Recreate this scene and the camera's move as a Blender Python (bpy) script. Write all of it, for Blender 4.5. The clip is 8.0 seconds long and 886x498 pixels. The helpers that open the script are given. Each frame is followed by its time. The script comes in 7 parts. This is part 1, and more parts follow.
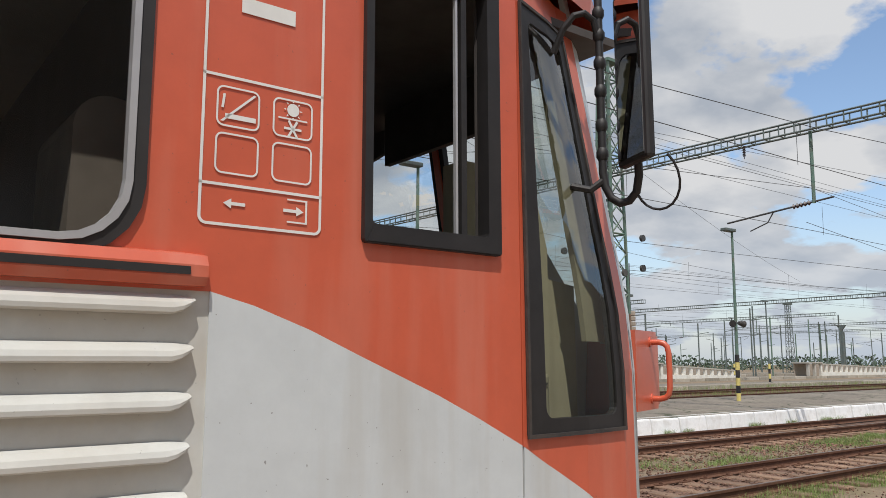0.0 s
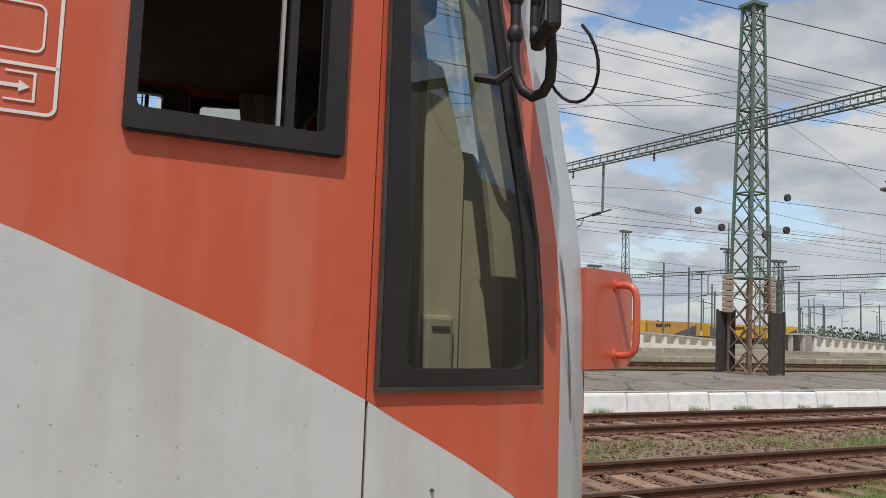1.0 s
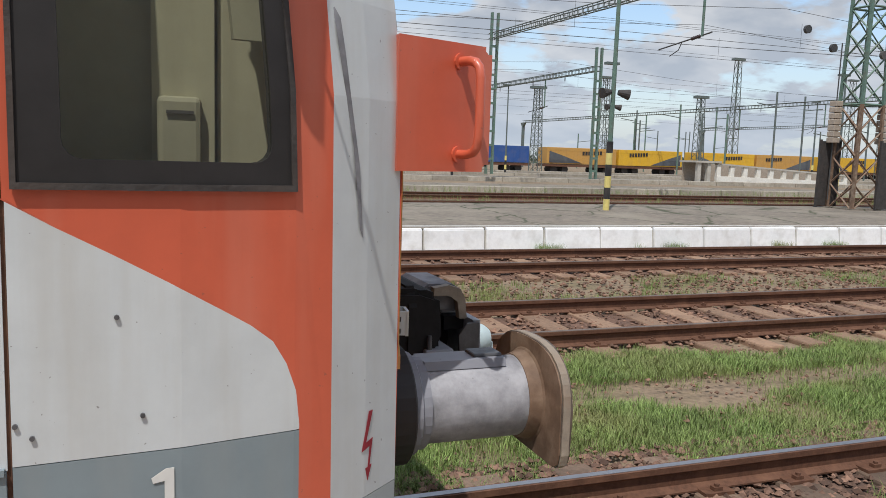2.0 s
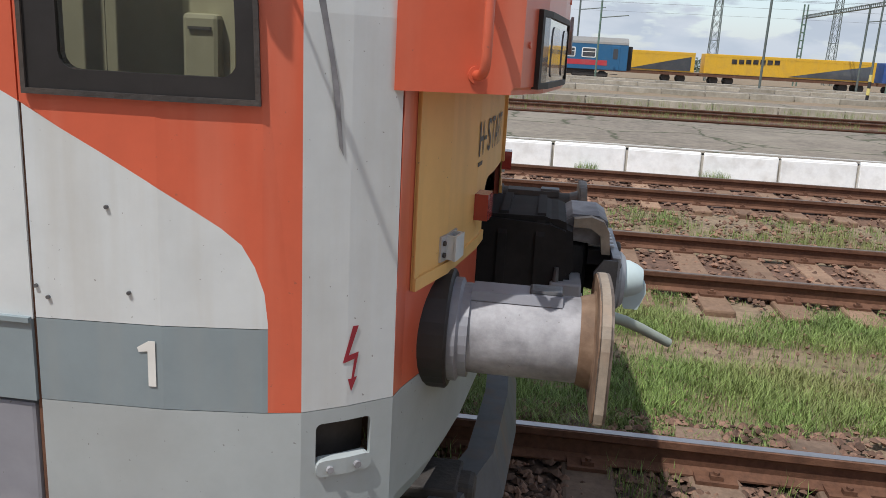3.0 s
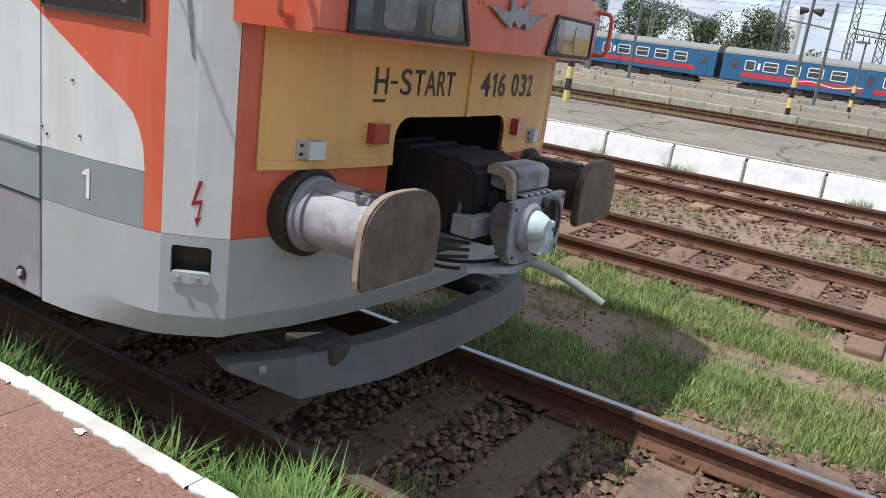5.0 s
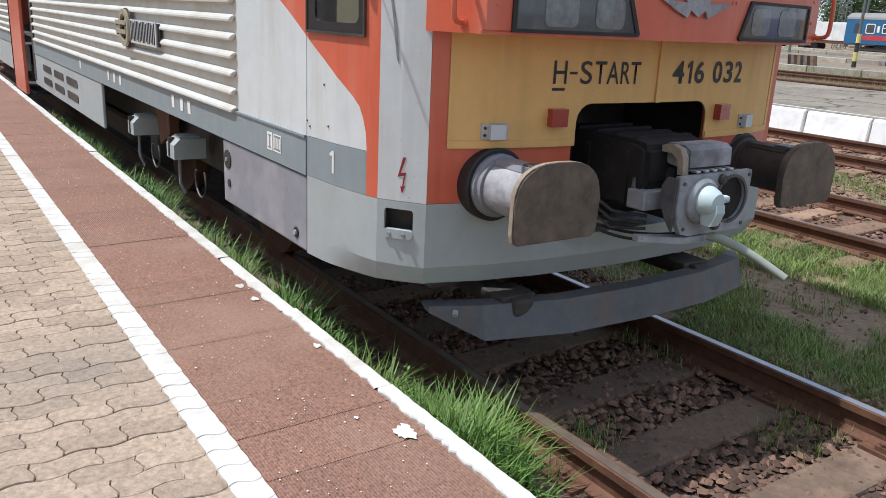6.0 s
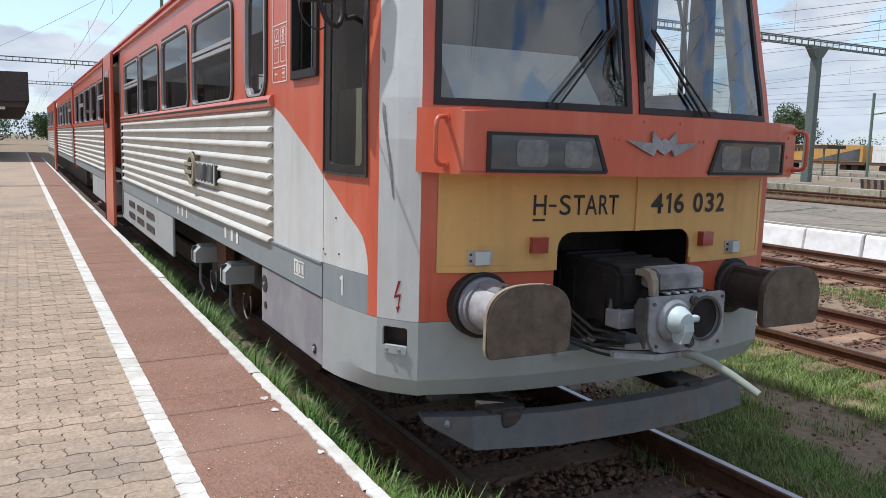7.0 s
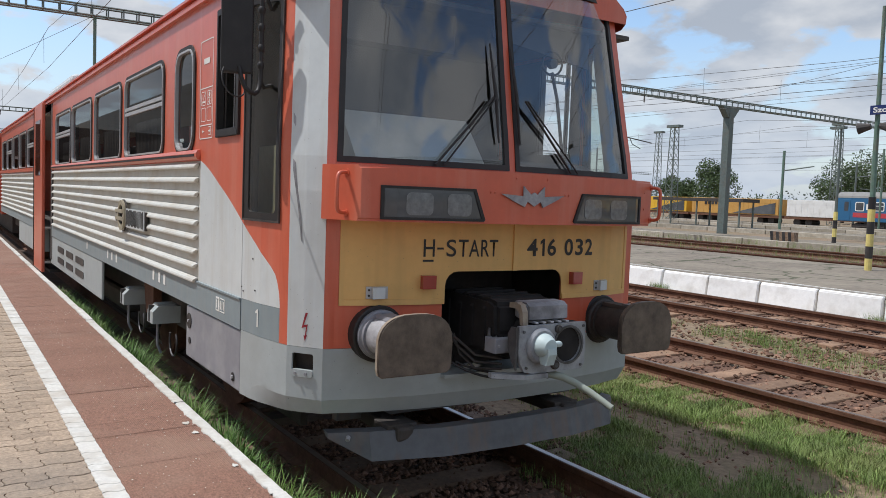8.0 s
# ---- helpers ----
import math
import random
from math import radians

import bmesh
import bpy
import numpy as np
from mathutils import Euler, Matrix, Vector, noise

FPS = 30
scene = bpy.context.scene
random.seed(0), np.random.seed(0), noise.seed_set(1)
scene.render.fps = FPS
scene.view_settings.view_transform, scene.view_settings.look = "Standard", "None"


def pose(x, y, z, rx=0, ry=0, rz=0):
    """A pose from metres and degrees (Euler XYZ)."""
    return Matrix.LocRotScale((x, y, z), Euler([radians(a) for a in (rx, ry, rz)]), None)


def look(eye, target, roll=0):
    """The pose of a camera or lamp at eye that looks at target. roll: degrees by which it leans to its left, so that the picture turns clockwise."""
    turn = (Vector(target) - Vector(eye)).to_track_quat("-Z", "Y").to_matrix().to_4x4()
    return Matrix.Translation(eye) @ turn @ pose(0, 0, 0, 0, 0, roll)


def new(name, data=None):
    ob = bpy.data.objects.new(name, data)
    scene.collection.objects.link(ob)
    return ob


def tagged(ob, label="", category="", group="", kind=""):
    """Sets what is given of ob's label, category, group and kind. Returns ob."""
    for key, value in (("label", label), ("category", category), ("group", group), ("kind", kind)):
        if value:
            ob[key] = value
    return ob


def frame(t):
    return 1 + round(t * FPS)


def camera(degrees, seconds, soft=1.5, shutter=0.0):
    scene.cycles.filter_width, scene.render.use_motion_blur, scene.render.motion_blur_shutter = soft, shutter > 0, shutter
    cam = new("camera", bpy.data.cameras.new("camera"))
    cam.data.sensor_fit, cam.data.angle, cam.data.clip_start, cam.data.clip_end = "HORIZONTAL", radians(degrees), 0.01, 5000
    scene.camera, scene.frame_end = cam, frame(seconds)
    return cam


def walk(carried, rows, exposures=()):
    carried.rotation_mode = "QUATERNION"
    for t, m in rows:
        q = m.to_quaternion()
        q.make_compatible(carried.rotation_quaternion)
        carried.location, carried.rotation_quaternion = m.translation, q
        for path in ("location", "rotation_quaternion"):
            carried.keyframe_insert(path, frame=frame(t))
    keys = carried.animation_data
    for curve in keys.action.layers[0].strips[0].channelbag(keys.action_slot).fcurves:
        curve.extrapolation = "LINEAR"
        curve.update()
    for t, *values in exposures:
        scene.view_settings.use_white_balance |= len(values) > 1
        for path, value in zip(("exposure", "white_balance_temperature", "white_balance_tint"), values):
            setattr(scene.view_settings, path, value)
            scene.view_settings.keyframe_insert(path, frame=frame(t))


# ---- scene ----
cam = camera(58.1, 8.0, soft=0.6)
PATH = [
    (0, (-1.659, -3.159, 1.948), (-0.452, -1.587, 2.212), 0.37),
    (0.2, (-1.453, -3.139, 1.919), (-0.27, -1.559, 2.24), 0.2),
    (0.5, (-1.183, -3.064, 1.953), (-0.002, -1.483, 2.277), 0.8),
    (0.8, (-0.91, -3.092, 1.894), (0.129, -1.413, 2.212), 1.2),
    (1, (-0.709, -3.129, 1.896), (0.203, -1.356, 2.053), 2.5),
    (1.2, (-0.526, -3.117, 1.869), (0.346, -1.317, 1.851), 3.0),
    (1.5, (-0.235, -3.036, 1.8), (0.637, -1.249, 1.585), 2.9),
    (2, (0.244, -2.948, 1.806), (0.935, -1.089, 1.546), 2.1),
    (2.2, (0.444, -2.979, 1.799), (0.931, -1.074, 1.434), 0.1),
    (3.3, (1.39, -2.971, 1.868), (0.916, -1.098, 1.349), 4.1),
    (3.5, (1.582, -3.024, 1.837), (0.972, -1.181, 1.355), 4.0),
    (4, (1.956, -2.97, 1.799), (1.256, -1.166, 1.293), 5.7),
    (4.2, (2.118, -2.928, 1.817), (1.393, -1.134, 1.309), 6.2),
    (5.3, (3.117, -3.123, 1.826), (1.885, -1.656, 1.249), 5.3),
    (5.5, (3.295, -3.124, 1.834), (1.893, -1.826, 1.243), 3.2),
    (5.8, (3.564, -3.044, 1.815), (2.01, -1.925, 1.238), 2.4),
    (6, (3.709, -3.041, 1.831), (2.12, -1.972, 1.255), 2.1),
    (6.5, (4.007, -3.056, 1.872), (2.351, -2.037, 1.4), 1.3),
    (6.8, (4.161, -2.921, 1.866), (2.444, -1.956, 1.521), 0.7),
    (7, (4.268, -2.894, 1.9), (2.518, -1.964, 1.627), 0.9),
    (7.2, (4.406, -2.869, 1.905), (2.647, -1.934, 1.719), 0.4),
    (7.5, (4.562, -3.001, 1.912), (2.886, -1.929, 1.714), 1.2),
    (8, (4.953, -3.036, 1.915), (3.271, -1.963, 1.77), 1.5),
]
walk(cam, [(t, look(eye, target, roll)) for t, eye, target, roll in PATH], exposures=[(0, 0.16, 6650, 10), (1, 0.05, 6650, 10), (1.5, 0.06, 6500, 10), (2, 0.18, 6480, 10), (3.5, 0.36, 6480, 10), (4, 0.51, 6420, 10), (5.5, 0.59, 6250, 10), (6.5, 0.55, 6200, 10), (7, 0.45, 6250, 10), (7.5, 0.28, 6350, 10), (8, 0.24, 6400, 10)])
SUN_TRAVEL = Vector((0.31, 0.41, -1.0)).normalized()
to_sun = -SUN_TRAVEL
world = bpy.data.worlds.new("world")
scene.world = world
world.use_nodes = True


def build_sky():
    nt = world.node_tree
    nt.nodes.clear()
    out = nt.nodes.new("ShaderNodeOutputWorld")
    bg = nt.nodes.new("ShaderNodeBackground")
    sky = nt.nodes.new("ShaderNodeTexSky")
    sky.sky_type, sky.sun_disc = "NISHITA", False
    sky.sun_elevation = math.asin(to_sun.z)
    sky.sun_rotation = math.atan2(to_sun.x, to_sun.y)
    sky.dust_density, sky.air_density, sky.ozone_density = 0.6, 1.0, 2.0
    bg.inputs["Strength"].default_value = 0.15
    tc = nt.nodes.new("ShaderNodeTexCoord")
    sep = nt.nodes.new("ShaderNodeSeparateXYZ")
    nt.links.new(tc.outputs["Generated"], sep.inputs[0])
    zed = nt.nodes.new("ShaderNodeMath")
    zed.operation = "MAXIMUM"
    zed.inputs[1].default_value = 0.0
    nt.links.new(sep.outputs["Z"], zed.inputs[0])
    add = nt.nodes.new("ShaderNodeMath")
    add.operation = "ADD"
    add.inputs[1].default_value = 0.34
    nt.links.new(zed.outputs[0], add.inputs[0])
    div = nt.nodes.new("ShaderNodeVectorMath")
    div.operation = "DIVIDE"
    comb = nt.nodes.new("ShaderNodeCombineXYZ")
    for n in range(3):
        nt.links.new(add.outputs[0], comb.inputs[n])
    nt.links.new(tc.outputs["Generated"], div.inputs[0])
    nt.links.new(comb.outputs[0], div.inputs[1])
    noi = nt.nodes.new("ShaderNodeTexNoise")
    noi.inputs["Scale"].default_value, noi.inputs["Detail"].default_value = 3.1, 12.0
    noi.inputs["Roughness"].default_value, noi.inputs["Distortion"].default_value = 0.54, 0.0
    nt.links.new(div.outputs[0], noi.inputs["Vector"])
    ramp = nt.nodes.new("ShaderNodeValToRGB")
    ramp.color_ramp.elements[0].position, ramp.color_ramp.elements[1].position = 0.435, 0.49
    nt.links.new(noi.outputs["Fac"], ramp.inputs["Fac"])
    shade = nt.nodes.new("ShaderNodeTexNoise")
    shade.inputs["Scale"].default_value, shade.inputs["Detail"].default_value = 4.6, 8.0
    nt.links.new(div.outputs[0], shade.inputs["Vector"])
    grey = nt.nodes.new("ShaderNodeValToRGB")
    grey.color_ramp.elements[0].position, grey.color_ramp.elements[1].position = 0.38, 0.62
    grey.color_ramp.elements[0].color = (2.4, 2.68, 3.12, 1)
    grey.color_ramp.elements[1].color = (4.1, 4.2, 4.36, 1)
    nt.links.new(shade.outputs["Fac"], grey.inputs["Fac"])
    mix = nt.nodes.new("ShaderNodeMix")
    mix.data_type = "RGBA"
    nt.links.new(ramp.outputs["Color"], mix.inputs[0])
    nt.links.new(sky.outputs[0], mix.inputs[6])
    nt.links.new(grey.outputs["Color"], mix.inputs[7])
    haze = nt.nodes.new("ShaderNodeMapRange")
    haze.inputs["From Min"].default_value, haze.inputs["From Max"].default_value = 0.0, 0.2
    haze.inputs["To Min"].default_value, haze.inputs["To Max"].default_value = 0.75, 0.0
    nt.links.new(zed.outputs[0], haze.inputs["Value"])
    low = nt.nodes.new("ShaderNodeMix")
    low.data_type = "RGBA"
    low.inputs[7].default_value = (3.05, 3.5, 4.1, 1)
    nt.links.new(haze.outputs[0], low.inputs[0])
    nt.links.new(mix.outputs[2], low.inputs[6])
    nt.links.new(low.outputs[2], bg.inputs["Color"])
    nt.links.new(bg.outputs[0], out.inputs[0])


build_sky()
sun = new("sun", bpy.data.lights.new("sun", "SUN"))
sun.data.energy, sun.data.angle, sun.data.color = 2.95, radians(0.5), (1.0, 0.972, 0.935)
sun.matrix_world = look((0, 0, 40), Vector((0, 0, 40)) + SUN_TRAVEL)


# ---- materials ----
def paint(name, colour, rough=0.5, metal=0.0, grain=0.12, scale=9.0, stain=(0.25, 0.22, 0.18), stain_amount=0.25, stain_scale=1.3, streak=False,
          bump=0.0, bump_scale=60.0, spec=0.5, per_piece=0.0, island=False, coat=0.0, coat_rough=0.03, specks=0.0, cracks=0.0, crack_colour=(0.05, 0.05, 0.03)):
    m = bpy.data.materials.new(name)
    m.use_nodes = True
    nt = m.node_tree
    b = nt.nodes["Principled BSDF"]
    b.inputs["Roughness"].default_value, b.inputs["Metallic"].default_value = rough, metal
    b.inputs["Specular IOR Level"].default_value = spec
    b.inputs["Coat Weight"].default_value, b.inputs["Coat Roughness"].default_value = coat, coat_rough
    tc = nt.nodes.new("ShaderNodeTexCoord")
    geo = nt.nodes.new("ShaderNodeNewGeometry")
    n1 = nt.nodes.new("ShaderNodeTexNoise")
    n1.inputs["Scale"].default_value, n1.inputs["Detail"].default_value, n1.inputs["Roughness"].default_value = scale, 8, 0.65
    nt.links.new(geo.outputs["Position"], n1.inputs["Vector"])
    vec = geo.outputs["Position"]
    if streak:
        mp = nt.nodes.new("ShaderNodeMapping")
        mp.inputs["Scale"].default_value = (9.0, 9.0, 0.7)
        nt.links.new(vec, mp.inputs["Vector"])
        vec = mp.outputs[0]
    n2 = nt.nodes.new("ShaderNodeTexNoise")
    n2.inputs["Scale"].default_value, n2.inputs["Detail"].default_value = stain_scale, 7
    nt.links.new(vec, n2.inputs["Vector"])
    r2 = nt.nodes.new("ShaderNodeValToRGB")
    r2.color_ramp.elements[0].position, r2.color_ramp.elements[1].position = 0.48, 0.78
    nt.links.new(n2.outputs["Fac"], r2.inputs["Fac"])
    r1 = nt.nodes.new("ShaderNodeMapRange")
    r1.inputs["From Min"].default_value, r1.inputs["From Max"].default_value = 0.3, 0.7
    r1.inputs["To Min"].default_value, r1.inputs["To Max"].default_value = 1 - grain, 1 + grain
    nt.links.new(n1.outputs["Fac"], r1.inputs["Value"])
    base = nt.nodes.new("ShaderNodeVectorMath")
    base.operation = "SCALE"
    base.inputs[0].default_value = colour
    last = r1.outputs[0]
    if per_piece:
        info = nt.nodes.new("ShaderNodeObjectInfo")
        r3 = nt.nodes.new("ShaderNodeMapRange")
        r3.inputs["To Min"].default_value, r3.inputs["To Max"].default_value = 1 - per_piece, 1 + per_piece
        nt.links.new(geo.outputs["Random Per Island"] if island else info.outputs["Random"], r3.inputs["Value"])
        mul = nt.nodes.new("ShaderNodeMath")
        mul.operation = "MULTIPLY"
        nt.links.new(r3.outputs[0], mul.inputs[0])
        nt.links.new(last, mul.inputs[1])
        last = mul.outputs[0]
    nt.links.new(last, base.inputs["Scale"])
    fac = nt.nodes.new("ShaderNodeMath")
    fac.operation = "MULTIPLY"
    fac.inputs[1].default_value = stain_amount
    nt.links.new(r2.outputs["Color"], fac.inputs[0])
    mix = nt.nodes.new("ShaderNodeMix")
    mix.data_type = "RGBA"
    mix.inputs[7].default_value = (*stain, 1)
    nt.links.new(fac.outputs[0], mix.inputs[0])
    nt.links.new(base.outputs[0], mix.inputs[6])
    if specks:
        n4 = nt.nodes.new("ShaderNodeTexNoise")
        n4.inputs["Scale"].default_value, n4.inputs["Detail"].default_value = 75.0, 2
        nt.links.new(geo.outputs["Position"], n4.inputs["Vector"])
        r4 = nt.nodes.new("ShaderNodeValToRGB")
        r4.color_ramp.elements[0].position, r4.color_ramp.elements[1].position = 0.735, 0.76
        nt.links.new(n4.outputs["Fac"], r4.inputs["Fac"])
        f4 = nt.nodes.new("ShaderNodeMath")
        f4.operation = "MULTIPLY"
        f4.inputs[1].default_value = specks
        nt.links.new(r4.outputs["Color"], f4.inputs[0])
        m4 = nt.nodes.new("ShaderNodeMix")
        m4.data_type = "RGBA"
        m4.inputs[7].default_value = (0.1, 0.08, 0.07, 1)
        nt.links.new(f4.outputs[0], m4.inputs[0])
        nt.links.new(mix.outputs[2], m4.inputs[6])
        mix = m4
    if cracks:
        wob = nt.nodes.new("ShaderNodeTexNoise")
        wob.inputs["Scale"].default_value, wob.inputs["Detail"].default_value = 1.6, 5
        nt.links.new(geo.outputs["Position"], wob.inputs["Vector"])
        off = nt.nodes.new("ShaderNodeVectorMath")
        off.operation = "MULTIPLY_ADD"
        off.inputs[1].default_value = (0.9, 0.9, 0.0)
        nt.links.new(wob.outputs["Color"], off.inputs[0])
        nt.links.new(geo.outputs["Position"], off.inputs[2])
        vor = nt.nodes.new("ShaderNodeTexVoronoi")
        vor.feature = "DISTANCE_TO_EDGE"
        vor.inputs["Scale"].default_value = cracks
        nt.links.new(off.outputs[0], vor.inputs["Vector"])
        r5 = nt.nodes.new("ShaderNodeMapRange")
        r5.inputs["From Min"].default_value, r5.inputs["From Max"].default_value = 0.006, 0.022
        r5.inputs["To Min"].default_value, r5.inputs["To Max"].default_value = 0.9, 0.0
        nt.links.new(vor.outputs["Distance"], r5.inputs["Value"])
        m5 = nt.nodes.new("ShaderNodeMix")
        m5.data_type = "RGBA"
        m5.inputs[7].default_value = (*crack_colour, 1)
        nt.links.new(r5.outputs[0], m5.inputs[0])
        nt.links.new(mix.outputs[2], m5.inputs[6])
        mix = m5
    nt.links.new(mix.outputs[2], b.inputs["Base Color"])
    if bump:
        n3 = nt.nodes.new("ShaderNodeTexNoise")
        n3.inputs["Scale"].default_value, n3.inputs["Detail"].default_value = bump_scale, 6
        nt.links.new(geo.outputs["Position"], n3.inputs["Vector"])
        bp = nt.nodes.new("ShaderNodeBump")
        bp.inputs["Strength"].default_value, bp.inputs["Distance"].default_value = bump, 0.01
        nt.links.new(n3.outputs["Fac"], bp.inputs["Height"])
        nt.links.new(bp.outputs[0], b.inputs["Normal"])
    return m


def glass(name, tint, gloss=1.0, least=0.1):
    m = bpy.data.materials.new(name)
    m.use_nodes = True
    nt = m.node_tree
    nt.nodes.remove(nt.nodes["Principled BSDF"])
    out = nt.nodes["Material Output"]
    tr, gl, fr, mx = (nt.nodes.new(n) for n in ("ShaderNodeBsdfTransparent", "ShaderNodeBsdfGlossy", "ShaderNodeLayerWeight", "ShaderNodeMixShader"))
    tr.inputs[0].default_value = (*tint, 1)
    gl.inputs["Color"].default_value = (gloss, gloss, gloss, 1)
    gl.inputs["Roughness"].default_value = 0.015
    fr.inputs["Blend"].default_value = 0.5
    power = nt.nodes.new("ShaderNodeMath")
    power.operation = "POWER"
    power.inputs[1].default_value = 4.0
    nt.links.new(fr.outputs["Facing"], power.inputs[0])
    curve = nt.nodes.new("ShaderNodeMapRange")
    curve.inputs["To Min"].default_value, curve.inputs["To Max"].default_value = least, 1.0
    nt.links.new(power.outputs[0], curve.inputs["Value"])
    nt.links.new(curve.outputs[0], mx.inputs[0])
    nt.links.new(tr.outputs[0], mx.inputs[1])
    nt.links.new(gl.outputs[0], mx.inputs[2])
    nt.links.new(mx.outputs[0], out.inputs["Surface"])
    return m


RED = paint("red_paint", (0.62, 0.115, 0.055), 0.42, grain=0.06, stain=(0.68, 0.27, 0.19), stain_amount=0.45, streak=True, stain_scale=1.0, bump=0.02, specks=0.35, coat=0.5, coat_rough=0.28)
WHITE = paint("white_paint", (0.62, 0.655, 0.66), 0.45, grain=0.05, stain=(0.45, 0.42, 0.36), stain_amount=0.4, streak=True, stain_scale=1.4, bump=0.02, specks=0.6, coat=0.3, coat_rough=0.3)
CREAM = paint("cream_paint", (0.6, 0.6, 0.56), 0.5, grain=0.08, stain=(0.42, 0.33, 0.22), stain_amount=0.5, stain_scale=2.2, specks=0.3)
GREY = paint("blue_grey_paint", (0.235, 0.285, 0.305), 0.5, grain=0.06, stain=(0.33, 0.33, 0.31), stain_amount=0.4, streak=True)
SKIRT = paint("light_grey_paint", (0.40, 0.44, 0.445), 0.5, grain=0.06, stain=(0.28, 0.27, 0.25), stain_amount=0.45, stain_scale=1.6, bump=0.04, bump_scale=20, specks=0.6)
PANEL = paint("scuffed_grey_panel", (0.25, 0.255, 0.285), 0.45, grain=0.1, stain=(0.44, 0.44, 0.45), stain_amount=0.75, stain_scale=3.2, specks=0.5)
YELLOW = paint("yellow_paint", (0.76, 0.46, 0.16), 0.5, grain=0.05, stain=(0.48, 0.3, 0.11), stain_amount=0.5, streak=True, stain_scale=0.8, specks=0.5)
BLACK = paint("black_rubber", (0.02, 0.018, 0.018), 0.55, grain=0.3, stain=(0.045, 0.04, 0.036), stain_amount=0.5)
DARK = paint("grimy_black_metal", (0.05, 0.044, 0.041), 0.7, grain=0.4, stain=(0.09, 0.065, 0.05), stain_amount=0.6, stain_scale=6, bump=0.3)
CHROME = paint("dull_aluminium", (0.5, 0.5, 0.51), 0.4, 0.35, grain=0.08)
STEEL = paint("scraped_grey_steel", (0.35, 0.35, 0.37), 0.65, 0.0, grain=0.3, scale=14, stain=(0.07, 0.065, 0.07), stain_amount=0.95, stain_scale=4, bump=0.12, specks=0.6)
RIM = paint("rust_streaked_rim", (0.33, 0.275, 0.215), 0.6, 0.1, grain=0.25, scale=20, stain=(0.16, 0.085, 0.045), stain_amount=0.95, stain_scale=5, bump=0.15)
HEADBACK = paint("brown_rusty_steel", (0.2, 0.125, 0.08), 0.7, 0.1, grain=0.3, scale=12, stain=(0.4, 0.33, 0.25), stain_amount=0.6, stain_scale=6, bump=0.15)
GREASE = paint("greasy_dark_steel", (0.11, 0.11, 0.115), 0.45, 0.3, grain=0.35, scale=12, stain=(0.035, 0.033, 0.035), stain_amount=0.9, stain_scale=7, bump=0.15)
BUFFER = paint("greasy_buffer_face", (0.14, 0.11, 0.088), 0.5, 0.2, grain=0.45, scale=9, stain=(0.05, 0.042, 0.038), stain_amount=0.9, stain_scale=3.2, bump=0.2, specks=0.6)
PLOUGH = paint("worn_grey_plough", (0.125, 0.13, 0.14), 0.55, 0.2, grain=0.2, stain=(0.2, 0.13, 0.09), stain_amount=0.7, streak=True, stain_scale=1.5)
RUST = paint("rusty_iron", (0.13, 0.06, 0.035), 0.8, 0.1, grain=0.3, scale=30, stain=(0.24, 0.12, 0.07), stain_amount=0.6, stain_scale=6, bump=0.25)
RAILTOP = paint("polished_rail_head", (0.4, 0.4, 0.42), 0.36, 0.85, grain=0.1)
RAILTOP_OLD = paint("dull_rail_head", (0.2, 0.155, 0.125), 0.5, 0.5, grain=0.2)
SLEEPER = paint("weathered_concrete_sleeper", (0.27, 0.17, 0.11), 0.9, grain=0.22, scale=25, stain=(0.12, 0.07, 0.045), stain_amount=0.8, stain_scale=3, bump=0.3, per_piece=0.25)
BALLAST = paint("brown_ballast", (0.15, 0.085, 0.058), 0.95, grain=0.4, scale=22, stain=(0.05, 0.032, 0.024), stain_amount=0.7, stain_scale=6, bump=0.6, bump_scale=25)
STONE = paint("ballast_stone", (0.2, 0.115, 0.078), 0.95, grain=0.25, scale=40, stain=(0.06, 0.036, 0.026), stain_amount=0.5, stain_scale=3, per_piece=0.55, island=True)
SOOT = paint("sooty_black_cover", (0.026, 0.024, 0.024), 0.75, grain=0.3, spec=0.25)
# darker bed, stone and sleeper copies carry the shade under the railcar in their colour
BALLAST_SHADED = paint("shade_dark_ballast", (0.095, 0.06, 0.044), 0.9, grain=0.4, scale=22, stain=(0.025, 0.018, 0.014), stain_amount=0.7, stain_scale=6, bump=0.6, bump_scale=25)
STONE_SHADED = paint("shaded_ballast_stone", (0.185, 0.108, 0.075), 0.9, grain=0.25, scale=40, stain=(0.035, 0.024, 0.018), stain_amount=0.5, stain_scale=3, per_piece=0.55, island=True)
SLEEPER_SHADED = paint("shaded_concrete_sleeper", (0.185, 0.125, 0.088), 0.9, grain=0.25, scale=25, stain=(0.06, 0.04, 0.028), stain_amount=0.8, stain_scale=3, bump=0.3, per_piece=0.25)
EARTH = paint("trackside_earth", (0.24, 0.175, 0.115), 0.95, grain=0.35, scale=14, stain=(0.14, 0.13, 0.05), stain_amount=0.8, stain_scale=0.9, bump=0.6, bump_scale=30)
LUSH = paint("lush_grass_blades", (0.1, 0.2, 0.036), 0.6, grain=0.3, scale=3, stain=(0.21, 0.28, 0.06), stain_amount=0.7, stain_scale=2, per_piece=0.4, island=True)
GRASS = paint("grass_blades", (0.19, 0.27, 0.072), 0.65, grain=0.3, scale=3, stain=(0.29, 0.27, 0.11), stain_amount=0.9, stain_scale=0.7, per_piece=0.45, island=True)
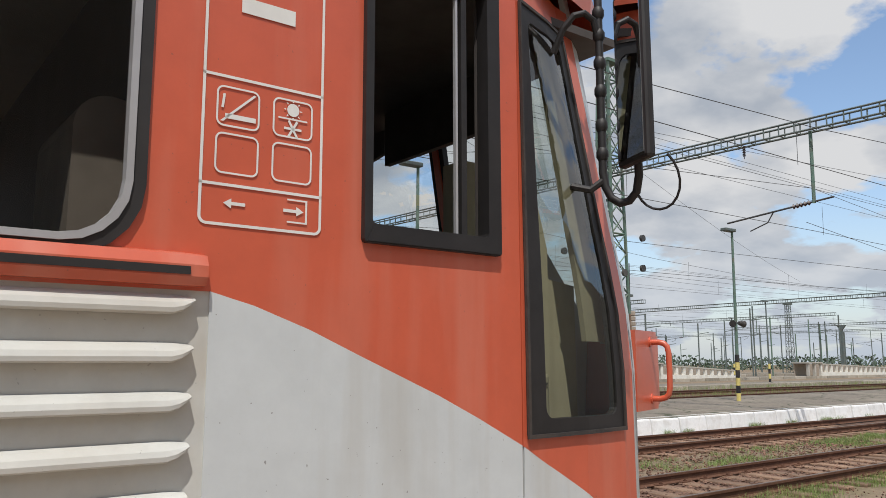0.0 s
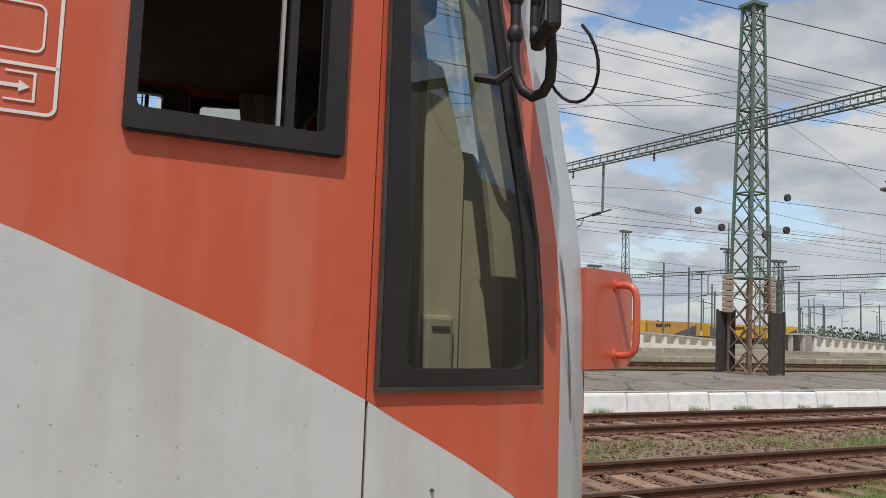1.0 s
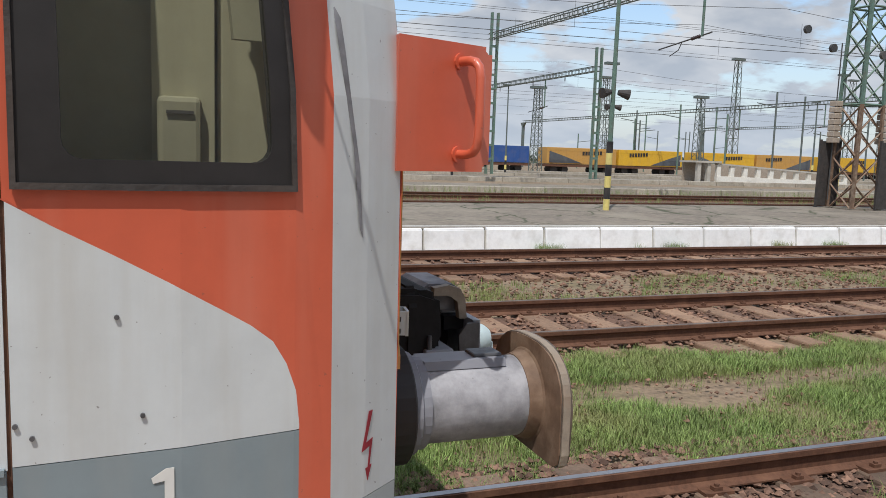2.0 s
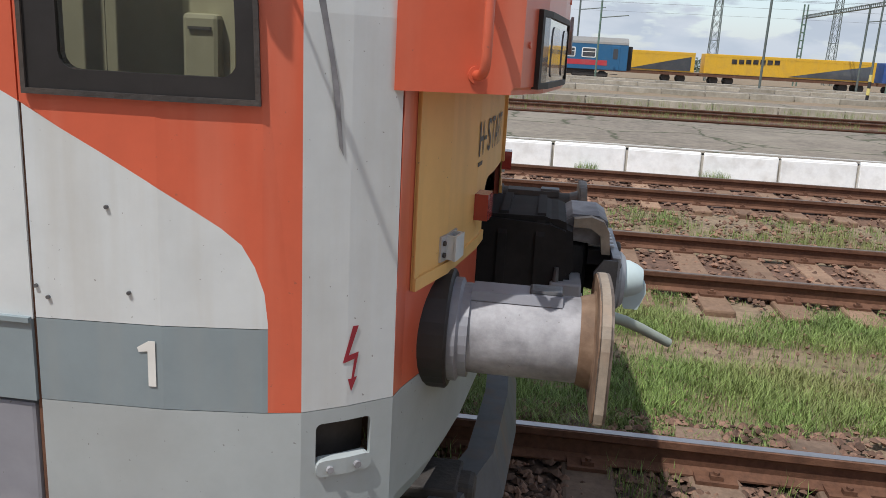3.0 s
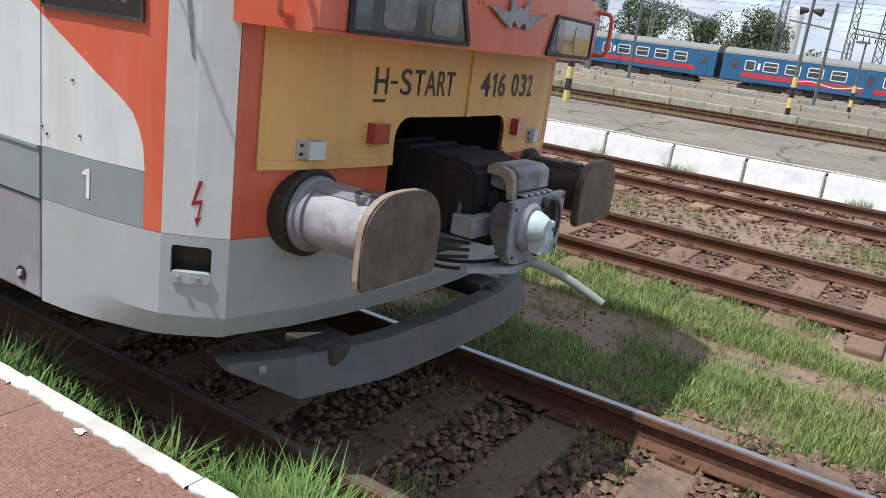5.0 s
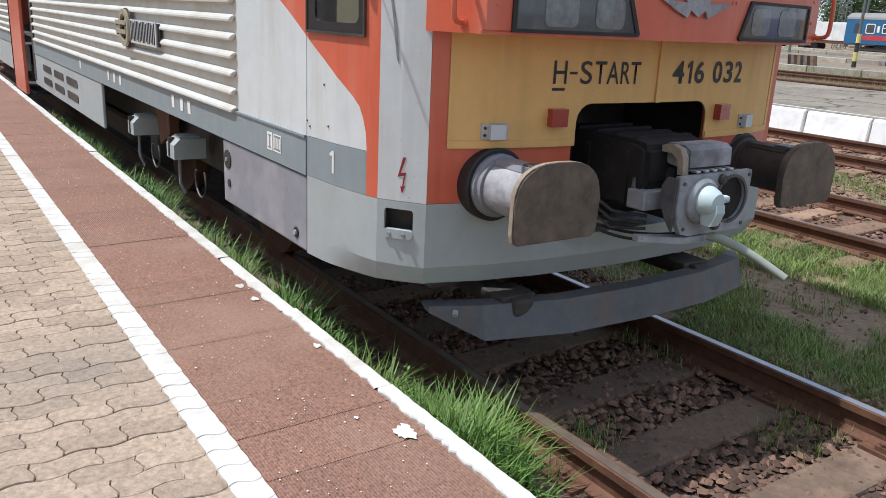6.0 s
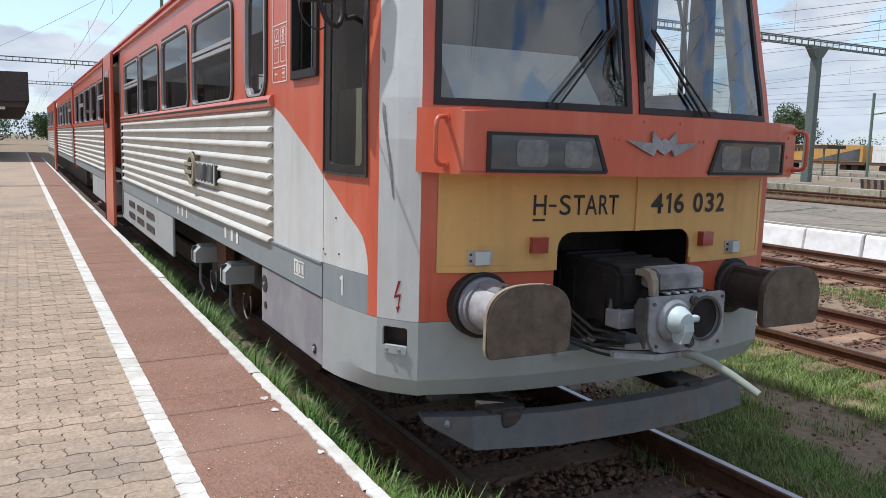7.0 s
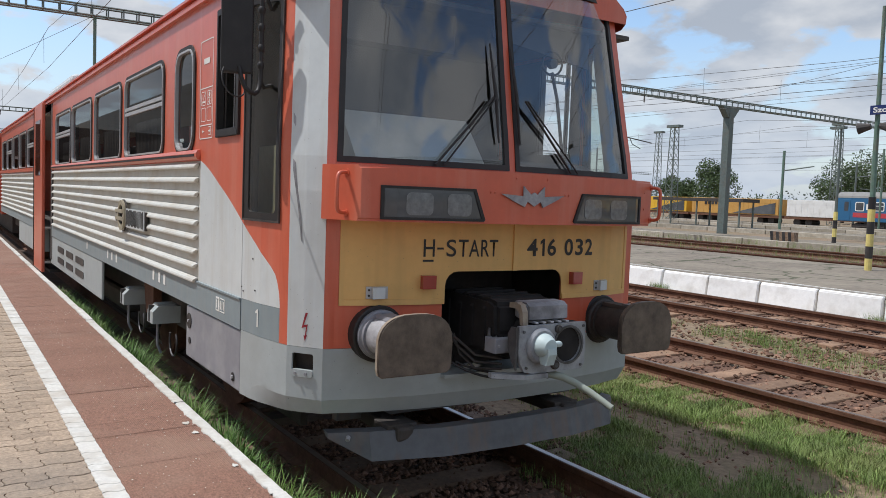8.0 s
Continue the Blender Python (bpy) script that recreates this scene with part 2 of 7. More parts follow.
# both leaf greens are greyed, with the haze of distance mixed into them
HAZELEAF = paint("hazy_far_leaves", (0.1, 0.135, 0.1), 0.9, grain=0.2, scale=0.5, stain=(0.13, 0.15, 0.1), stain_amount=0.5, spec=0.0, per_piece=0.25, island=True)
LEAF = paint("haze_greyed_leaves", (0.085, 0.12, 0.06), 0.8, spec=0.08, grain=0.3, scale=2, stain=(0.09, 0.12, 0.03), stain_amount=0.5, per_piece=0.5, island=True)
BARK = paint("bark", (0.09, 0.065, 0.045), 0.9, grain=0.3, bump=0.5)
BROWN = paint("red_brown_paving", (0.25, 0.136, 0.098), 0.9, grain=0.5, scale=70, stain=(0.32, 0.215, 0.16), stain_amount=0.6, stain_scale=1.8, bump=0.5, bump_scale=110, per_piece=0.05, specks=0.6)
PAVER = paint("beige_pavers", (0.36, 0.278, 0.206), 0.9, grain=0.32, scale=45, stain=(0.17, 0.155, 0.14), stain_amount=0.7, stain_scale=0.75, bump=0.4, bump_scale=120, per_piece=0.13, specks=0.45)
PAVER_FAR = paint("beige_pavers_joined", (0.36, 0.278, 0.206), 0.9, grain=0.32, scale=45, stain=(0.17, 0.155, 0.14), stain_amount=0.7, stain_scale=0.75, bump=0.4, bump_scale=120, per_piece=0.13, island=True, specks=0.45)
JOINT = paint("sandy_joint", (0.3, 0.235, 0.17), 0.95, grain=0.3, scale=60)
LINE = paint("white_line_paint", (0.62, 0.61, 0.575), 0.75, grain=0.1, scale=30, stain=(0.4, 0.34, 0.27), stain_amount=0.65, stain_scale=5, specks=0.35, bump=0.15, bump_scale=90, per_piece=0.05)
WHITEWASH = paint("whitewashed_concrete", (0.9, 0.9, 0.89), 0.85, grain=0.06, scale=12, stain=(0.42, 0.38, 0.32), stain_amount=0.4, stain_scale=3.5, bump=0.3, bump_scale=14, per_piece=0.05)
ASPHALT = paint("old_platform_asphalt", (0.2, 0.17, 0.135), 0.95, grain=0.35, scale=6, stain=(0.31, 0.275, 0.215), stain_amount=0.8, stain_scale=0.5, bump=0.25, bump_scale=30, cracks=0.42, crack_colour=(0.055, 0.062, 0.03))
EDGE = paint("stained_concrete_edge", (0.39, 0.35, 0.285), 0.9, grain=0.2, scale=5, stain=(0.2, 0.17, 0.12), stain_amount=0.7, stain_scale=1.2, per_piece=0.22)
PARAPET = paint("yellowed_white_parapet", (0.8, 0.77, 0.69), 0.85, grain=0.1, stain=(0.4, 0.34, 0.25), stain_amount=0.5, stain_scale=1.0)
CONCRETE = paint("pale_concrete", (0.5, 0.47, 0.41), 0.9, grain=0.1, stain=(0.3, 0.27, 0.22), stain_amount=0.6, stain_scale=1.5)
GREEN = paint("faded_green_steel", (0.13, 0.21, 0.165), 0.6, 0.1, grain=0.2, stain=(0.2, 0.12, 0.08), stain_amount=0.6, stain_scale=3)
GALV = paint("grey_green_steel", (0.13, 0.16, 0.15), 0.6, 0.2, grain=0.2, stain=(0.17, 0.12, 0.09), stain_amount=0.5, stain_scale=3)
WIRE = paint("overhead_wire", (0.09, 0.09, 0.09), 0.6, 0.4)
CERAMIC = paint("brown_insulator", (0.05, 0.03, 0.03), 0.3)
BLUE = paint("blue_coach_paint", (0.025, 0.125, 0.26), 0.45, grain=0.08, stain=(0.06, 0.14, 0.22), stain_amount=0.4)
CRIMSON = paint("crimson_stripe", (0.5, 0.045, 0.06), 0.45, grain=0.06)
COACHROOF = paint("grey_coach_roof", (0.24, 0.235, 0.225), 0.7, grain=0.1, stain_amount=0.5)
CONTAINER = paint("yellow_container", (0.72, 0.42, 0.03), 0.5, grain=0.07, stain=(0.4, 0.24, 0.08), stain_amount=0.35)
CONT_BLUE = paint("blue_container", (0.03, 0.09, 0.3), 0.5)
CONT_OCHRE = paint("ochre_container", (0.55, 0.3, 0.075), 0.55, grain=0.1, stain=(0.4, 0.24, 0.1), stain_amount=0.5)
CONT_WHITE = paint("white_trailer", (0.78, 0.78, 0.76), 0.5, grain=0.04)
INK = paint("black_lettering", (0.02, 0.018, 0.02), 0.5)
WHITEINK = paint("white_marking", (0.82, 0.82, 0.78), 0.5, grain=0.05)
LIGHTNING = paint("dark_red_marking", (0.3, 0.02, 0.035), 0.5)
REDLENS = paint("red_lamp_lens", (0.36, 0.05, 0.04), 0.25, coat=0.5)
FACE = paint("worn_coupler_face", (0.33, 0.345, 0.37), 0.5, 0.15, grain=0.3, scale=10, stain=(0.1, 0.095, 0.1), stain_amount=0.9, stain_scale=7, specks=0.8)
LENS = paint("headlamp_glass", (0.17, 0.178, 0.19), 0.22, 0.3, grain=0.25, scale=30, coat=0.8)
MIRROR = paint("mirror_silver", (0.85, 0.86, 0.87), 0.02, 1.0, grain=0.0, stain_amount=0.0)
LAMPBOX = paint("smoked_lamp_cover", (0.07, 0.075, 0.085), 0.15, 0.0, grain=0.1, coat=1.0)
BEIGE = paint("beige_cab_lining", (0.46, 0.42, 0.29), 0.7, grain=0.1, scale=4, stain=(0.25, 0.22, 0.14), stain_amount=0.5, streak=True)
SEAT = paint("grey_brown_seat_cover", (0.24, 0.21, 0.175), 0.8, grain=0.15)
BEIGE_BOX = paint("dull_beige_box", (0.36, 0.33, 0.23), 0.7, grain=0.1)
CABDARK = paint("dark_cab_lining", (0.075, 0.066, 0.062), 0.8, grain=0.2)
CABGREY = paint("pale_dashboard", (0.5, 0.5, 0.47), 0.6, grain=0.06)
CURTAIN = paint("dark_curtain", (0.08, 0.078, 0.08), 0.8, grain=0.3)
BLUECAP = paint("pale_blue_cap", (0.5, 0.6, 0.61), 0.55, grain=0.06)
HOSE = paint("pale_green_hose", (0.32, 0.36, 0.31), 0.5, grain=0.1)
SIGNBLUE = paint("dark_blue_sign", (0.015, 0.03, 0.13), 0.4)
BANDYEL = paint("pole_band_yellow", (0.75, 0.62, 0.2), 0.6)
BRICK = paint("counterweight_concrete", (0.4, 0.33, 0.26), 0.9, grain=0.2)
GLASS = glass("side_window_glass", (0.55, 0.54, 0.52), 0.5, 0.045)
GLASS_FRONT = glass("windscreen_glass", (0.8, 0.84, 0.85), 1.0, 0.135)
GLASS_CAB = glass("cab_quarter_glass", (0.66, 0.7, 0.64))


# ---- mesh helpers ----
def thing(name, label, category, at=(0, 0, 0), group="", kind=""):
    ob = new(name)
    ob.location = at
    return tagged(ob, label, category, group, kind)


def part(name, bm, material, parent, label="", smooth=False, crease=0.7):
    me = bpy.data.meshes.new(name)
    bmesh.ops.recalc_face_normals(bm, faces=bm.faces[:])
    if smooth:
        for f in bm.faces:
            f.smooth = True
        for e in bm.edges:
            if len(e.link_faces) == 2 and e.calc_face_angle(0.0) > crease:
                e.smooth = False
    bm.to_mesh(me)
    bm.free()
    me.materials.append(material)
    ob = new(name, me)
    if parent is not None:
        ob.parent = parent
    if label:
        ob["label"] = label
    return ob


def solid(name, bm, material, label, category="", group="", kind="", smooth=False):
    return tagged(part(name, bm, material, None, "", smooth), label, category, group, kind)


def box(bm, x0, x1, y0, y1, z0, z1, bevel=0.0):
    r = bmesh.ops.create_cube(bm, size=1.0, matrix=Matrix.Translation(((x0 + x1) / 2, (y0 + y1) / 2, (z0 + z1) / 2)) @ Matrix.Diagonal((x1 - x0, y1 - y0, z1 - z0, 1)))
    if bevel:
        es = list({e for v in r["verts"] for e in v.link_edges})
        bmesh.ops.bevel(bm, geom=es, offset=bevel, segments=2, affect="EDGES", profile=0.5)
    return bm


def B(*a, **k):
    return box(bmesh.new(), *a, **k)


def tube(bm, pts, r, seg=8, caps=True):
    pts = [Vector(p) for p in pts]
    rings = []
    side = None
    for i, p in enumerate(pts):
        d = (pts[min(i + 1, len(pts) - 1)] - pts[max(i - 1, 0)]).normalized()
        if side is None:
            side = d.cross(Vector((0, 0, 1)))
            if side.length < 1e-3:
                side = d.cross(Vector((1, 0, 0)))
        side = (side - d * side.dot(d)).normalized()
        b = side.cross(d)
        rr = r[i] if isinstance(r, (list, tuple)) else r
        rings.append([bm.verts.new(p + rr * (side * math.cos(2 * math.pi * k / seg) + b * math.sin(2 * math.pi * k / seg))) for k in range(seg)])
    for a, b in zip(rings, rings[1:]):
        for k in range(seg):
            bm.faces.new((a[k], a[(k + 1) % seg], b[(k + 1) % seg], b[k]))
    if caps:
        bm.faces.new(rings[0][::-1])
        bm.faces.new(rings[-1])
    return bm


def T(pts, r, seg=8):
    return tube(bmesh.new(), pts, r, seg)


def prism(bm, poly, a, b, axis="x"):
    """A flat polygon drawn in the two other axes, pulled from a to b along an axis."""
    def at(p, q):
        return {"x": (q, p[0], p[1]), "y": (p[0], q, p[1]), "z": (p[0], p[1], q)}[axis]
    lo = [bm.verts.new(at(p, a)) for p in poly]
    hi = [bm.verts.new(at(p, b)) for p in poly]
    n = len(poly)
    for k in range(n):
        bm.faces.new((lo[k], lo[(k + 1) % n], hi[(k + 1) % n], hi[k]))
    bm.faces.new(lo[::-1])
    bm.faces.new(hi)
    return bm


def P(*a, **k):
    return prism(bmesh.new(), *a, **k)


def rounded(x0, x1, z0, z1, r, n=5):
    pts = []
    for cx, cz, a0 in ((x1 - r, z1 - r, 0), (x0 + r, z1 - r, 90), (x0 + r, z0 + r, 180), (x1 - r, z0 + r, 270)):
        for k in range(n + 1):
            a = radians(a0 + 90 * k / n)
            pts.append((cx + r * math.cos(a), cz + r * math.sin(a)))
    return pts


# ---- skin of the railcar: u runs along its outline from the cab seam, z up ----
PLAN = [(-60.0, -1.40), (-0.001, -1.40), (0.0, -1.40), (0.30, -1.383), (0.523, -1.348), (0.608, -1.324), (0.70, -1.262), (0.797, -1.181), (0.807, -1.12), (0.869, -0.9),
        (0.915, -0.6), (0.94, -0.25), (0.947, 0.0)]
PLAN[-1] = (0.947, 0.025)
PLAN = PLAN + [(x, 0.05 - y) for x, y in PLAN[-2::-1]]
ARC = [-60.0]
for (xa, ya), (xb, yb) in zip(PLAN, PLAN[1:]):
    ARC.append(ARC[-1] + math.hypot(xb - xa, yb - ya))
ARC = [a - (ARC[2] - 0.0) for a in ARC]
U_WIN, U_WL, U_WR, U_MID = ARC[4], ARC[5], ARC[7], ARC[12]
U_END = 2 * U_MID


def skin(u, z, out=0.0):
    k = max(0, min(len(ARC) - 2, sum(1 for a in ARC if a <= u) - 1))
    f = (u - ARC[k]) / (ARC[k + 1] - ARC[k])
    (xa, ya), (xb, yb) = PLAN[k], PLAN[k + 1]
    x, y = xa + (xb - xa) * f, ya + (yb - ya) * f
    d = math.hypot(xb - xa, yb - ya)
    nx, ny = (yb - ya) / d, -(xb - xa) / d
    x, y = x + nx * out, y + ny * out
    w = max(0.0, min(1.0, x / 0.5))
    x -= (0.15 * max(0.0, min(z, 2.4) - 1.7) ** 2 + 0.165 * max(0.0, z - 2.4)) * w
    y *= 1 - 0.055 * max(0.0, z - 2.05) * w
    return Vector((x, y, z))


def sheet(outline, holes=(), out=0.0, thick=0.0, mapper=skin, zcuts=(), ucuts=None):
    """A panel laid on the skin, drawn flat in u and z."""
    loops = [[Vector((u, z, 0)) for u, z in outline]] + [[Vector((u, z, 0)) for u, z in h] for h in holes]
    from mathutils.geometry import tessellate_polygon
    bm = bmesh.new()
    flat = [bm.verts.new(v) for loop in loops for v in loop]
    for tri in tessellate_polygon(loops):
        if len(set(tri)) == 3:
            try:
                bm.faces.new([flat[i] for i in tri])
            except ValueError:
                pass
    lo, hi = min(p[0] for p in outline), max(p[0] for p in outline)
    for c in (ARC if ucuts is None else ucuts):
        if lo + 1e-4 < c < hi - 1e-4:
            bmesh.ops.bisect_plane(bm, geom=bm.verts[:] + bm.edges[:] + bm.faces[:], plane_co=(c, 0, 0), plane_no=(1, 0, 0), dist=1e-5)
    for c in zcuts:
        bmesh.ops.bisect_plane(bm, geom=bm.verts[:] + bm.edges[:] + bm.faces[:], plane_co=(0, c, 0), plane_no=(0, 1, 0), dist=1e-5)
    if thick:
        bmesh.ops.recalc_face_normals(bm, faces=bm.faces[:])
        if bm.faces and sum(f.normal.z for f in bm.faces) < 0:
            bmesh.ops.reverse_faces(bm, faces=bm.faces[:])
        r = bmesh.ops.extrude_face_region(bm, geom=bm.faces[:])
        for v in r["geom"]:
            if isinstance(v, bmesh.types.BMVert):
                v.co.z = -thick
    for v in bm.verts:
        v.co = mapper(v.co.x, v.co.y, out + v.co.z)
    return bm


def ring(outer, inner, out=0.0, thick=0.02, **k):
    return sheet(outer, [inner], out, thick, **k)
# ---- the railcar ----
CURVE = [(-0.97, 2.09), (-0.859, 2.061), (-0.711, 2.008), (-0.565, 1.945), (-0.313, 1.839), (-0.173, 1.773), (0.0, 1.685), (0.085, 1.635), (0.178, 1.585),
         (0.276, 1.53), (0.38, 1.468), (0.435, 1.434), (0.48, 1.398), (0.509, 1.349), (0.53, 1.289), (0.538, 1.216), (0.538, 1.0)]
ZC = (1.9, 2.1, 2.25, 2.4, 2.55, 2.7, 2.85, 3.0, 3.15, 3.3)
EAVE, TOP = 3.2, 3.46


def front_u(y):
    for k in range(5, len(PLAN) - 6):
        if PLAN[k][1] <= y <= PLAN[k + 1][1]:
            return ARC[k] + (ARC[k + 1] - ARC[k]) * (y - PLAN[k][1]) / (PLAN[k + 1][1] - PLAN[k][1])
    return U_MID + y


def far_side(u, z, out=0.0):
    return skin(U_END - u, z, out)


railcar = thing("railcar", "red, white and grey diesel railcar standing at the platform", "train")
LEANING = Matrix.Translation((0, -1.4, 1.0)) @ Matrix.Rotation(radians(-0.8), 4, "X") @ Matrix.Translation((0, 1.4, -1.0))
railcar.matrix_world = LEANING

SALOON = [(-1.68, -1.17), (-3.72, -2.12), (-5.56, -3.95), (-7.44, -5.82), (-9.24, -7.6)]
SLIDERS = (1, 4)
CABWIN = rounded(-0.545, -0.133, 2.289, 3.06, 0.012, 2)
QUARTER = [(0.02, 1.712), (0.52, 1.712), (0.52, 3.08), (0.02, 3.08)]


def window(parent, x0, x1, z0, z1, mapper, slider, near=True):
    r = 0.10 if x1 - x0 > 0.8 else 0.13
    outer, mid, inner = rounded(x0 - 0.042, x1 + 0.042, z0 - 0.042, z1 + 0.042, r + 0.037), rounded(x0 - 0.012, x1 + 0.012, z0 - 0.012, z1 + 0.012, r + 0.01), rounded(x0 + 0.004, x1 - 0.004, z0 + 0.004, z1 - 0.004, r)
    w = part("side_window", ring(outer, mid, 0.012, 0.03, mapper=mapper), BLACK, parent, "black rubber window surround")
    part("window_frame", ring(mid, inner, 0.018, 0.03, mapper=mapper), CHROME, w, "dull aluminium window frame")
    pane = part("pane", sheet(inner, out=-0.008, mapper=mapper), GLASS, w, "dark tinted pane")
    pane.visible_shadow = False
    if slider:
        for dz in (0.0, 0.05):
            part("slider_rail", sheet([(x0 + 0.02, z1 - 0.30 - dz), (x1 - 0.02, z1 - 0.30 - dz), (x1 - 0.02, z1 - 0.268 - dz), (x0 + 0.02, z1 - 0.268 - dz)], out=0.014, thick=0.02, mapper=mapper), CHROME, w)


def louvres(parent, x0, x1, mapper, n=9, top=2.064, pitch=0.1065):
    part("louvre_backing", sheet([(x0, 1.195), (x1 + 0.041, 1.195), (x1 + 0.041, 2.09), (x0, 2.09)], mapper=mapper, out=-0.004), CREAM, parent)
    for k in range(n):
        z = top - pitch * k
        bm = bmesh.new()
        prof = [(0.0, z + 0.014), (0.012, z + 0.008), (0.024, z - 0.004), (0.029, z - 0.016), (0.028, z - 0.026), (0.02, z - 0.03), (0.0, z - 0.03)]
        rings = []
        for x, s, cut in ((x0, 1.0, 1.0), (x1 - 0.05, 1.0, 1.0), (x1 - 0.028, 1.0, 0.8), (x1 - 0.012, 0.92, 0.5), (x1, 0.75, 0.25)):
            rings.append([bm.verts.new(mapper(x, z + 0.008 + (zz - z - 0.008) * cut, o * s)) for o, zz in prof])
        for a, b in zip(rings, rings[1:]):
            for i in range(len(prof) - 1):
                bm.faces.new((a[i], a[i + 1], b[i + 1], b[i]))
        bm.faces.new(rings[0])
        bm.faces.new(rings[-1][::-1])
        part("louvre", bm, CREAM, parent, "", smooth=False)


def curtain(bm, x0, x1, z0, z1, y):
    n = max(6, int((x1 - x0) / 0.035))
    top, bot = [], []
    for k in range(n + 1):
        x = x0 + (x1 - x0) * k / n
        yy = y + 0.018 * (k % 2) + 0.006 * math.sin(k * 1.7)
        top.append(bm.verts.new((x, y + 0.3 * (yy - y), z1)))
        bot.append(bm.verts.new((x, yy, z0)))
    for k in range(n):
        bm.faces.new((top[k], top[k + 1], bot[k + 1], bot[k]))


# near side, saloon and cab
holes = [rounded(a - 0.02, b + 0.02, 2.17, 2.95, 0.12) for a, b in SALOON] + [CABWIN]
red_low = [(-9.75, 2.09)] + CURVE[:7]
part("side_wall", sheet(red_low + [(0.0, EAVE), (-9.75, EAVE)], holes, thick=0.03), RED, railcar, "faded red upper side wall")
part("cab_side_wall", sheet(CURVE[6:] + [(U_WL, 1.0), (U_WL, EAVE), (0.004, EAVE), (0.004, 1.685)], [QUARTER], thick=0.03, zcuts=ZC), RED, railcar, "red cab side with swooping white edge")
part("white_side_panel", sheet(CURVE[:7] + [(0.0, 1.195), (-0.97, 1.195)], thick=0.02), WHITE, railcar, "white lower side panel")
part("white_nose_panel", sheet([(0.008, 1.20)] + [(max(u, 0.008), z) for u, z in CURVE[6:16]] + [(0.538, 1.205)], thick=0.02), WHITE, railcar, "white panel with curved top")
part("grey_band", sheet([(-9.75, 0.995), (-0.002, 0.995), (-0.002, 1.193), (-9.75, 1.193)], thick=0.02, out=0.004), GREY, railcar, "blue-grey waist band")
part("band_ledge", sheet([(-9.75, 1.188), (-0.004, 1.188), (-0.004, 1.2), (-9.75, 1.2)], thick=0.015, out=0.012), GREY, railcar)
part("grey_nose_band", sheet([(0.008, 1.0), (0.538, 1.0), (0.538, 1.203), (0.008, 1.198)], thick=0.02), GREY, railcar, "blue-grey nose band")
part("corner_pillar", sheet([(U_WL, 1.0), (U_WR, 1.0), (U_WR, TOP), (U_WL, TOP)], thick=0.02, zcuts=ZC), WHITE, railcar, "near white corner pillar")
part("cab_seam", sheet([(-0.004, 0.6), (0.007, 0.6), (0.007, 1.70), (-0.004, 1.70)], out=-0.006, thick=0.01), RUST, railcar, "rust-stained seam")
part("front_wall", sheet([(U_WR, 1.0), (front_u(-0.467), 1.0), (front_u(-0.467), 1.37)] + [(front_u(-0.467 + 0.085 * (1 - math.cos(a))), 1.36 + 0.085 * math.sin(a)) for a in (0.4, 0.8, 1.2, 1.57)]
     + [(front_u(0.472 - 0.085 * (1 - math.cos(a))), 1.37 + 0.085 * math.sin(a)) for a in (1.57, 1.2, 0.8, 0.4)] + [(front_u(0.472), 1.37), (front_u(0.472), 1.0), (U_END - U_WR, 1.0), (U_END - U_WR, 1.76), (U_WR, 1.76)], thick=0.02), RED, railcar, "red front wall")


def yellow_panel(y0, y1, name):
    ap = [(-0.455, 1.25), (-0.455, 1.36)] + [(-0.455 + 0.085 * (1 - math.cos(a)), 1.36 + 0.085 * math.sin(a)) for a in (0.4, 0.8, 1.2, 1.57)]
    if y0 < 0:
        pts = [(y0, 1.25)] + ap + [(y1, 1.445), (y1, 1.75), (y0, 1.75)]
    else:
        pts = [(y0, 1.445)] + [(-a + 0.005, b) for a, b in ap[::-1]] + [(y1, 1.25), (y1, 1.75), (y0, 1.75)]
    pan = part(name, sheet([(front_u(a), b) for a, b in pts], out=0.008, thick=0.006), YELLOW, railcar, "dull yellow front panel")
    ya, yb = (y0, -0.46) if y0 < 0 else (0.465, y1)
    part("lower_lip", sheet([(front_u(ya), 1.25), (front_u(yb), 1.25), (front_u(yb), 1.283), (front_u(ya), 1.283)], out=0.016, thick=0.008), YELLOW, pan)
    ye = y0 if y0 < 0 else y1 - 0.02
    part("edge_bead", sheet([(front_u(ye), 1.25), (front_u(ye + 0.028), 1.25), (front_u(ye + 0.028), 1.75), (front_u(ye), 1.75)], out=0.012, thick=0.008), YELLOW, pan)


yellow_panel(-1.10, 0.04, "front_panel")
yellow_panel(0.054, 1.145, "front_panel")
part("centre_bead", sheet([(front_u(0.03), 1.445), (front_u(0.064), 1.445), (front_u(0.064), 1.75), (front_u(0.03), 1.75)], out=0.02, thick=0.012), YELLOW, railcar)

WS_L, WS_R = [(-1.125, 2.07), (-0.005, 2.07), (-0.005, 3.34), (-1.1, 3.34)], [(0.045, 2.07), (1.17, 2.07), (1.145, 3.34), (0.045, 3.34)]
part("windscreen_surround", sheet([(U_WR, 1.76), (U_END - U_WR, 1.76), (U_END - U_WR, TOP), (U_WR, TOP)], [[(front_u(y), z) for y, z in w] for w in (WS_L, WS_R)], thick=0.03, zcuts=ZC), RED, railcar, "red windscreen surround")
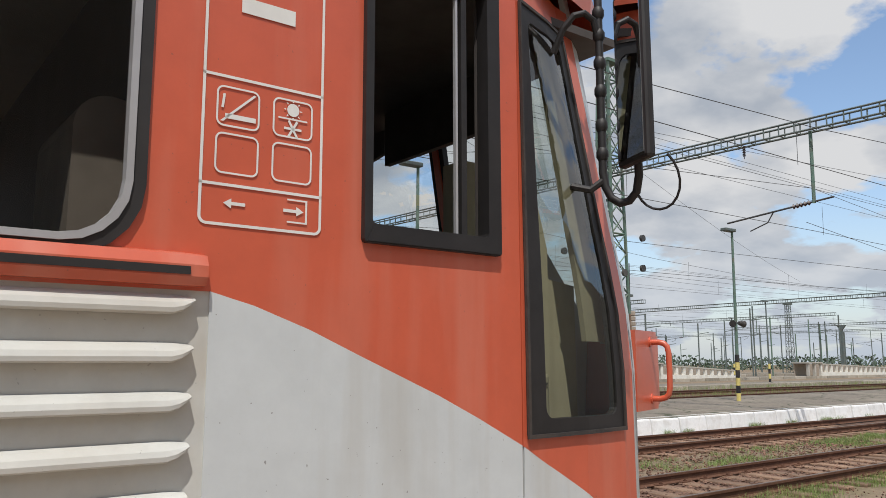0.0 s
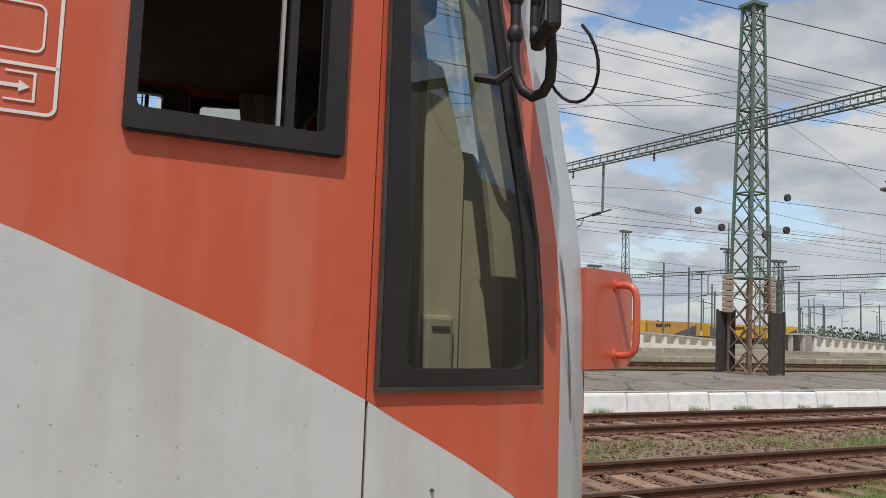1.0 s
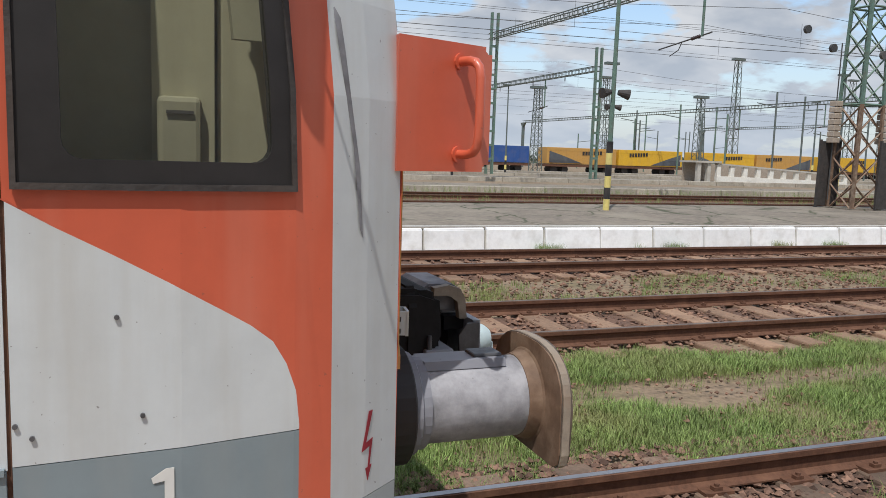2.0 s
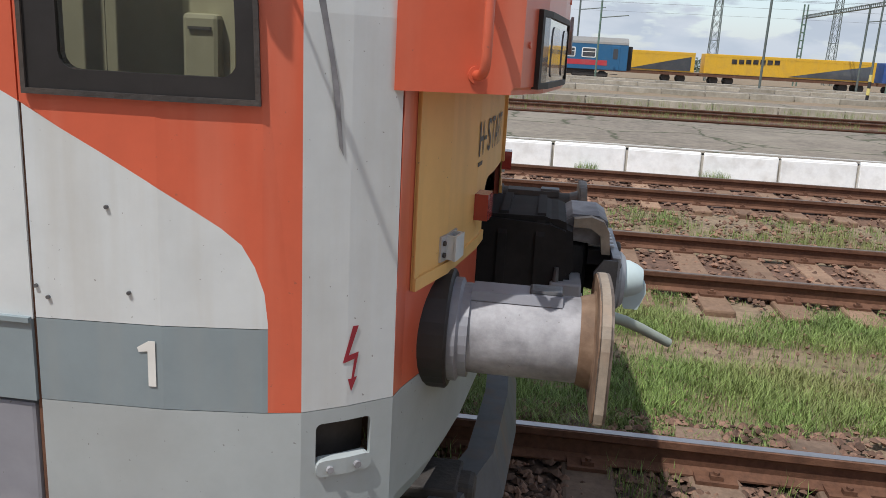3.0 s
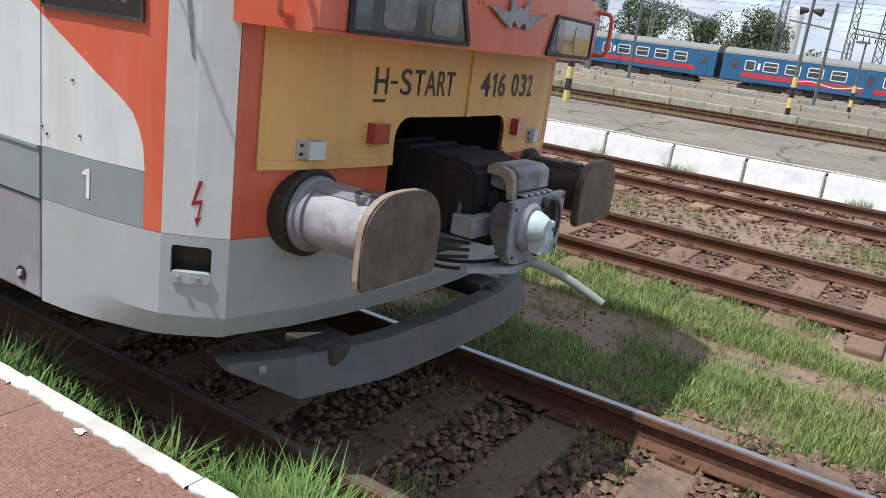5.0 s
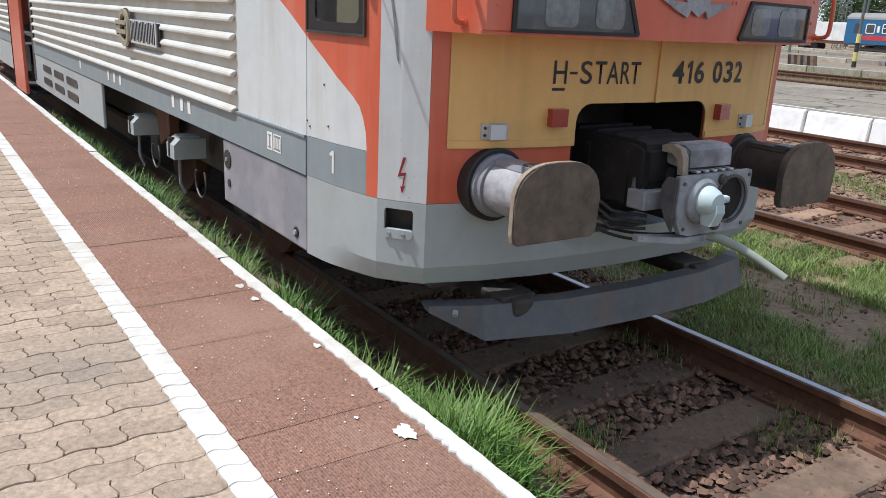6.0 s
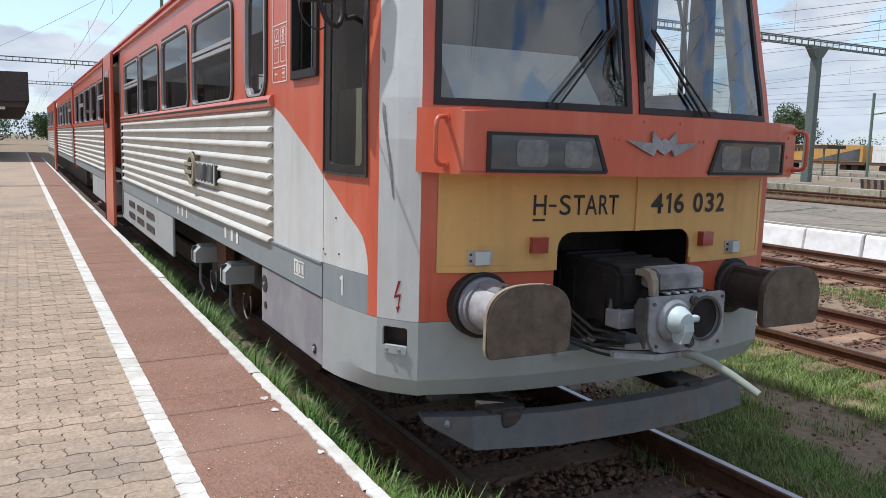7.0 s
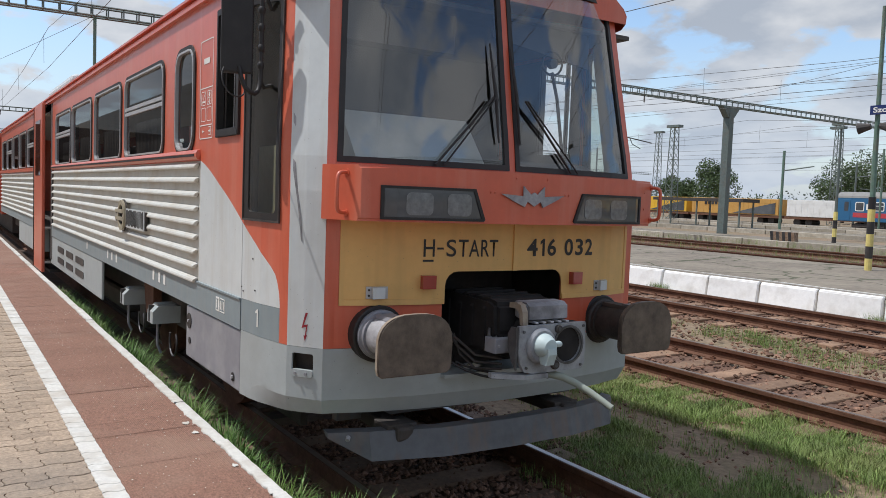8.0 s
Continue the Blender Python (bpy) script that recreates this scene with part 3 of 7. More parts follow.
for w in (WS_L, WS_R):
    big = [(front_u(y), z) for y, z in w]
    cx, cz = sum(p[0] for p in big) / 4, sum(p[1] for p in big) / 4
    sm = [(u + (0.035 if u < cx else -0.035), z + (0.035 if z < cz else -0.035)) for u, z in big]
    gk = part("windscreen_gasket", ring(big, sm, 0.008, 0.03, zcuts=ZC), BLACK, railcar, "black rubber gasket")
    pane = part("windscreen", sheet(sm, out=-0.004, zcuts=ZC), GLASS_FRONT, gk, "slightly dusty windscreen", smooth=True)
    pane.visible_shadow = False

# quarter window and cab window, both sides
for mapper in (skin, far_side):
    q_in = rounded(0.1, 0.475, 1.757, 3.03, 0.035, 4)
    q = part("quarter_window", ring(QUARTER, q_in, 0.008, 0.03, mapper=mapper, zcuts=ZC), BLACK, railcar, "black-edged cab quarter window")
    pane = part("pane", sheet(q_in, out=0.002, mapper=mapper, zcuts=ZC), GLASS_CAB, q, smooth=True)
    pane.visible_shadow = False
    part("window_bead", ring([(0.018, 1.702), (0.525, 1.702), (0.525, 3.085), (0.018, 3.085)], [(0.028, 1.714), (0.514, 1.714), (0.514, 3.075), (0.028, 3.075)], 0.014, 0.01, mapper=mapper, zcuts=ZC), DARK, q)
    o, i = rounded(-0.567, -0.087, 2.24, 3.1, 0.01, 2), rounded(-0.542, -0.136, 2.292, 3.06, 0.012, 2)
    c = part("cab_window", ring(o, i, 0.018, 0.05, mapper=mapper), BLACK, railcar, "open cab side window in a thick black frame")
    part("window_sill", sheet([(-0.56, 2.244), (-0.093, 2.244), (-0.113, 2.284), (-0.54, 2.284)], out=0.022, thick=0.014, mapper=mapper), BLACK, c)
    part("sash", sheet([(-0.225, 2.28), (-0.205, 2.28), (-0.205, 3.05), (-0.225, 3.05)], out=0.0, thick=0.02, mapper=mapper), BLACK, c)
    part("sash_edge", sheet([(-0.243, 2.28), (-0.235, 2.28), (-0.235, 3.05), (-0.243, 3.05)], out=-0.005, thick=0.012, mapper=mapper), CHROME, c)

for k, (a, b) in enumerate(SALOON):
    window(railcar, a, b, 2.19, 2.93, skin, k in SLIDERS)
louvres(railcar, -9.6, -1.01, skin)
bm = bmesh.new()
rail_section = [(0.0, 2.175), (0.022, 2.17), (0.034, 2.145), (0.034, 2.118), (0.02, 2.098), (0.0, 2.098)]
rings = [[bm.verts.new(skin(x, 2.13 + (z - 2.13) * f, o * f)) for o, z in rail_section] for x, f in ((-9.65, 1.0), (-1.042, 1.0), (-0.987, 0.95), (-0.977, 0.1))]
for a, b in zip(rings, rings[1:]):
    for k in range(len(rail_section) - 1):
        bm.faces.new((a[k], a[k + 1], b[k + 1], b[k]))
bm.faces.new(rings[0])
bm.faces.new(rings[-1][::-1])
part("side_rail", bm, RED, railcar, "red rain rail over the louvres")
part("rail_groove", sheet([(-9.65, 2.122), (-1.03, 2.122), (-1.03, 2.14), (-9.65, 2.14)], out=0.038, thick=0.006), BLACK, railcar)

# far side
part("far_side_wall", sheet([(-9.75, 1.0), (0.0, 1.0), (0.0, EAVE), (-9.75, EAVE)], [rounded(a, b, 2.19, 2.93, 0.1) for a, b in SALOON] + [CABWIN], thick=0.03, mapper=far_side), RED, railcar)
part("far_cab_wall", sheet([(0.004, 1.0), (U_WL, 1.0), (U_WL, EAVE), (0.004, EAVE)], [QUARTER], thick=0.03, mapper=far_side, zcuts=ZC), RED, railcar)
part("corner_pillar", sheet([(U_WL, 1.0), (U_WR, 1.0), (U_WR, EAVE), (U_WL, EAVE)], thick=0.02, mapper=far_side, zcuts=ZC), WHITE, railcar, "white corner pillar")

# skirt round the nose, bent in towards its foot
SK_TOP = 0.998
notch = [(front_u(-0.455), SK_TOP), (front_u(-0.455), 0.815), (front_u(0.46), 0.815), (front_u(0.46), SK_TOP)]
step_hole = rounded(U_WL + 0.036, U_WL + 0.178, 0.848, 0.962, 0.014, 3)


def foot(u, z, out=0.0):
    p = skin(u, z, out)
    if z < 0.7:
        w = max(0.0, min(1.0, (min(u, U_END - u) - 0.18) / 0.4))
        k = (0.7 - z) / 0.1 * w
        p.x -= 0.045 * k
        p.y *= 1 - 0.022 * k
    return p


part("nose_skirt", sheet([(0.008, 0.585), (U_WL, 0.60), (U_WR, 0.61), (U_MID, 0.60), (U_END - U_WR, 0.60), (U_END - 0.008, 0.585), (U_END - 0.008, SK_TOP)] + notch[::-1] + [(0.008, SK_TOP)], [step_hole], thick=0.015, mapper=foot, zcuts=(0.7,), ucuts=ARC + [0.18, 0.38, U_END - 0.18, U_END - 0.38]), SKIRT, railcar, "light grey skirt bent in at its foot", smooth=True, crease=0.2)
part("step_recess", sheet(rounded(U_WL + 0.022, U_WL + 0.19, 0.838, 0.972, 0.01, 2), out=-0.07, thick=0.01), DARK, railcar)
step = part("foot_step", sheet(rounded(U_WL + 0.036, U_WL + 0.178, 0.826, 0.868, 0.016, 3), out=0.009, thick=0.03), SKIRT, railcar, "folded grey foot step")
for du in (0.068, 0.138):
    c = skin(U_WL + du, 0.846, 0.009)
    part("bolt", T([c, c + Vector((0.006, -0.008, 0))], 0.009), STEEL, step)
part("skirt_shelf", P([(-0.46, 0.80), (0.465, 0.80), (0.465, 0.82), (-0.46, 0.82)], 0.72, 0.975), SKIRT, railcar, "grey lip under the coupler opening")
part("coupler_pocket", P([(-0.62, 0.55), (0.62, 0.55), (0.62, 1.5), (-0.62, 1.5)], 0.2, 0.22), DARK, railcar)
for y in (-0.62, 0.6):
    part("pocket_side", B(0.2, 0.86, y, y + 0.02, 0.72, 1.5), DARK, railcar)
part("pocket_roof", B(0.2, 0.86, -0.62, 0.62, 1.48, 1.5), DARK, railcar)

# box under the windscreen
BOXPLAN = [(0.775, -1.205), (1.05, -1.096), (1.10, -0.9), (1.145, -0.5), (1.165, 0.0), (1.145, 0.52), (1.10, 0.94), (1.05, 1.14), (0.775, 1.25)]
bm = P(BOXPLAN, 1.745, 2.052, axis="z")
bmesh.ops.bevel(bm, geom=[e for e in bm.edges if abs(e.verts[0].co.z - e.verts[1].co.z) < 1e-4 and min(e.verts[0].co.x, e.verts[1].co.x) > 0.78], offset=0.018, segments=3, affect="EDGES")
headbox = part("lamp_box", bm, RED, railcar, "red box with the headlamps")


def on_box(y, z, out=0.0):
    for (xa, ya), (xb, yb) in zip(BOXPLAN, BOXPLAN[1:]):
        if ya <= y <= yb:
            f = (y - ya) / (yb - ya)
            d = math.hypot(xb - xa, yb - ya)
            return Vector((xa + (xb - xa) * f + (yb - ya) / d * out, y - (xb - xa) / d * out, z))
    return Vector((1.05, y, z))


BOXCUTS = [p[1] for p in BOXPLAN]
for s in (-1, 1):
    poly = [(s * 0.99, 1.945), (s * 0.41, 1.945), (s * 0.34, 1.768), (s * 0.35, 1.757), (s * 0.99, 1.757)]
    inner = [(s * 0.97, 1.93), (s * 0.425, 1.93), (s * 0.365, 1.772), (s * 0.97, 1.772)]
    lamp = part("headlamp", sheet(inner, out=0.006, thick=0.004, mapper=on_box, ucuts=BOXCUTS), LAMPBOX, headbox, "smoked glass headlamp cover")
    part("lamp_rim", sheet(poly, [inner], out=0.012, thick=0.02, mapper=on_box, ucuts=BOXCUTS), BLACK, lamp)
    for y0, y1 in ((0.436, 0.592), (0.68, 0.846)):
        part("reflector", sheet([(s * p, q) for p, q in rounded(y0, y1, 1.785, 1.912, 0.03, 4)], out=0.0085, thick=0.004, mapper=on_box, ucuts=BOXCUTS), LENS, lamp, "dull square headlamp reflector")
    h = T([on_box(s * 1.136, z, o) for o, z in ((-0.01, 2.008), (0.035, 2.008), (0.055, 2.003), (0.068, 1.99), (0.073, 1.965), (0.074, 1.9), (0.073, 1.83), (0.068, 1.805), (0.055, 1.792), (0.035, 1.787), (-0.01, 1.787))], 0.0115, 12)
    part("grab_handle", h, RED, headbox, "bent red grab handle", smooth=True)
    for z in (2.008, 1.787):
        part("handle_flange", T([on_box(s * 1.136, z, -0.002), on_box(s * 1.136, z, 0.006)], 0.02, 14), RED, headbox)
    for y, z in ((1.05, 1.97), (1.05, 1.86), (0.3, 1.93), (0.27, 1.93), (0.12, 2.02)):
        c = on_box(s * y, z, 0.0)
        n = on_box(s * y, z, 0.005)
        part("screw", T([c, n], 0.008, 8), RED, headbox)

# emblem of a winged letter-like shape, kept plain
wing = [(-0.235, 1.925), (-0.075, 1.915), (-0.075, 1.975), (-0.02, 1.925), (0.005, 1.94), (0.03, 1.925), (0.085, 1.975), (0.085, 1.915), (0.245, 1.925), (0.16, 1.885), (0.075, 1.85), (0.055, 1.885), (0.005, 1.855), (-0.045, 1.885), (-0.065, 1.85), (-0.15, 1.885)]
part("winged_emblem", sheet(wing, out=0.016, thick=0.01, mapper=on_box, ucuts=BOXCUTS), STEEL, headbox, "plain grey metal winged emblem")

# brackets and tail lamps on the yellow panel
for y0, s in ((-0.95, 1), (0.78, 1)):
    u0 = front_u(y0)
    bk = part("lamp_bracket", sheet([(u0, 1.29), (u0 + 0.13, 1.29), (u0 + 0.13, 1.36), (u0, 1.36)], out=0.014, thick=0.006), CHROME, railcar, "white lamp bracket")
    part("bracket_cup", sheet([(u0 + 0.035, 1.29), (u0 + 0.105, 1.292), (u0 + 0.105, 1.358), (u0 + 0.035, 1.358)], out=0.042, thick=0.008), WHITE, bk)
    part("bracket_web", sheet([(u0 + 0.035, 1.292), (u0 + 0.043, 1.292), (u0 + 0.043, 1.358), (u0 + 0.035, 1.358)], out=0.036, thick=0.03), WHITE, bk)
    part("bracket_foot", sheet([(u0 + 0.097, 1.292), (u0 + 0.105, 1.292), (u0 + 0.105, 1.358), (u0 + 0.097, 1.358)], out=0.036, thick=0.03), WHITE, bk)
    for zz in (1.308, 1.34):
        part("bracket_bolt", T([skin(u0 + 0.017, zz, 0.012), skin(u0 + 0.017, zz, 0.02)], 0.007, 8), DARK, bk)
for y0 in (-0.62, 0.53):
    u0 = front_u(y0)
    part("tail_lamp", sheet([(u0, 1.345), (u0 + 0.085, 1.345), (u0 + 0.085, 1.425), (u0, 1.425)], out=0.05, thick=0.045), REDLENS, railcar, "square red tail lamp")


def letters(text, height, u0, u1, z, mapper, out, material, parent, name, label, weight=0.022):
    cu = bpy.data.curves.new(name, "FONT")
    cu.body, cu.size, cu.offset = text, 1.0, weight
    tmp = bpy.data.objects.new(name, cu)
    scene.collection.objects.link(tmp)
    bpy.context.view_layer.update()
    me = bpy.data.meshes.new_from_object(tmp.evaluated_get(bpy.context.evaluated_depsgraph_get()))
    bpy.data.objects.remove(tmp)
    xs, ys = [v.co.x for v in me.vertices], [v.co.y for v in me.vertices]
    x0, x1, y0, y1 = min(xs), max(xs), min(ys), max(ys)
    for v in me.vertices:
        v.co = mapper(u0 + (v.co.x - x0) / (x1 - x0) * (u1 - u0), z + (v.co.y - y0) / (y1 - y0) * height, out)
    me.materials.clear()
    me.materials.append(material)
    ob = new(name, me)
    ob.parent = parent
    ob["label"] = label
    return ob


ny = 0.145
for ch, wd in (("4", 0.088), ("1", 0.04), ("6", 0.078), (" ", 0.034), ("0", 0.078), ("3", 0.073), ("2", 0.076)):
    if ch == "1":
        part("series_digit", sheet([(front_u(ny + a), 1.535 + b) for a, b in ((0.019, 0.0), (0.038, 0.0), (0.038, 0.112), (0.023, 0.112), (0.001, 0.094), (0.001, 0.074), (0.019, 0.086))], out=0.0105, thick=0.001), INK, railcar, "black painted digit of the series number")
    elif ch != " ":
        letters(ch, 0.112, front_u(ny), front_u(ny + wd), 1.535, skin, 0.0105, INK, railcar, "series_digit", "black painted digit of the series number")
    ny += wd + 0.022
# keeper's mark
for ch, ya, yb in (("H", -0.608, -0.534), ("S", -0.455, -0.388), ("T", -0.372, -0.304), ("A", -0.298, -0.224), ("R", -0.212, -0.152), ("T", -0.15, -0.086)):
    letters(ch, 0.104, front_u(ya), front_u(yb), 1.535, skin, 0.0105, INK, railcar, "keeper_mark", "black painted letter of the keeper's mark", 0.006)
part("keeper_dash", sheet([(front_u(-0.518), 1.578), (front_u(-0.474), 1.578), (front_u(-0.474), 1.59), (front_u(-0.518), 1.59)], out=0.0105, thick=0.001), INK, railcar)
part("keeper_underline", sheet([(front_u(-0.61), 1.505), (front_u(-0.54), 1.505), (front_u(-0.54), 1.517), (front_u(-0.61), 1.517)], out=0.0105, thick=0.001), INK, railcar)

# roof
prof = [(-1.40, 3.2), (-1.41, 3.27), (-1.37, 3.33), (-1.2, 3.45), (-0.85, 3.57), (-0.4, 3.65), (0, 3.67)]
prof = prof + [(0.05 - y, z) for y, z in prof[-2::-1]]
bm = bmesh.new()
rings = [[bm.verts.new((x, y * f, 3.2 + (z - 3.2) * g)) for y, z in prof] for x, f, g in ((-21.7, 1, 1), (0.0, 1, 1), (0.28, 0.965, 1.0), (0.48, 0.92, 0.96), (0.64, 0.84, 0.82))]
for a, b in zip(rings, rings[1:]):
    for k in range(len(prof) - 1):
        bm.faces.new((a[k], a[k + 1], b[k + 1], b[k]))
bm.faces.new(rings[0])
bm.faces.new(rings[-1])
bmesh.ops.remove_doubles(bm, verts=bm.verts[:], dist=0.001)
part("roof", bm, RED, railcar, "red roof edge under a grey top")
for z, o in ((3.215, 0.025), (3.30, 0.015)):
    part("gutter", B(-21.7, -0.05, -1.41 - o, -1.39, z, z + 0.02), RED, railcar)
part("roof_box", B(-8.2, -5.4, -1.0, 1.0, 3.5, 3.72, bevel=0.05), BLACK, railcar, "black roof equipment box")
part("roof_fairing", B(-13.2, -10.0, -1.1, 1.1, 3.45, 3.75, bevel=0.1), WHITE, railcar, "pale roof equipment cover")

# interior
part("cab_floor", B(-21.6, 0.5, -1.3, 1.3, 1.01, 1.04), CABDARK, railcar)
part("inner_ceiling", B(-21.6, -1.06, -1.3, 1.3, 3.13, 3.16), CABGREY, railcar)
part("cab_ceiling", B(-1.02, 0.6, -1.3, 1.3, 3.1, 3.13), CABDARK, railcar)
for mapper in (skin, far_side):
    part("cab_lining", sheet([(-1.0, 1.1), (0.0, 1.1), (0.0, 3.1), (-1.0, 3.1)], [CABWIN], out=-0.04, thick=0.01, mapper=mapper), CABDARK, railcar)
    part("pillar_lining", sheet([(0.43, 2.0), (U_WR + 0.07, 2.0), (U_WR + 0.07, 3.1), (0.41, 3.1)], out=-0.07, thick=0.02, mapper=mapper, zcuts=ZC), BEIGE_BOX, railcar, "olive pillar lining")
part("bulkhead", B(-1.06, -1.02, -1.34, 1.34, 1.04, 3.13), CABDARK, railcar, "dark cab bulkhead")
part("dashboard", P([(0.12, 1.56), (0.72, 1.56), (0.76, 2.08), (0.5, 2.4), (0.3, 2.42), (0.12, 2.2)], -0.98, -0.06, axis="y"), CABGREY, railcar, "pale grey dashboard")
part("dashboard", P([(0.12, 1.56), (0.72, 1.56), (0.76, 2.06), (0.5, 2.16), (0.12, 2.1)], -0.06, 1.0, axis="y"), CABDARK, railcar, "dark lower dashboard")
part("cab_cupboard", P([(-0.6, 1.1), (0.028, 1.1), (0.028, 2.2), (-0.6, 2.2)], -1.09, -0.98, axis="y"), BEIGE_BOX, railcar, "olive cab cupboard")
part("cab_locker", P([(0.03, 1.1), (0.252, 1.1), (0.252, 2.62), (0.03, 2.62)], -1.09, -0.98, axis="y"), BEIGE_BOX, railcar, "olive cab locker behind the quarter window")
part("console", P([(0.252, 1.1), (0.38, 1.1), (0.38, 2.33), (0.345, 2.46), (0.3, 2.6), (0.252, 2.62)], -1.14, -0.98, axis="y"), BEIGE, railcar, "beige console post")
part("console", P([(0.388, 1.1), (0.545, 1.1), (0.535, 2.21), (0.388, 2.23)], -1.12, -0.98, axis="y"), BEIGE, railcar, "beige console side")
part("switch_box", B(0.262, 0.352, -1.17, -1.13, 1.6, 1.89, bevel=0.012), BEIGE_BOX, railcar, "dull olive switch box")
part("switch_lip", B(0.28, 0.335, -1.176, -1.17, 1.853, 1.86), CABDARK, railcar)
part("driver_seat_back", B(-0.55, -0.42, -0.35, 0.2, 1.6, 2.2, bevel=0.06), CABDARK, railcar, "dark driver's seat")
part("sun_blind", B(0.36, 0.39, -0.9, -0.1, 2.85, 3.14), CABDARK, railcar)
part("sun_blind", P([(0.12, 2.98), (0.98, 2.86), (0.98, 3.12), (0.12, 3.12)], 0.5, 0.52), CABDARK, railcar)
fan = part("cab_fan", T([(0.6, 0.56, 2.84), (0.64, 0.56, 2.84)], 0.035, 12), BLACK, railcar, "small black cab fan")
part("fan_guard", T([(0.62 + 0.01 * math.cos(a), 0.56 + 0.08 * math.cos(a), 2.84 + 0.08 * math.sin(a)) for a in [k * 0.449 for k in range(15)]], 0.008, 6), BLACK, fan)
part("fan_post", T([(0.62, 0.56, 2.78), (0.64, 0.6, 2.6), (0.7, 0.62, 2.2)], 0.012), BLACK, fan)
bm = bmesh.new()
for a, b in SALOON[1:]:
    curtain(bm, a + 0.02, b - 0.02, 2.16, 2.52, -1.31)
part("curtains", bm, CURTAIN, railcar, "dark pleated curtains")
part("headrest", P(rounded(-1.24, -1.07, 1.9, 2.57, 0.08, 5), -1.2, -0.8, axis="y"), SEAT, railcar, "rounded grey-brown seat back")
for x in (-1.9, -3.0, -4.4, -5.9, -7.4, -8.9):
    part("seat_back", B(x, x + 0.14, -1.25, -0.35, 1.1, 2.32, bevel=0.04), CURTAIN, railcar, "dark saloon seat back")
    part("seat_back", B(x, x + 0.14, 0.35, 1.25, 1.1, 2.32, bevel=0.04), CURTAIN, railcar, "dark saloon seat back")

# lower side: skirt box, vented box, underframe, fixtures
sk = part("skirt_box", B(-1.31, -0.012, -1.395, -1.36, 0.585, 0.985, bevel=0.01), PANEL, railcar, "scuffed dark grey skirt box")
for x, z, r in ((-1.22, 0.87, 0.06), (-1.2, 0.72, 0.026), (-0.14, 0.66, 0.03)):
    part("lock_hole", T([(x, -1.394, z), (x, -1.401, z)], r, 20), BLACK, sk)
for x, z, r in ((-1.22, 0.87, 0.012), (-0.14, 0.66, 0.014)):
    part("lock", T([(x, -1.38, z), (x, -1.41, z)], r, 10), STEEL, sk)
vb = part("vented_box", B(-9.9, -5.05, -1.395, -1.365, 0.53, 0.99, bevel=0.01), SKIRT, railcar, "grey skirt box with oblong vents")
for k in range(3):
    for j in range(2):
        part("vent_slot", sheet(rounded(-9.0 + 0.95 * k, -8.3 + 0.95 * k, 0.80 - 0.17 * j, 0.89 - 0.17 * j, 0.03, 3), out=0.002, thick=0.006), INK, vb)
part("underframe", B(-21.5, 0.3, -1.05, 1.05, 0.62, 1.0), DARK, railcar, "dark underframe")
part("rail_guard", B(-1.3, -0.05, -0.95, -0.9, 0.3, 0.62), DARK, railcar)
for x in (-1.9, -4.3, -17.0, -19.4):
    for s in (-1, 1):
        w = part("wheel", T([(x, s * 0.68, 0.46), (x, s * 0.82, 0.46)], 0.455, 28), RUST, railcar, "dark steel wheel")
        part("axle_box", B(x - 0.16, x + 0.16, s * 1.0 - 0.09, s * 1.0 + 0.09, 0.32, 0.62, bevel=0.03), DARK, w)
part("bogie_frame", B(-5.1, -1.1, -1.0, -0.88, 0.5, 0.72, bevel=0.03), DARK, railcar)
part("fuel_tank", B(-10.0, -5.2, -1.1, 1.1, 0.35, 0.62, bevel=0.05), DARK, railcar)
for x in (-4.0, -2.69):
    f = part("sand_box", P([(-1.37, 0.63), (-1.37, 0.74), (-1.32, 0.79), (-1.12, 0.79), (-1.12, 0.63)], x - 0.08, x + 0.13), SKIRT, railcar, "dusty grey lubricator box with a drop pipe")
    part("lid", B(x - 0.05, x + 0.1, -1.32, -1.15, 0.785, 0.81, bevel=0.008), SKIRT, f)
    part("strap", B(x - 0.02, x + 0.012, -1.377, -1.33, 0.64, 0.79), DARK, f)
    part("drop_pipe", T([(x + 0.02, -1.3, 0.64), (x + 0.02, -1.3, 0.42), (x + 0.04, -1.27, 0.34)], 0.013), PANEL, f)
    part("hose", T([(x + 0.36 + 0.13 * math.cos(a), -1.24, 0.5 + 0.13 * math.sin(a)) for a in [2.6 + k * 0.4 for k in range(12)]], 0.009), GREASE, f)
part("brake_strut", P([(-3.75, 0.98), (-3.3, 0.98), (-3.3, 0.72), (-3.62, 0.58)], -1.2, -1.12, axis="y"), RUST, railcar)

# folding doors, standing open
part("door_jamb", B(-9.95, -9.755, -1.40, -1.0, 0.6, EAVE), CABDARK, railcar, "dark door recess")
d = part("door_leaf", B(-11.35, -10.1, -1.52, -1.47, 0.36, 3.22, bevel=0.01), RED, railcar, "red door leaf folded open")
part("door_pane", B(-11.1, -10.35, -1.525, -1.465, 2.0, 2.95), GLASS, d)
part("door_edge", B(-11.38, -11.35, -1.53, -1.40, 0.36, 3.22), BLACK, d)
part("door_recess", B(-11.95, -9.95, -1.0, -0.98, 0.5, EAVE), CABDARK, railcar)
part("door_step", B(-11.8, -10.0, -1.4, -1.0, 0.36, 0.40), DARK, railcar)


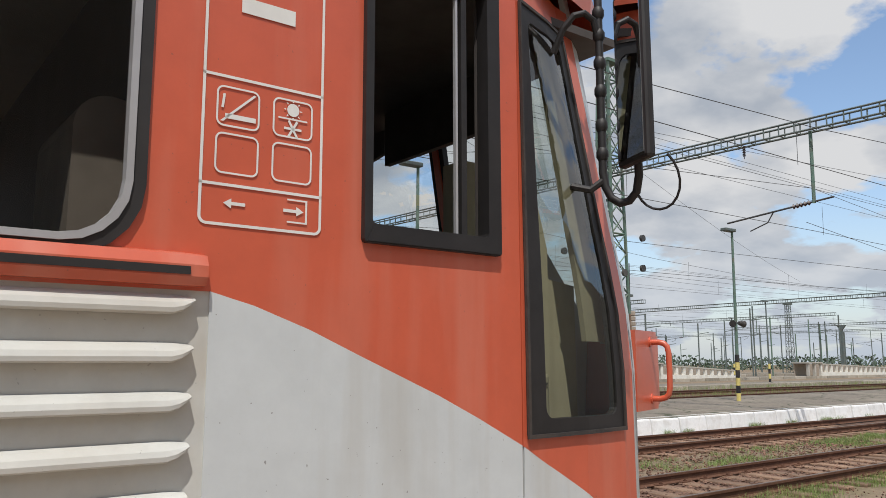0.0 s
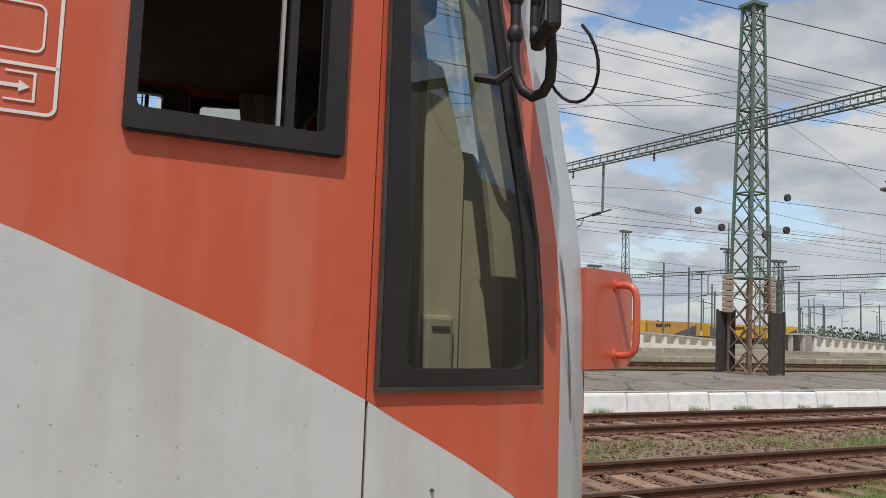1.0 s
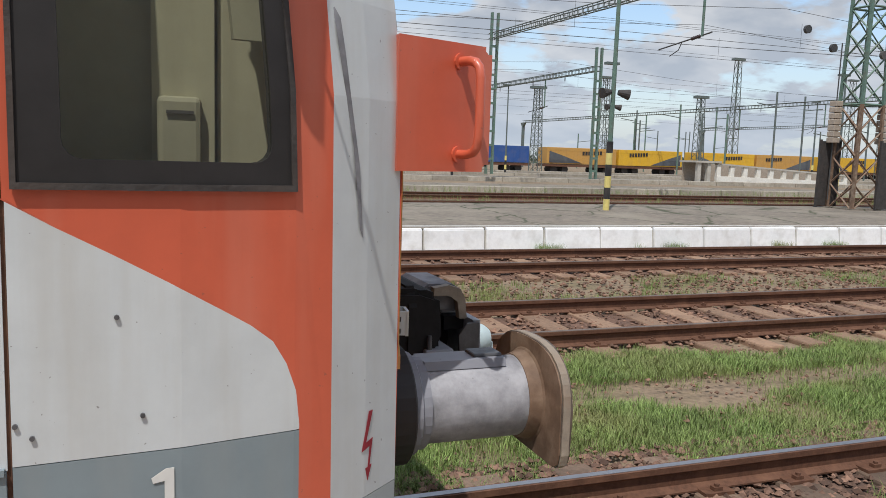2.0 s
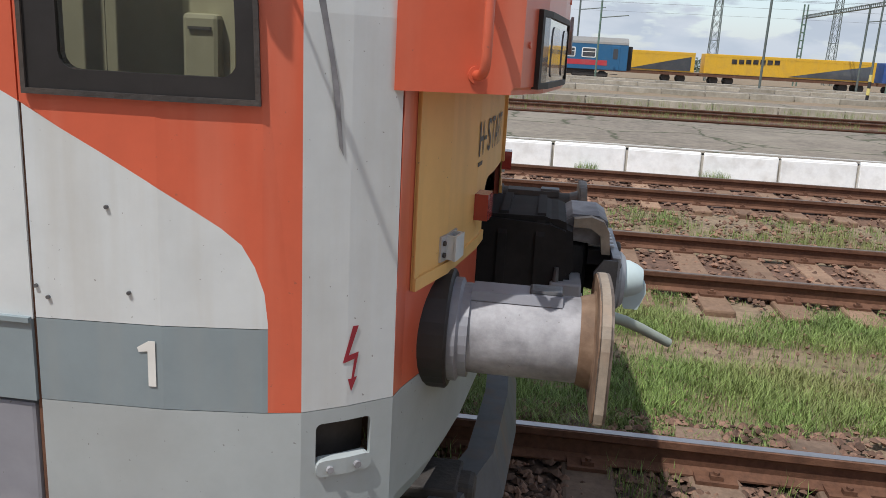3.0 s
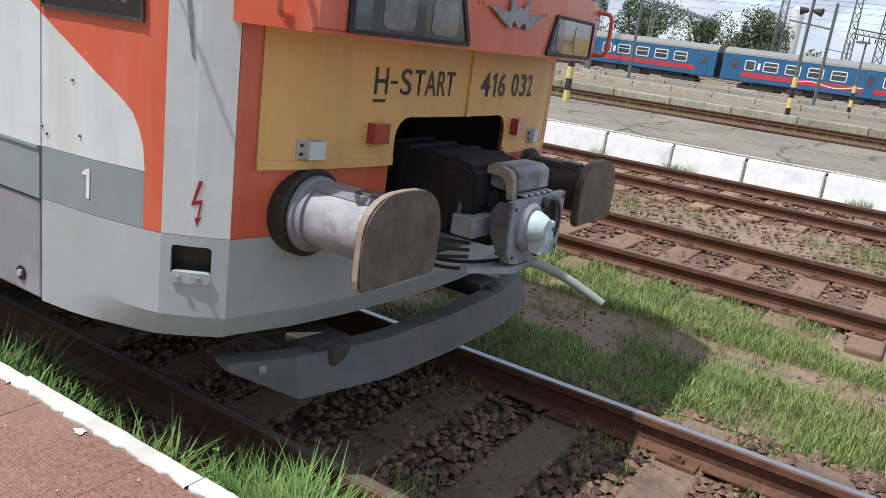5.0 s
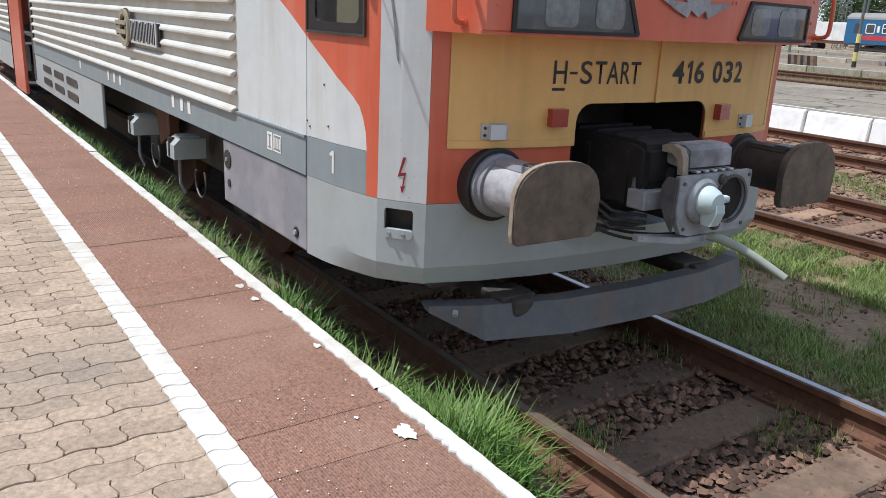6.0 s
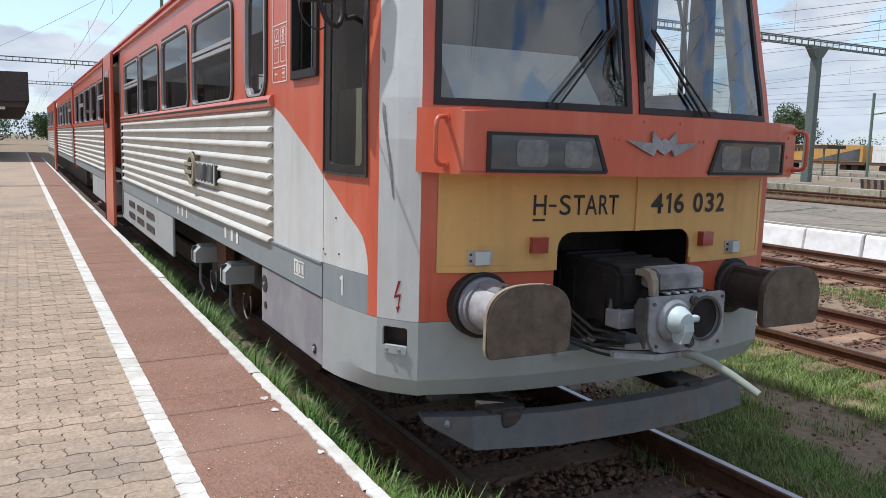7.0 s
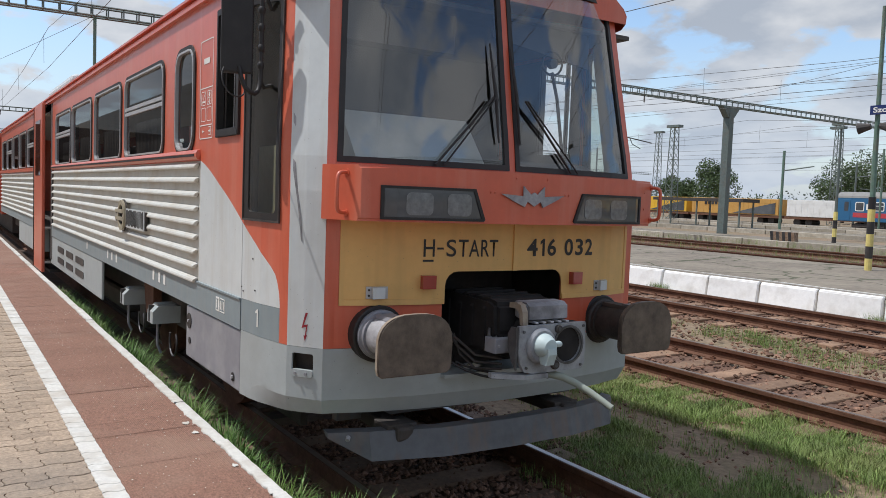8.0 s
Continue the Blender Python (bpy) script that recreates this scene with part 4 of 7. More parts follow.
def rear_body(parent, x0, x1, wins, door=None):
    part("side_wall", sheet([(x0, 2.09), (x1, 2.09), (x1, EAVE), (x0, EAVE)], [rounded(a - 0.02, b + 0.02, 2.17, 2.95, 0.12) for a, b in wins], thick=0.03), RED, parent, "faded red upper side wall")
    for k, (a, b) in enumerate(wins):
        window(parent, a, b, 2.19, 2.93, skin, k % 3 == 0)
    louvres(parent, x0 + 0.1, x1 - 0.1, skin)
    part("grey_band", sheet([(x0, 0.995), (x1, 0.995), (x1, 1.193), (x0, 1.193)], thick=0.02, out=0.004), GREY, parent)
    part("side_rail", sheet([(x0, 2.092), (x1, 2.092), (x1, 2.16), (x0, 2.16)], out=0.045, thick=0.045), RED, parent)
    part("far_side_wall", sheet([(x0, 1.0), (x1, 1.0), (x1, EAVE), (x0, EAVE)], [rounded(a, b, 2.19, 2.93, 0.1) for a, b in wins], thick=0.03, mapper=far_side), RED, parent)


rear_body(railcar, -21.7, -12.0, [(-13.9, -12.4), (-15.75, -14.15), (-17.6, -16.0), (-19.45, -17.85), (-21.2, -19.7)])
part("rear_wall", B(-21.7, -21.66, -1.4, 1.4, 0.9, EAVE), RED, railcar)
part("rear_skirt", B(-15.9, -12.3, -1.395, -1.15, 0.53, 0.99, bevel=0.012), SKIRT, railcar)

second = thing("railcar", "second red and cream railcar coupled behind, further along the platform", "train")
second.matrix_world = LEANING
rear_body(second, -33.0, -22.6, [(-24.7, -23.2), (-26.6, -25.0), (-28.5, -26.9), (-30.4, -28.8), (-32.3, -30.7)])
rear_body(second, -45.0, -34.4, [(-36.7, -35.2), (-38.6, -37.0), (-40.5, -38.9), (-42.4, -40.8), (-44.3, -42.7)])
part("door_leaf", B(-34.3, -33.1, -1.5, -1.45, 0.36, 3.22), RED, second, "red door leaf")
bm = bmesh.new()
rings = [[bm.verts.new((x, y, z)) for y, z in prof] for x in (-45.0, -22.6)]
for k in range(len(prof) - 1):
    bm.faces.new((rings[0][k], rings[0][k + 1], rings[1][k + 1], rings[1][k]))
part("roof", bm, RED, second)
part("end_wall", B(-22.64, -22.6, -1.38, 1.38, 0.9, 3.3), RED, second)
part("end_wall", B(-45.0, -44.96, -1.38, 1.38, 0.9, 3.3), RED, second)
part("underframe", B(-45.0, -22.6, -1.05, 1.05, 0.3, 1.0), DARK, second)
part("gangway", B(-22.6, -21.7, -0.7, 0.7, 1.0, 3.1), BLACK, second, "black rubber gangway")
part("floor", B(-44.9, -22.7, -1.34, 1.34, 1.0, 1.04), CABDARK, second)

# ---- buffers, coupler, plough ----
for s in (-1, 1):
    y = s * 0.875
    bf = part("buffer", T([(0.82, y, 1.085), (0.898, y, 1.085), (0.904, y, 1.085)], [0.168, 0.168, 0.16], 32), BLACK, railcar, "sprung buffer with a flat steel head")
    # the far buffer takes darker materials than the near one
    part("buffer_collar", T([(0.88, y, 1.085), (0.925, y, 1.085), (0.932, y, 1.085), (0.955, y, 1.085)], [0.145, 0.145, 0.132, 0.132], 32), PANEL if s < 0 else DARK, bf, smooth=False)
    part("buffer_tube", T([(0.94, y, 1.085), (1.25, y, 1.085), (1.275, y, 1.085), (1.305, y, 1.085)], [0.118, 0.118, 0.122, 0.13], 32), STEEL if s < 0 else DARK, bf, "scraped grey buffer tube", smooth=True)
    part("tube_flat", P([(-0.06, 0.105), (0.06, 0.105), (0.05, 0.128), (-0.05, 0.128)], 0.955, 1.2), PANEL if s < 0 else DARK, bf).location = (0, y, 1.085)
    part("flat_lug", B(1.11, 1.2, y - 0.03, y + 0.045, 1.2, 1.222, bevel=0.006), GREASE, bf)
    head = []
    for k in range(17):
        a = math.pi * k / 16
        c = math.cos(a)
        head.append((y + 0.23 * math.copysign(abs(c) ** 0.72, c), 1.1 + 0.162 * math.sin(a) ** 0.85))
    head += [(y - 0.23, 0.975), (y - 0.222, 0.945), (y - 0.2, 0.93), (y + 0.2, 0.93), (y + 0.222, 0.945), (y + 0.23, 0.975)]
    bm = P(head, 1.292, 1.326)
    bmesh.ops.bevel(bm, geom=[e for e in bm.edges if abs(e.verts[0].co.x - e.verts[1].co.x) < 1e-5], offset=0.006, segments=2, affect="EDGES")
    part("buffer_head", bm, BUFFER, bf, "greasy brown buffer head")
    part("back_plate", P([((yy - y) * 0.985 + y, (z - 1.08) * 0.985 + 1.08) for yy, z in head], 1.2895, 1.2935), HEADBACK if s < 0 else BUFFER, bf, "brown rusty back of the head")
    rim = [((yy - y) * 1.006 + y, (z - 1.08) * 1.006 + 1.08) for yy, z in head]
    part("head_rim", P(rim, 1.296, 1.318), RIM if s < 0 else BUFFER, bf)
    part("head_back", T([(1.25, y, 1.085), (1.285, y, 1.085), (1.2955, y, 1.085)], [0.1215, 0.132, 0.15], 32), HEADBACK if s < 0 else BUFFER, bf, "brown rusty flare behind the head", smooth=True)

cp = part("coupler", B(0.3, 1.3, -0.16, 0.17, 0.93, 1.2, bevel=0.05), SOOT, railcar, "black automatic coupler with a pale face plate")
bm = P([(0.4, 0.98), (0.4, 1.27), (0.8, 1.3), (1.16, 1.305), (1.235, 1.28), (1.25, 1.1), (1.2, 1.0), (0.9, 0.95)], -0.29, 0.16, axis="y")
bmesh.ops.bevel(bm, geom=bm.edges[:], offset=0.025, segments=2, affect="EDGES")
part("coupler_hood", bm, SOOT, cp, "sooty black hood")
for k in range(4):
    x = 0.72 + 0.13 * k
    part("hood_rib", P([(-0.3, 1.0), (-0.3, 1.24), (-0.25, 1.312), (0.12, 1.315), (0.12, 1.3), (-0.24, 1.297), (-0.285, 1.23), (-0.285, 1.0)], x, x + 0.03), SOOT, cp)


def at_face(u, z, o=0.0):
    return Vector((1.41 + o, u, z))


def disc(cy, cz, r, n=28):
    return [(cy + r * math.cos(2 * math.pi * k / n), cz + r * math.sin(2 * math.pi * k / n)) for k in range(n)]


plate = [(-0.245, 1.172), (0.25, 1.178), (0.256, 1.165), (0.256, 0.925), (0.235, 0.895), (-0.14, 0.893), (-0.2, 0.905), (-0.235, 0.96), (-0.247, 1.02)]
part("face_plate", sheet(plate, [disc(0.122, 1.047, 0.104)], out=0, thick=0.028, mapper=at_face, ucuts=()), FACE, cp, "pale worn coupler face plate")
part("funnel", T([(1.2, 0.122, 1.047), (1.392, 0.122, 1.047)], [0.06, 0.107], 28), SOOT, cp, "dark funnel behind the face")
part("hole_rim", ring(disc(0.122, 1.047, 0.117), disc(0.122, 1.047, 0.103), 0.006, 0.008, mapper=at_face, ucuts=()), GREASE, cp)
part("cone_base", T([(1.40, -0.092, 1.055), (1.425, -0.092, 1.055), (1.44, -0.092, 1.055)], [0.105, 0.105, 0.09], 32), FACE, cp, "round pale boss", smooth=True)
part("plastic_cap", T([(1.43, -0.092, 1.062), (1.455, -0.092, 1.062), (1.485, -0.091, 1.06), (1.505, -0.09, 1.058), (1.51, -0.09, 1.058)], [0.07, 0.069, 0.058, 0.046, 0.034], 28), BLUECAP, cp, "pale blue plastic cap", smooth=True)
part("cap_grip", P([(1.44, 1.04), (1.52, 1.055), (1.525, 1.02), (1.5, 0.955), (1.45, 0.955), (1.44, 0.98)], -0.118, -0.06, axis="y"), BLUECAP, cp)
part("cap_tab", B(1.46, 1.5, -0.05, 0.005, 1.055, 1.088, bevel=0.012), BLUECAP, cp)
for y, z, r in ((0.036, 1.146, 0.024), (0.022, 0.935, 0.028)):
    bolt = part("face_bolt", T([(1.41, y, z), (1.424, y, z), (1.43, y, z)], [r, r, r * 0.85], 18), DARK, cp)
    part("bolt_core", T([(1.43, y, z), (1.433, y, z)], r * 0.5, 12), GREASE, bolt)
for y, z in ((-0.215, 1.14), (0.235, 1.155), (-0.19, 0.93), (0.225, 0.92)):
    part("rivet", T([(1.41, y, z), (1.416, y, z)], 0.009, 8), GREASE, cp)
bm = P([(1.2, 1.205), (1.2, 1.275), (1.235, 1.298), (1.33, 1.297), (1.362, 1.277), (1.366, 1.2), (1.34, 1.19)], -0.152, 0.152, axis="y")
bmesh.ops.bevel(bm, geom=[e for e in bm.edges if abs(e.verts[0].co.y - e.verts[1].co.y) < 1e-4], offset=0.008, segments=2, affect="EDGES")
part("top_cover", bm, STEEL, cp, "pale metal cover on top of the coupler")
part("cover_bracket", P([(1.24, 1.29), (1.3, 1.3), (1.345, 1.285), (1.365, 1.25), (1.375, 1.17), (1.345, 1.17), (1.335, 1.235), (1.3, 1.26), (1.24, 1.26)], -0.196, -0.158, axis="y"), RIM, cp, "tan painted bracket")
part("pin_backing", B(1.3, 1.38, -0.15, 0.24, 1.12, 1.172), SOOT, cp)
for k in range(5):
    part("contact_pin", B(1.3, 1.395, -0.12 + 0.058 * k, -0.095 + 0.058 * k, 1.178, 1.19, bevel=0.004), CHROME, cp)
part("terminal_block", B(1.17, 1.28, -0.318, -0.12, 0.995, 1.085, bevel=0.008), PANEL, cp, "grey terminal block")
for k in range(5):
    part("terminal", T([(1.19 + 0.02 * (k % 2), -0.3 + 0.036 * k, 1.08), (1.19 + 0.02 * (k % 2), -0.3 + 0.036 * k, 1.135)], [0.011, 0.008], 8), GREASE, cp)
for y, z in ((-0.29, 1.04), (-0.15, 1.04)):
    part("block_screw", T([(1.28, y, z), (1.286, y, z)], 0.009, 8), STEEL, cp)
part("side_arm", P([(1.4, 1.165), (1.4, 0.92), (1.36, 0.97), (1.325, 1.04), (1.32, 1.12), (1.35, 1.165)], -0.262, -0.248, axis="y"), GREASE, cp, "grey side web")
part("guide_horn", P([(1.26, -0.345), (1.3, -0.352), (1.42, -0.19), (1.42, -0.03), (1.37, -0.03), (1.36, -0.15)], 0.862, 0.89, axis="z"), FACE, cp, "pale guide horn under the face")
part("pipe_stub", T([(1.24, 0.0, 0.9), (1.36, 0.03, 0.868)], 0.032, 12), GREASE, cp)
part("release_lever", T([(1.3, 0.0, 0.868), (1.36, 0.04, 0.866), (1.42, 0.085, 0.856), (1.49, 0.13, 0.828), (1.56, 0.172, 0.79), (1.63, 0.207, 0.75), (1.69, 0.23, 0.718)], [0.024, 0.024, 0.023, 0.022, 0.021, 0.02, 0.019], 12), HOSE, cp, "pale drooping air pipe", smooth=True)
for k in range(3):
    part("air_hose", T([(0.7 + 0.1 * k, -0.36, 1.16 - 0.05 * k), (0.95, -0.4 + 0.03 * k, 1.06 - 0.06 * k), (1.1, -0.33, 0.96 - 0.04 * k), (1.22, -0.22, 0.95 - 0.03 * k)], 0.008, 8), DARK, cp, "black air hose", smooth=True)
for k in range(2):
    part("loose_cable", T([(0.98 + 0.38 * t, -0.42 + 0.4 * t + 0.03 * k, 0.9 - (0.3 - 0.1 * k) * t * (1 - t)) for t in [j / 12 for j in range(13)]], 0.008, 6), BLACK, cp)
part("rag", P([(-0.28, 0.845), (-0.2, 0.86), (-0.14, 0.842), (-0.18, 0.826), (-0.25, 0.824)], 0.86, 0.9), CHROME, cp, "crumpled pale scrap in the coupler opening")

plan = [(0.77, -1.12), (0.93, -0.93), (1.04, -0.5), (1.06, 0.0), (1.04, 0.5), (0.95, 0.93), (0.79, 1.12)]
bm = bmesh.new()
rows = []
for x, y in plan:
    edge = abs(y) > 1.0
    z0, z1, dx = (0.462, 0.492, 0.0) if edge else (0.358, 0.52, 0.035)
    rows.append([bm.verts.new(p) for p in ((x + dx, y, z0), (x - 0.01, y, z1), (x - 0.10, y * 0.99, z1), (x - 0.06, y * 0.99, z0))])
for a, b in zip(rows, rows[1:]):
    for k in range(4):
        bm.faces.new((a[k], a[(k + 1) % 4], b[(k + 1) % 4], b[k]))
bm.faces.new(rows[0][::-1])
bm.faces.new(rows[-1])
pl = part("rail_plough", bm, PLOUGH, railcar, "worn grey steel rail plough")
for y in (-0.72, 0.55):
    part("plough_arm", B(0.3, 0.99, y - 0.06, y + 0.06, 0.45, 0.54, bevel=0.02), DARK, pl)
    part("arm_block", B(0.76, 0.94, y - 0.1, y + 0.1, 0.5, 0.545, bevel=0.008), DARK, pl)
part("plough_bolt", T([(0.855, -1.03, 0.485), (0.872, -1.045, 0.47)], 0.014), STEEL, pl)
part("plough_beam", B(0.45, 0.52, -0.95, 0.95, 0.48, 0.58), PLOUGH, pl)

# ---- mirror, wipers, markings ----
mr = part("mirror", bmesh.new(), BLACK, railcar, "black rear-view mirror on bent pipes")
bm = bmesh.new()
box(bm, -0.018, 0.018, -0.09, 0.09, 2.56, 3.16, bevel=0.012)
bmesh.ops.transform(bm, matrix=Matrix.Translation((0.355, -1.575, 0)) @ Matrix.Rotation(radians(-20), 4, "Z"), verts=bm.verts[:])
bm.to_mesh(mr.data)
bm.free()
bm = B(-0.021, -0.018, -0.078, 0.078, 2.58, 3.14)
bmesh.ops.transform(bm, matrix=Matrix.Translation((0.355, -1.575, 0)) @ Matrix.Rotation(radians(-20), 4, "Z"), verts=bm.verts[:])
part("mirror_glass", bm, MIRROR, mr, "mirror glass")
part("mirror_pole", T([(0.36, -1.43, 3.3), (0.36, -1.43, 2.56), (0.365, -1.435, 2.51), (0.375, -1.45, 2.47), (0.39, -1.475, 2.45), (0.4, -1.505, 2.455), (0.4, -1.535, 2.48), (0.39, -1.555, 2.53), (0.375, -1.565, 2.6)], 0.014, 10), BLACK, mr, smooth=True)
for z in (2.6, 2.7, 2.82, 2.92, 3.02, 3.1):
    part("clamp", T([(0.36, -1.43, z), (0.36, -1.43, z + 0.012), (0.36, -1.43, z + 0.03), (0.36, -1.43, z + 0.042)], [0.015, 0.021, 0.021, 0.015], 12), BLACK, mr, smooth=True)
part("mirror_arm", T([(0.3, -1.34, 2.52), (0.33, -1.4, 2.5), (0.36, -1.43, 2.53)], 0.013), BLACK, mr)
part("mirror_arm", T([(0.24, -1.33, 2.98), (0.25, -1.37, 3.06), (0.27, -1.4, 3.1), (0.3, -1.42, 3.11), (0.335, -1.43, 3.09), (0.352, -1.43, 3.04)], 0.012, 10), BLACK, mr)
part("mirror_cable", T([(0.4 + 0.05 * math.sin(3.14 * k / 12), -1.54 - 0.07 * (1 - math.cos(a)), 2.47 - 0.075 * math.sin(a) + 0.06 * k / 12) for k, a in [(k, 3.9 * k / 12) for k in range(13)]], 0.0042), BLACK, mr)
for y0, y1, yt in ((-0.13, -0.55, -0.09), (0.12, 0.5, 0.075)):
    a = skin(front_u(y1), 2.08, 0.03)
    b = skin(front_u(y0), 2.52, 0.05)
    wp = part("wiper", T([a, b], 0.008), BLACK, railcar, "black windscreen wiper")
    part("wiper_rod", T([a + Vector((0, 0.06, 0)), b + Vector((0, 0.02, 0))], 0.006), BLACK, wp)
    part("wiper_blade", T([skin(front_u(yt), 2.24, 0.02), skin(front_u(yt - 0.012), 2.55, 0.035), skin(front_u(yt - 0.03), 2.86, 0.02)], [0.006, 0.012, 0.005]), BLACK, wp)


def mark(name, polys, mapper, out, material, label):
    for poly in polys:
        part(name, sheet(poly, out=out, thick=0.001, mapper=mapper), material, railcar, label)


ub = (U_WL + U_WR) / 2
mark("voltage_arrow", [[(ub + 0.004, 1.2), (ub + 0.018, 1.2), (ub - 0.006, 1.128), (ub + 0.02, 1.134), (ub + 0.009, 1.07), (ub + 0.017, 1.072), (ub + 0.003, 1.036), (ub - 0.006, 1.068), (ub + 0.003, 1.068), (ub + 0.01, 1.118), (ub - 0.02, 1.11)]], skin, 0.0013, LIGHTNING, "dark red voltage arrow")
mark("class_numeral", [[(0.267, 1.055), (0.285, 1.055), (0.285, 1.165), (0.27, 1.165), (0.243, 1.148), (0.246, 1.137), (0.267, 1.14)]], skin, 0.003, WHITEINK, "white class numeral 1")


def frame_lines(u0, u1, z0, z1, w=0.007, r=0.02):
    return ring(rounded(u0, u1, z0, z1, r), rounded(u0 + w, u1 - w, z0 + w, z1 - w, max(0.002, r - w)), 0.003, 0.001)


IU0, IU1 = -1.008, -0.688
part("notice_frame", frame_lines(IU0, IU1, 2.245, 2.95), WHITEINK, railcar, "white outlined notice with pictograms")
for z in (2.34, 2.605):
    part("notice_rule", sheet([(IU0, z), (IU1, z), (IU1, z + 0.007), (IU0, z + 0.007)], out=0.003, thick=0.001), WHITEINK, railcar)
for a in (0, 1):
    for b in (0, 1):
        u0 = IU0 + 0.035 + a * 0.145
        z0 = 2.37 + b * 0.115
        part("pictogram_box", frame_lines(u0, u0 + 0.11, z0, z0 + 0.1, 0.0045, 0.018), WHITEINK, railcar)
u0, z0 = IU0 + 0.035, 2.485
mark("pictogram", [[(u0 + 0.01, z0 + 0.012), (u0 + 0.018, z0 + 0.012), (u0 + 0.1, z0 + 0.088), (u0 + 0.094, z0 + 0.09)], [(u0 + 0.022, z0 + 0.02), (u0 + 0.1, z0 + 0.02), (u0 + 0.1, z0 + 0.032), (u0 + 0.022, z0 + 0.032)],
                   [(u0 + 0.012, z0 + 0.045), (u0 + 0.018, z0 + 0.045), (u0 + 0.022, z0 + 0.08), (u0 + 0.016, z0 + 0.08)]], skin, 0.003, WHITEINK, "white no-smoking pictogram")
u0 += 0.145
star = [[(u0 + 0.055 + 0.017 * math.cos(a), z0 + 0.073 + 0.017 * math.sin(a)) for a in [k * math.pi / 6 for k in range(12)]], [(u0 + 0.015, z0 + 0.047), (u0 + 0.095, z0 + 0.047), (u0 + 0.095, z0 + 0.051), (u0 + 0.015, z0 + 0.051)]]
for k in range(3):
    a = k * math.pi / 3
    c, s = math.cos(a), math.sin(a)
    star.append([(u0 + 0.055 + 0.024 * c - 0.003 * s, z0 + 0.024 + 0.024 * s + 0.003 * c), (u0 + 0.055 - 0.024 * c - 0.003 * s, z0 + 0.024 - 0.024 * s + 0.003 * c), (u0 + 0.055 - 0.024 * c + 0.003 * s, z0 + 0.024 - 0.024 * s - 0.003 * c), (u0 + 0.055 + 0.024 * c + 0.003 * s, z0 + 0.024 + 0.024 * s - 0.003 * c)])
for k in range(8):
    a = k * math.pi / 4
    c, s = math.cos(a), math.sin(a)
    star.append([(u0 + 0.055 + 0.02 * c - 0.002 * s, z0 + 0.073 + 0.02 * s + 0.002 * c), (u0 + 0.055 + 0.026 * c, z0 + 0.073 + 0.026 * s), (u0 + 0.055 + 0.02 * c + 0.002 * s, z0 + 0.073 + 0.02 * s - 0.002 * c)])
mark("pictogram", star, skin, 0.003, WHITEINK, "white sun and snowflake pictogram")
for u, flip in ((IU0 + 0.06, -1), (IU0 + 0.215, 1)):
    pts = [(0, 0.004), (0.035, 0.004), (0.035, 0.012), (0.055, 0), (0.035, -0.012), (0.035, -0.004), (0, -0.004)]
    mark("arrow_mark", [[(u + (x if flip > 0 else 0.055 - x), 2.30 + z) for x, z in pts]], skin, 0.003, WHITEINK, "white arrow")
mark("arrow_bracket", [[(IU1 - 0.045, 2.27), (IU1 - 0.04, 2.27), (IU1 - 0.04, 2.33), (IU1 - 0.045, 2.33)], [(IU1 - 0.095, 2.27), (IU1 - 0.045, 2.27), (IU1 - 0.045, 2.274), (IU1 - 0.095, 2.274)], [(IU1 - 0.095, 2.326), (IU1 - 0.045, 2.326), (IU1 - 0.045, 2.33), (IU1 - 0.095, 2.33)]], skin, 0.003, WHITEINK, "white bracket")
mark("notice_bar", [[(IU0 + 0.09, 2.78), (IU0 + 0.235, 2.78), (IU0 + 0.235, 2.82), (IU0 + 0.09, 2.82)]], skin, 0.003, WHITEINK, "plain white bar")
part("data_plate", sheet([(-0.515, 1.05), (-0.44, 1.05), (-0.44, 1.148), (-0.515, 1.148)], out=0.0065, thick=0.002), WHITEINK, railcar, "small white data plate")
mark("data_bar", [[(-0.486, 1.065), (-0.469, 1.065), (-0.469, 1.133), (-0.486, 1.133)], [(-0.498, 1.062), (-0.457, 1.062), (-0.457, 1.07), (-0.498, 1.07)], [(-0.498, 1.128), (-0.457, 1.128), (-0.457, 1.136), (-0.498, 1.136)]], skin, 0.008, GREY, "small grey bar")
part("data_plate", sheet([(-0.425, 1.052), (-0.318, 1.052), (-0.318, 1.146), (-0.425, 1.146)], [[(-0.419, 1.058), (-0.419, 1.14), (-0.324, 1.14), (-0.324, 1.058)]], out=0.0065, thick=0.002), WHITEINK, railcar, "small white outlined data mark")
mark("data_bar", [[(-0.41 + 0.03 * k, 1.07), (-0.395 + 0.03 * k, 1.07), (-0.395 + 0.03 * k, 1.128), (-0.41 + 0.03 * k, 1.128)] for k in range(3)], skin, 0.0065, WHITEINK, "small white bar")
for u0 in (-2.42, -2.2, -2.02, -4.65, -4.4, -4.15, -6.1):
    mark("data_bar", [[(u0, 1.06), (u0 + 0.07, 1.06), (u0 + 0.07, 1.15), (u0, 1.15)]], skin, 0.0075, WHITEINK, "small white bar")

# company mark: plain wheel shape with plain bars
def hoop(r):
    return [(-3.6 + r * math.cos(k * math.pi / 14), 1.585 + 0.93 * r * math.sin(k * math.pi / 14)) for k in range(28)]


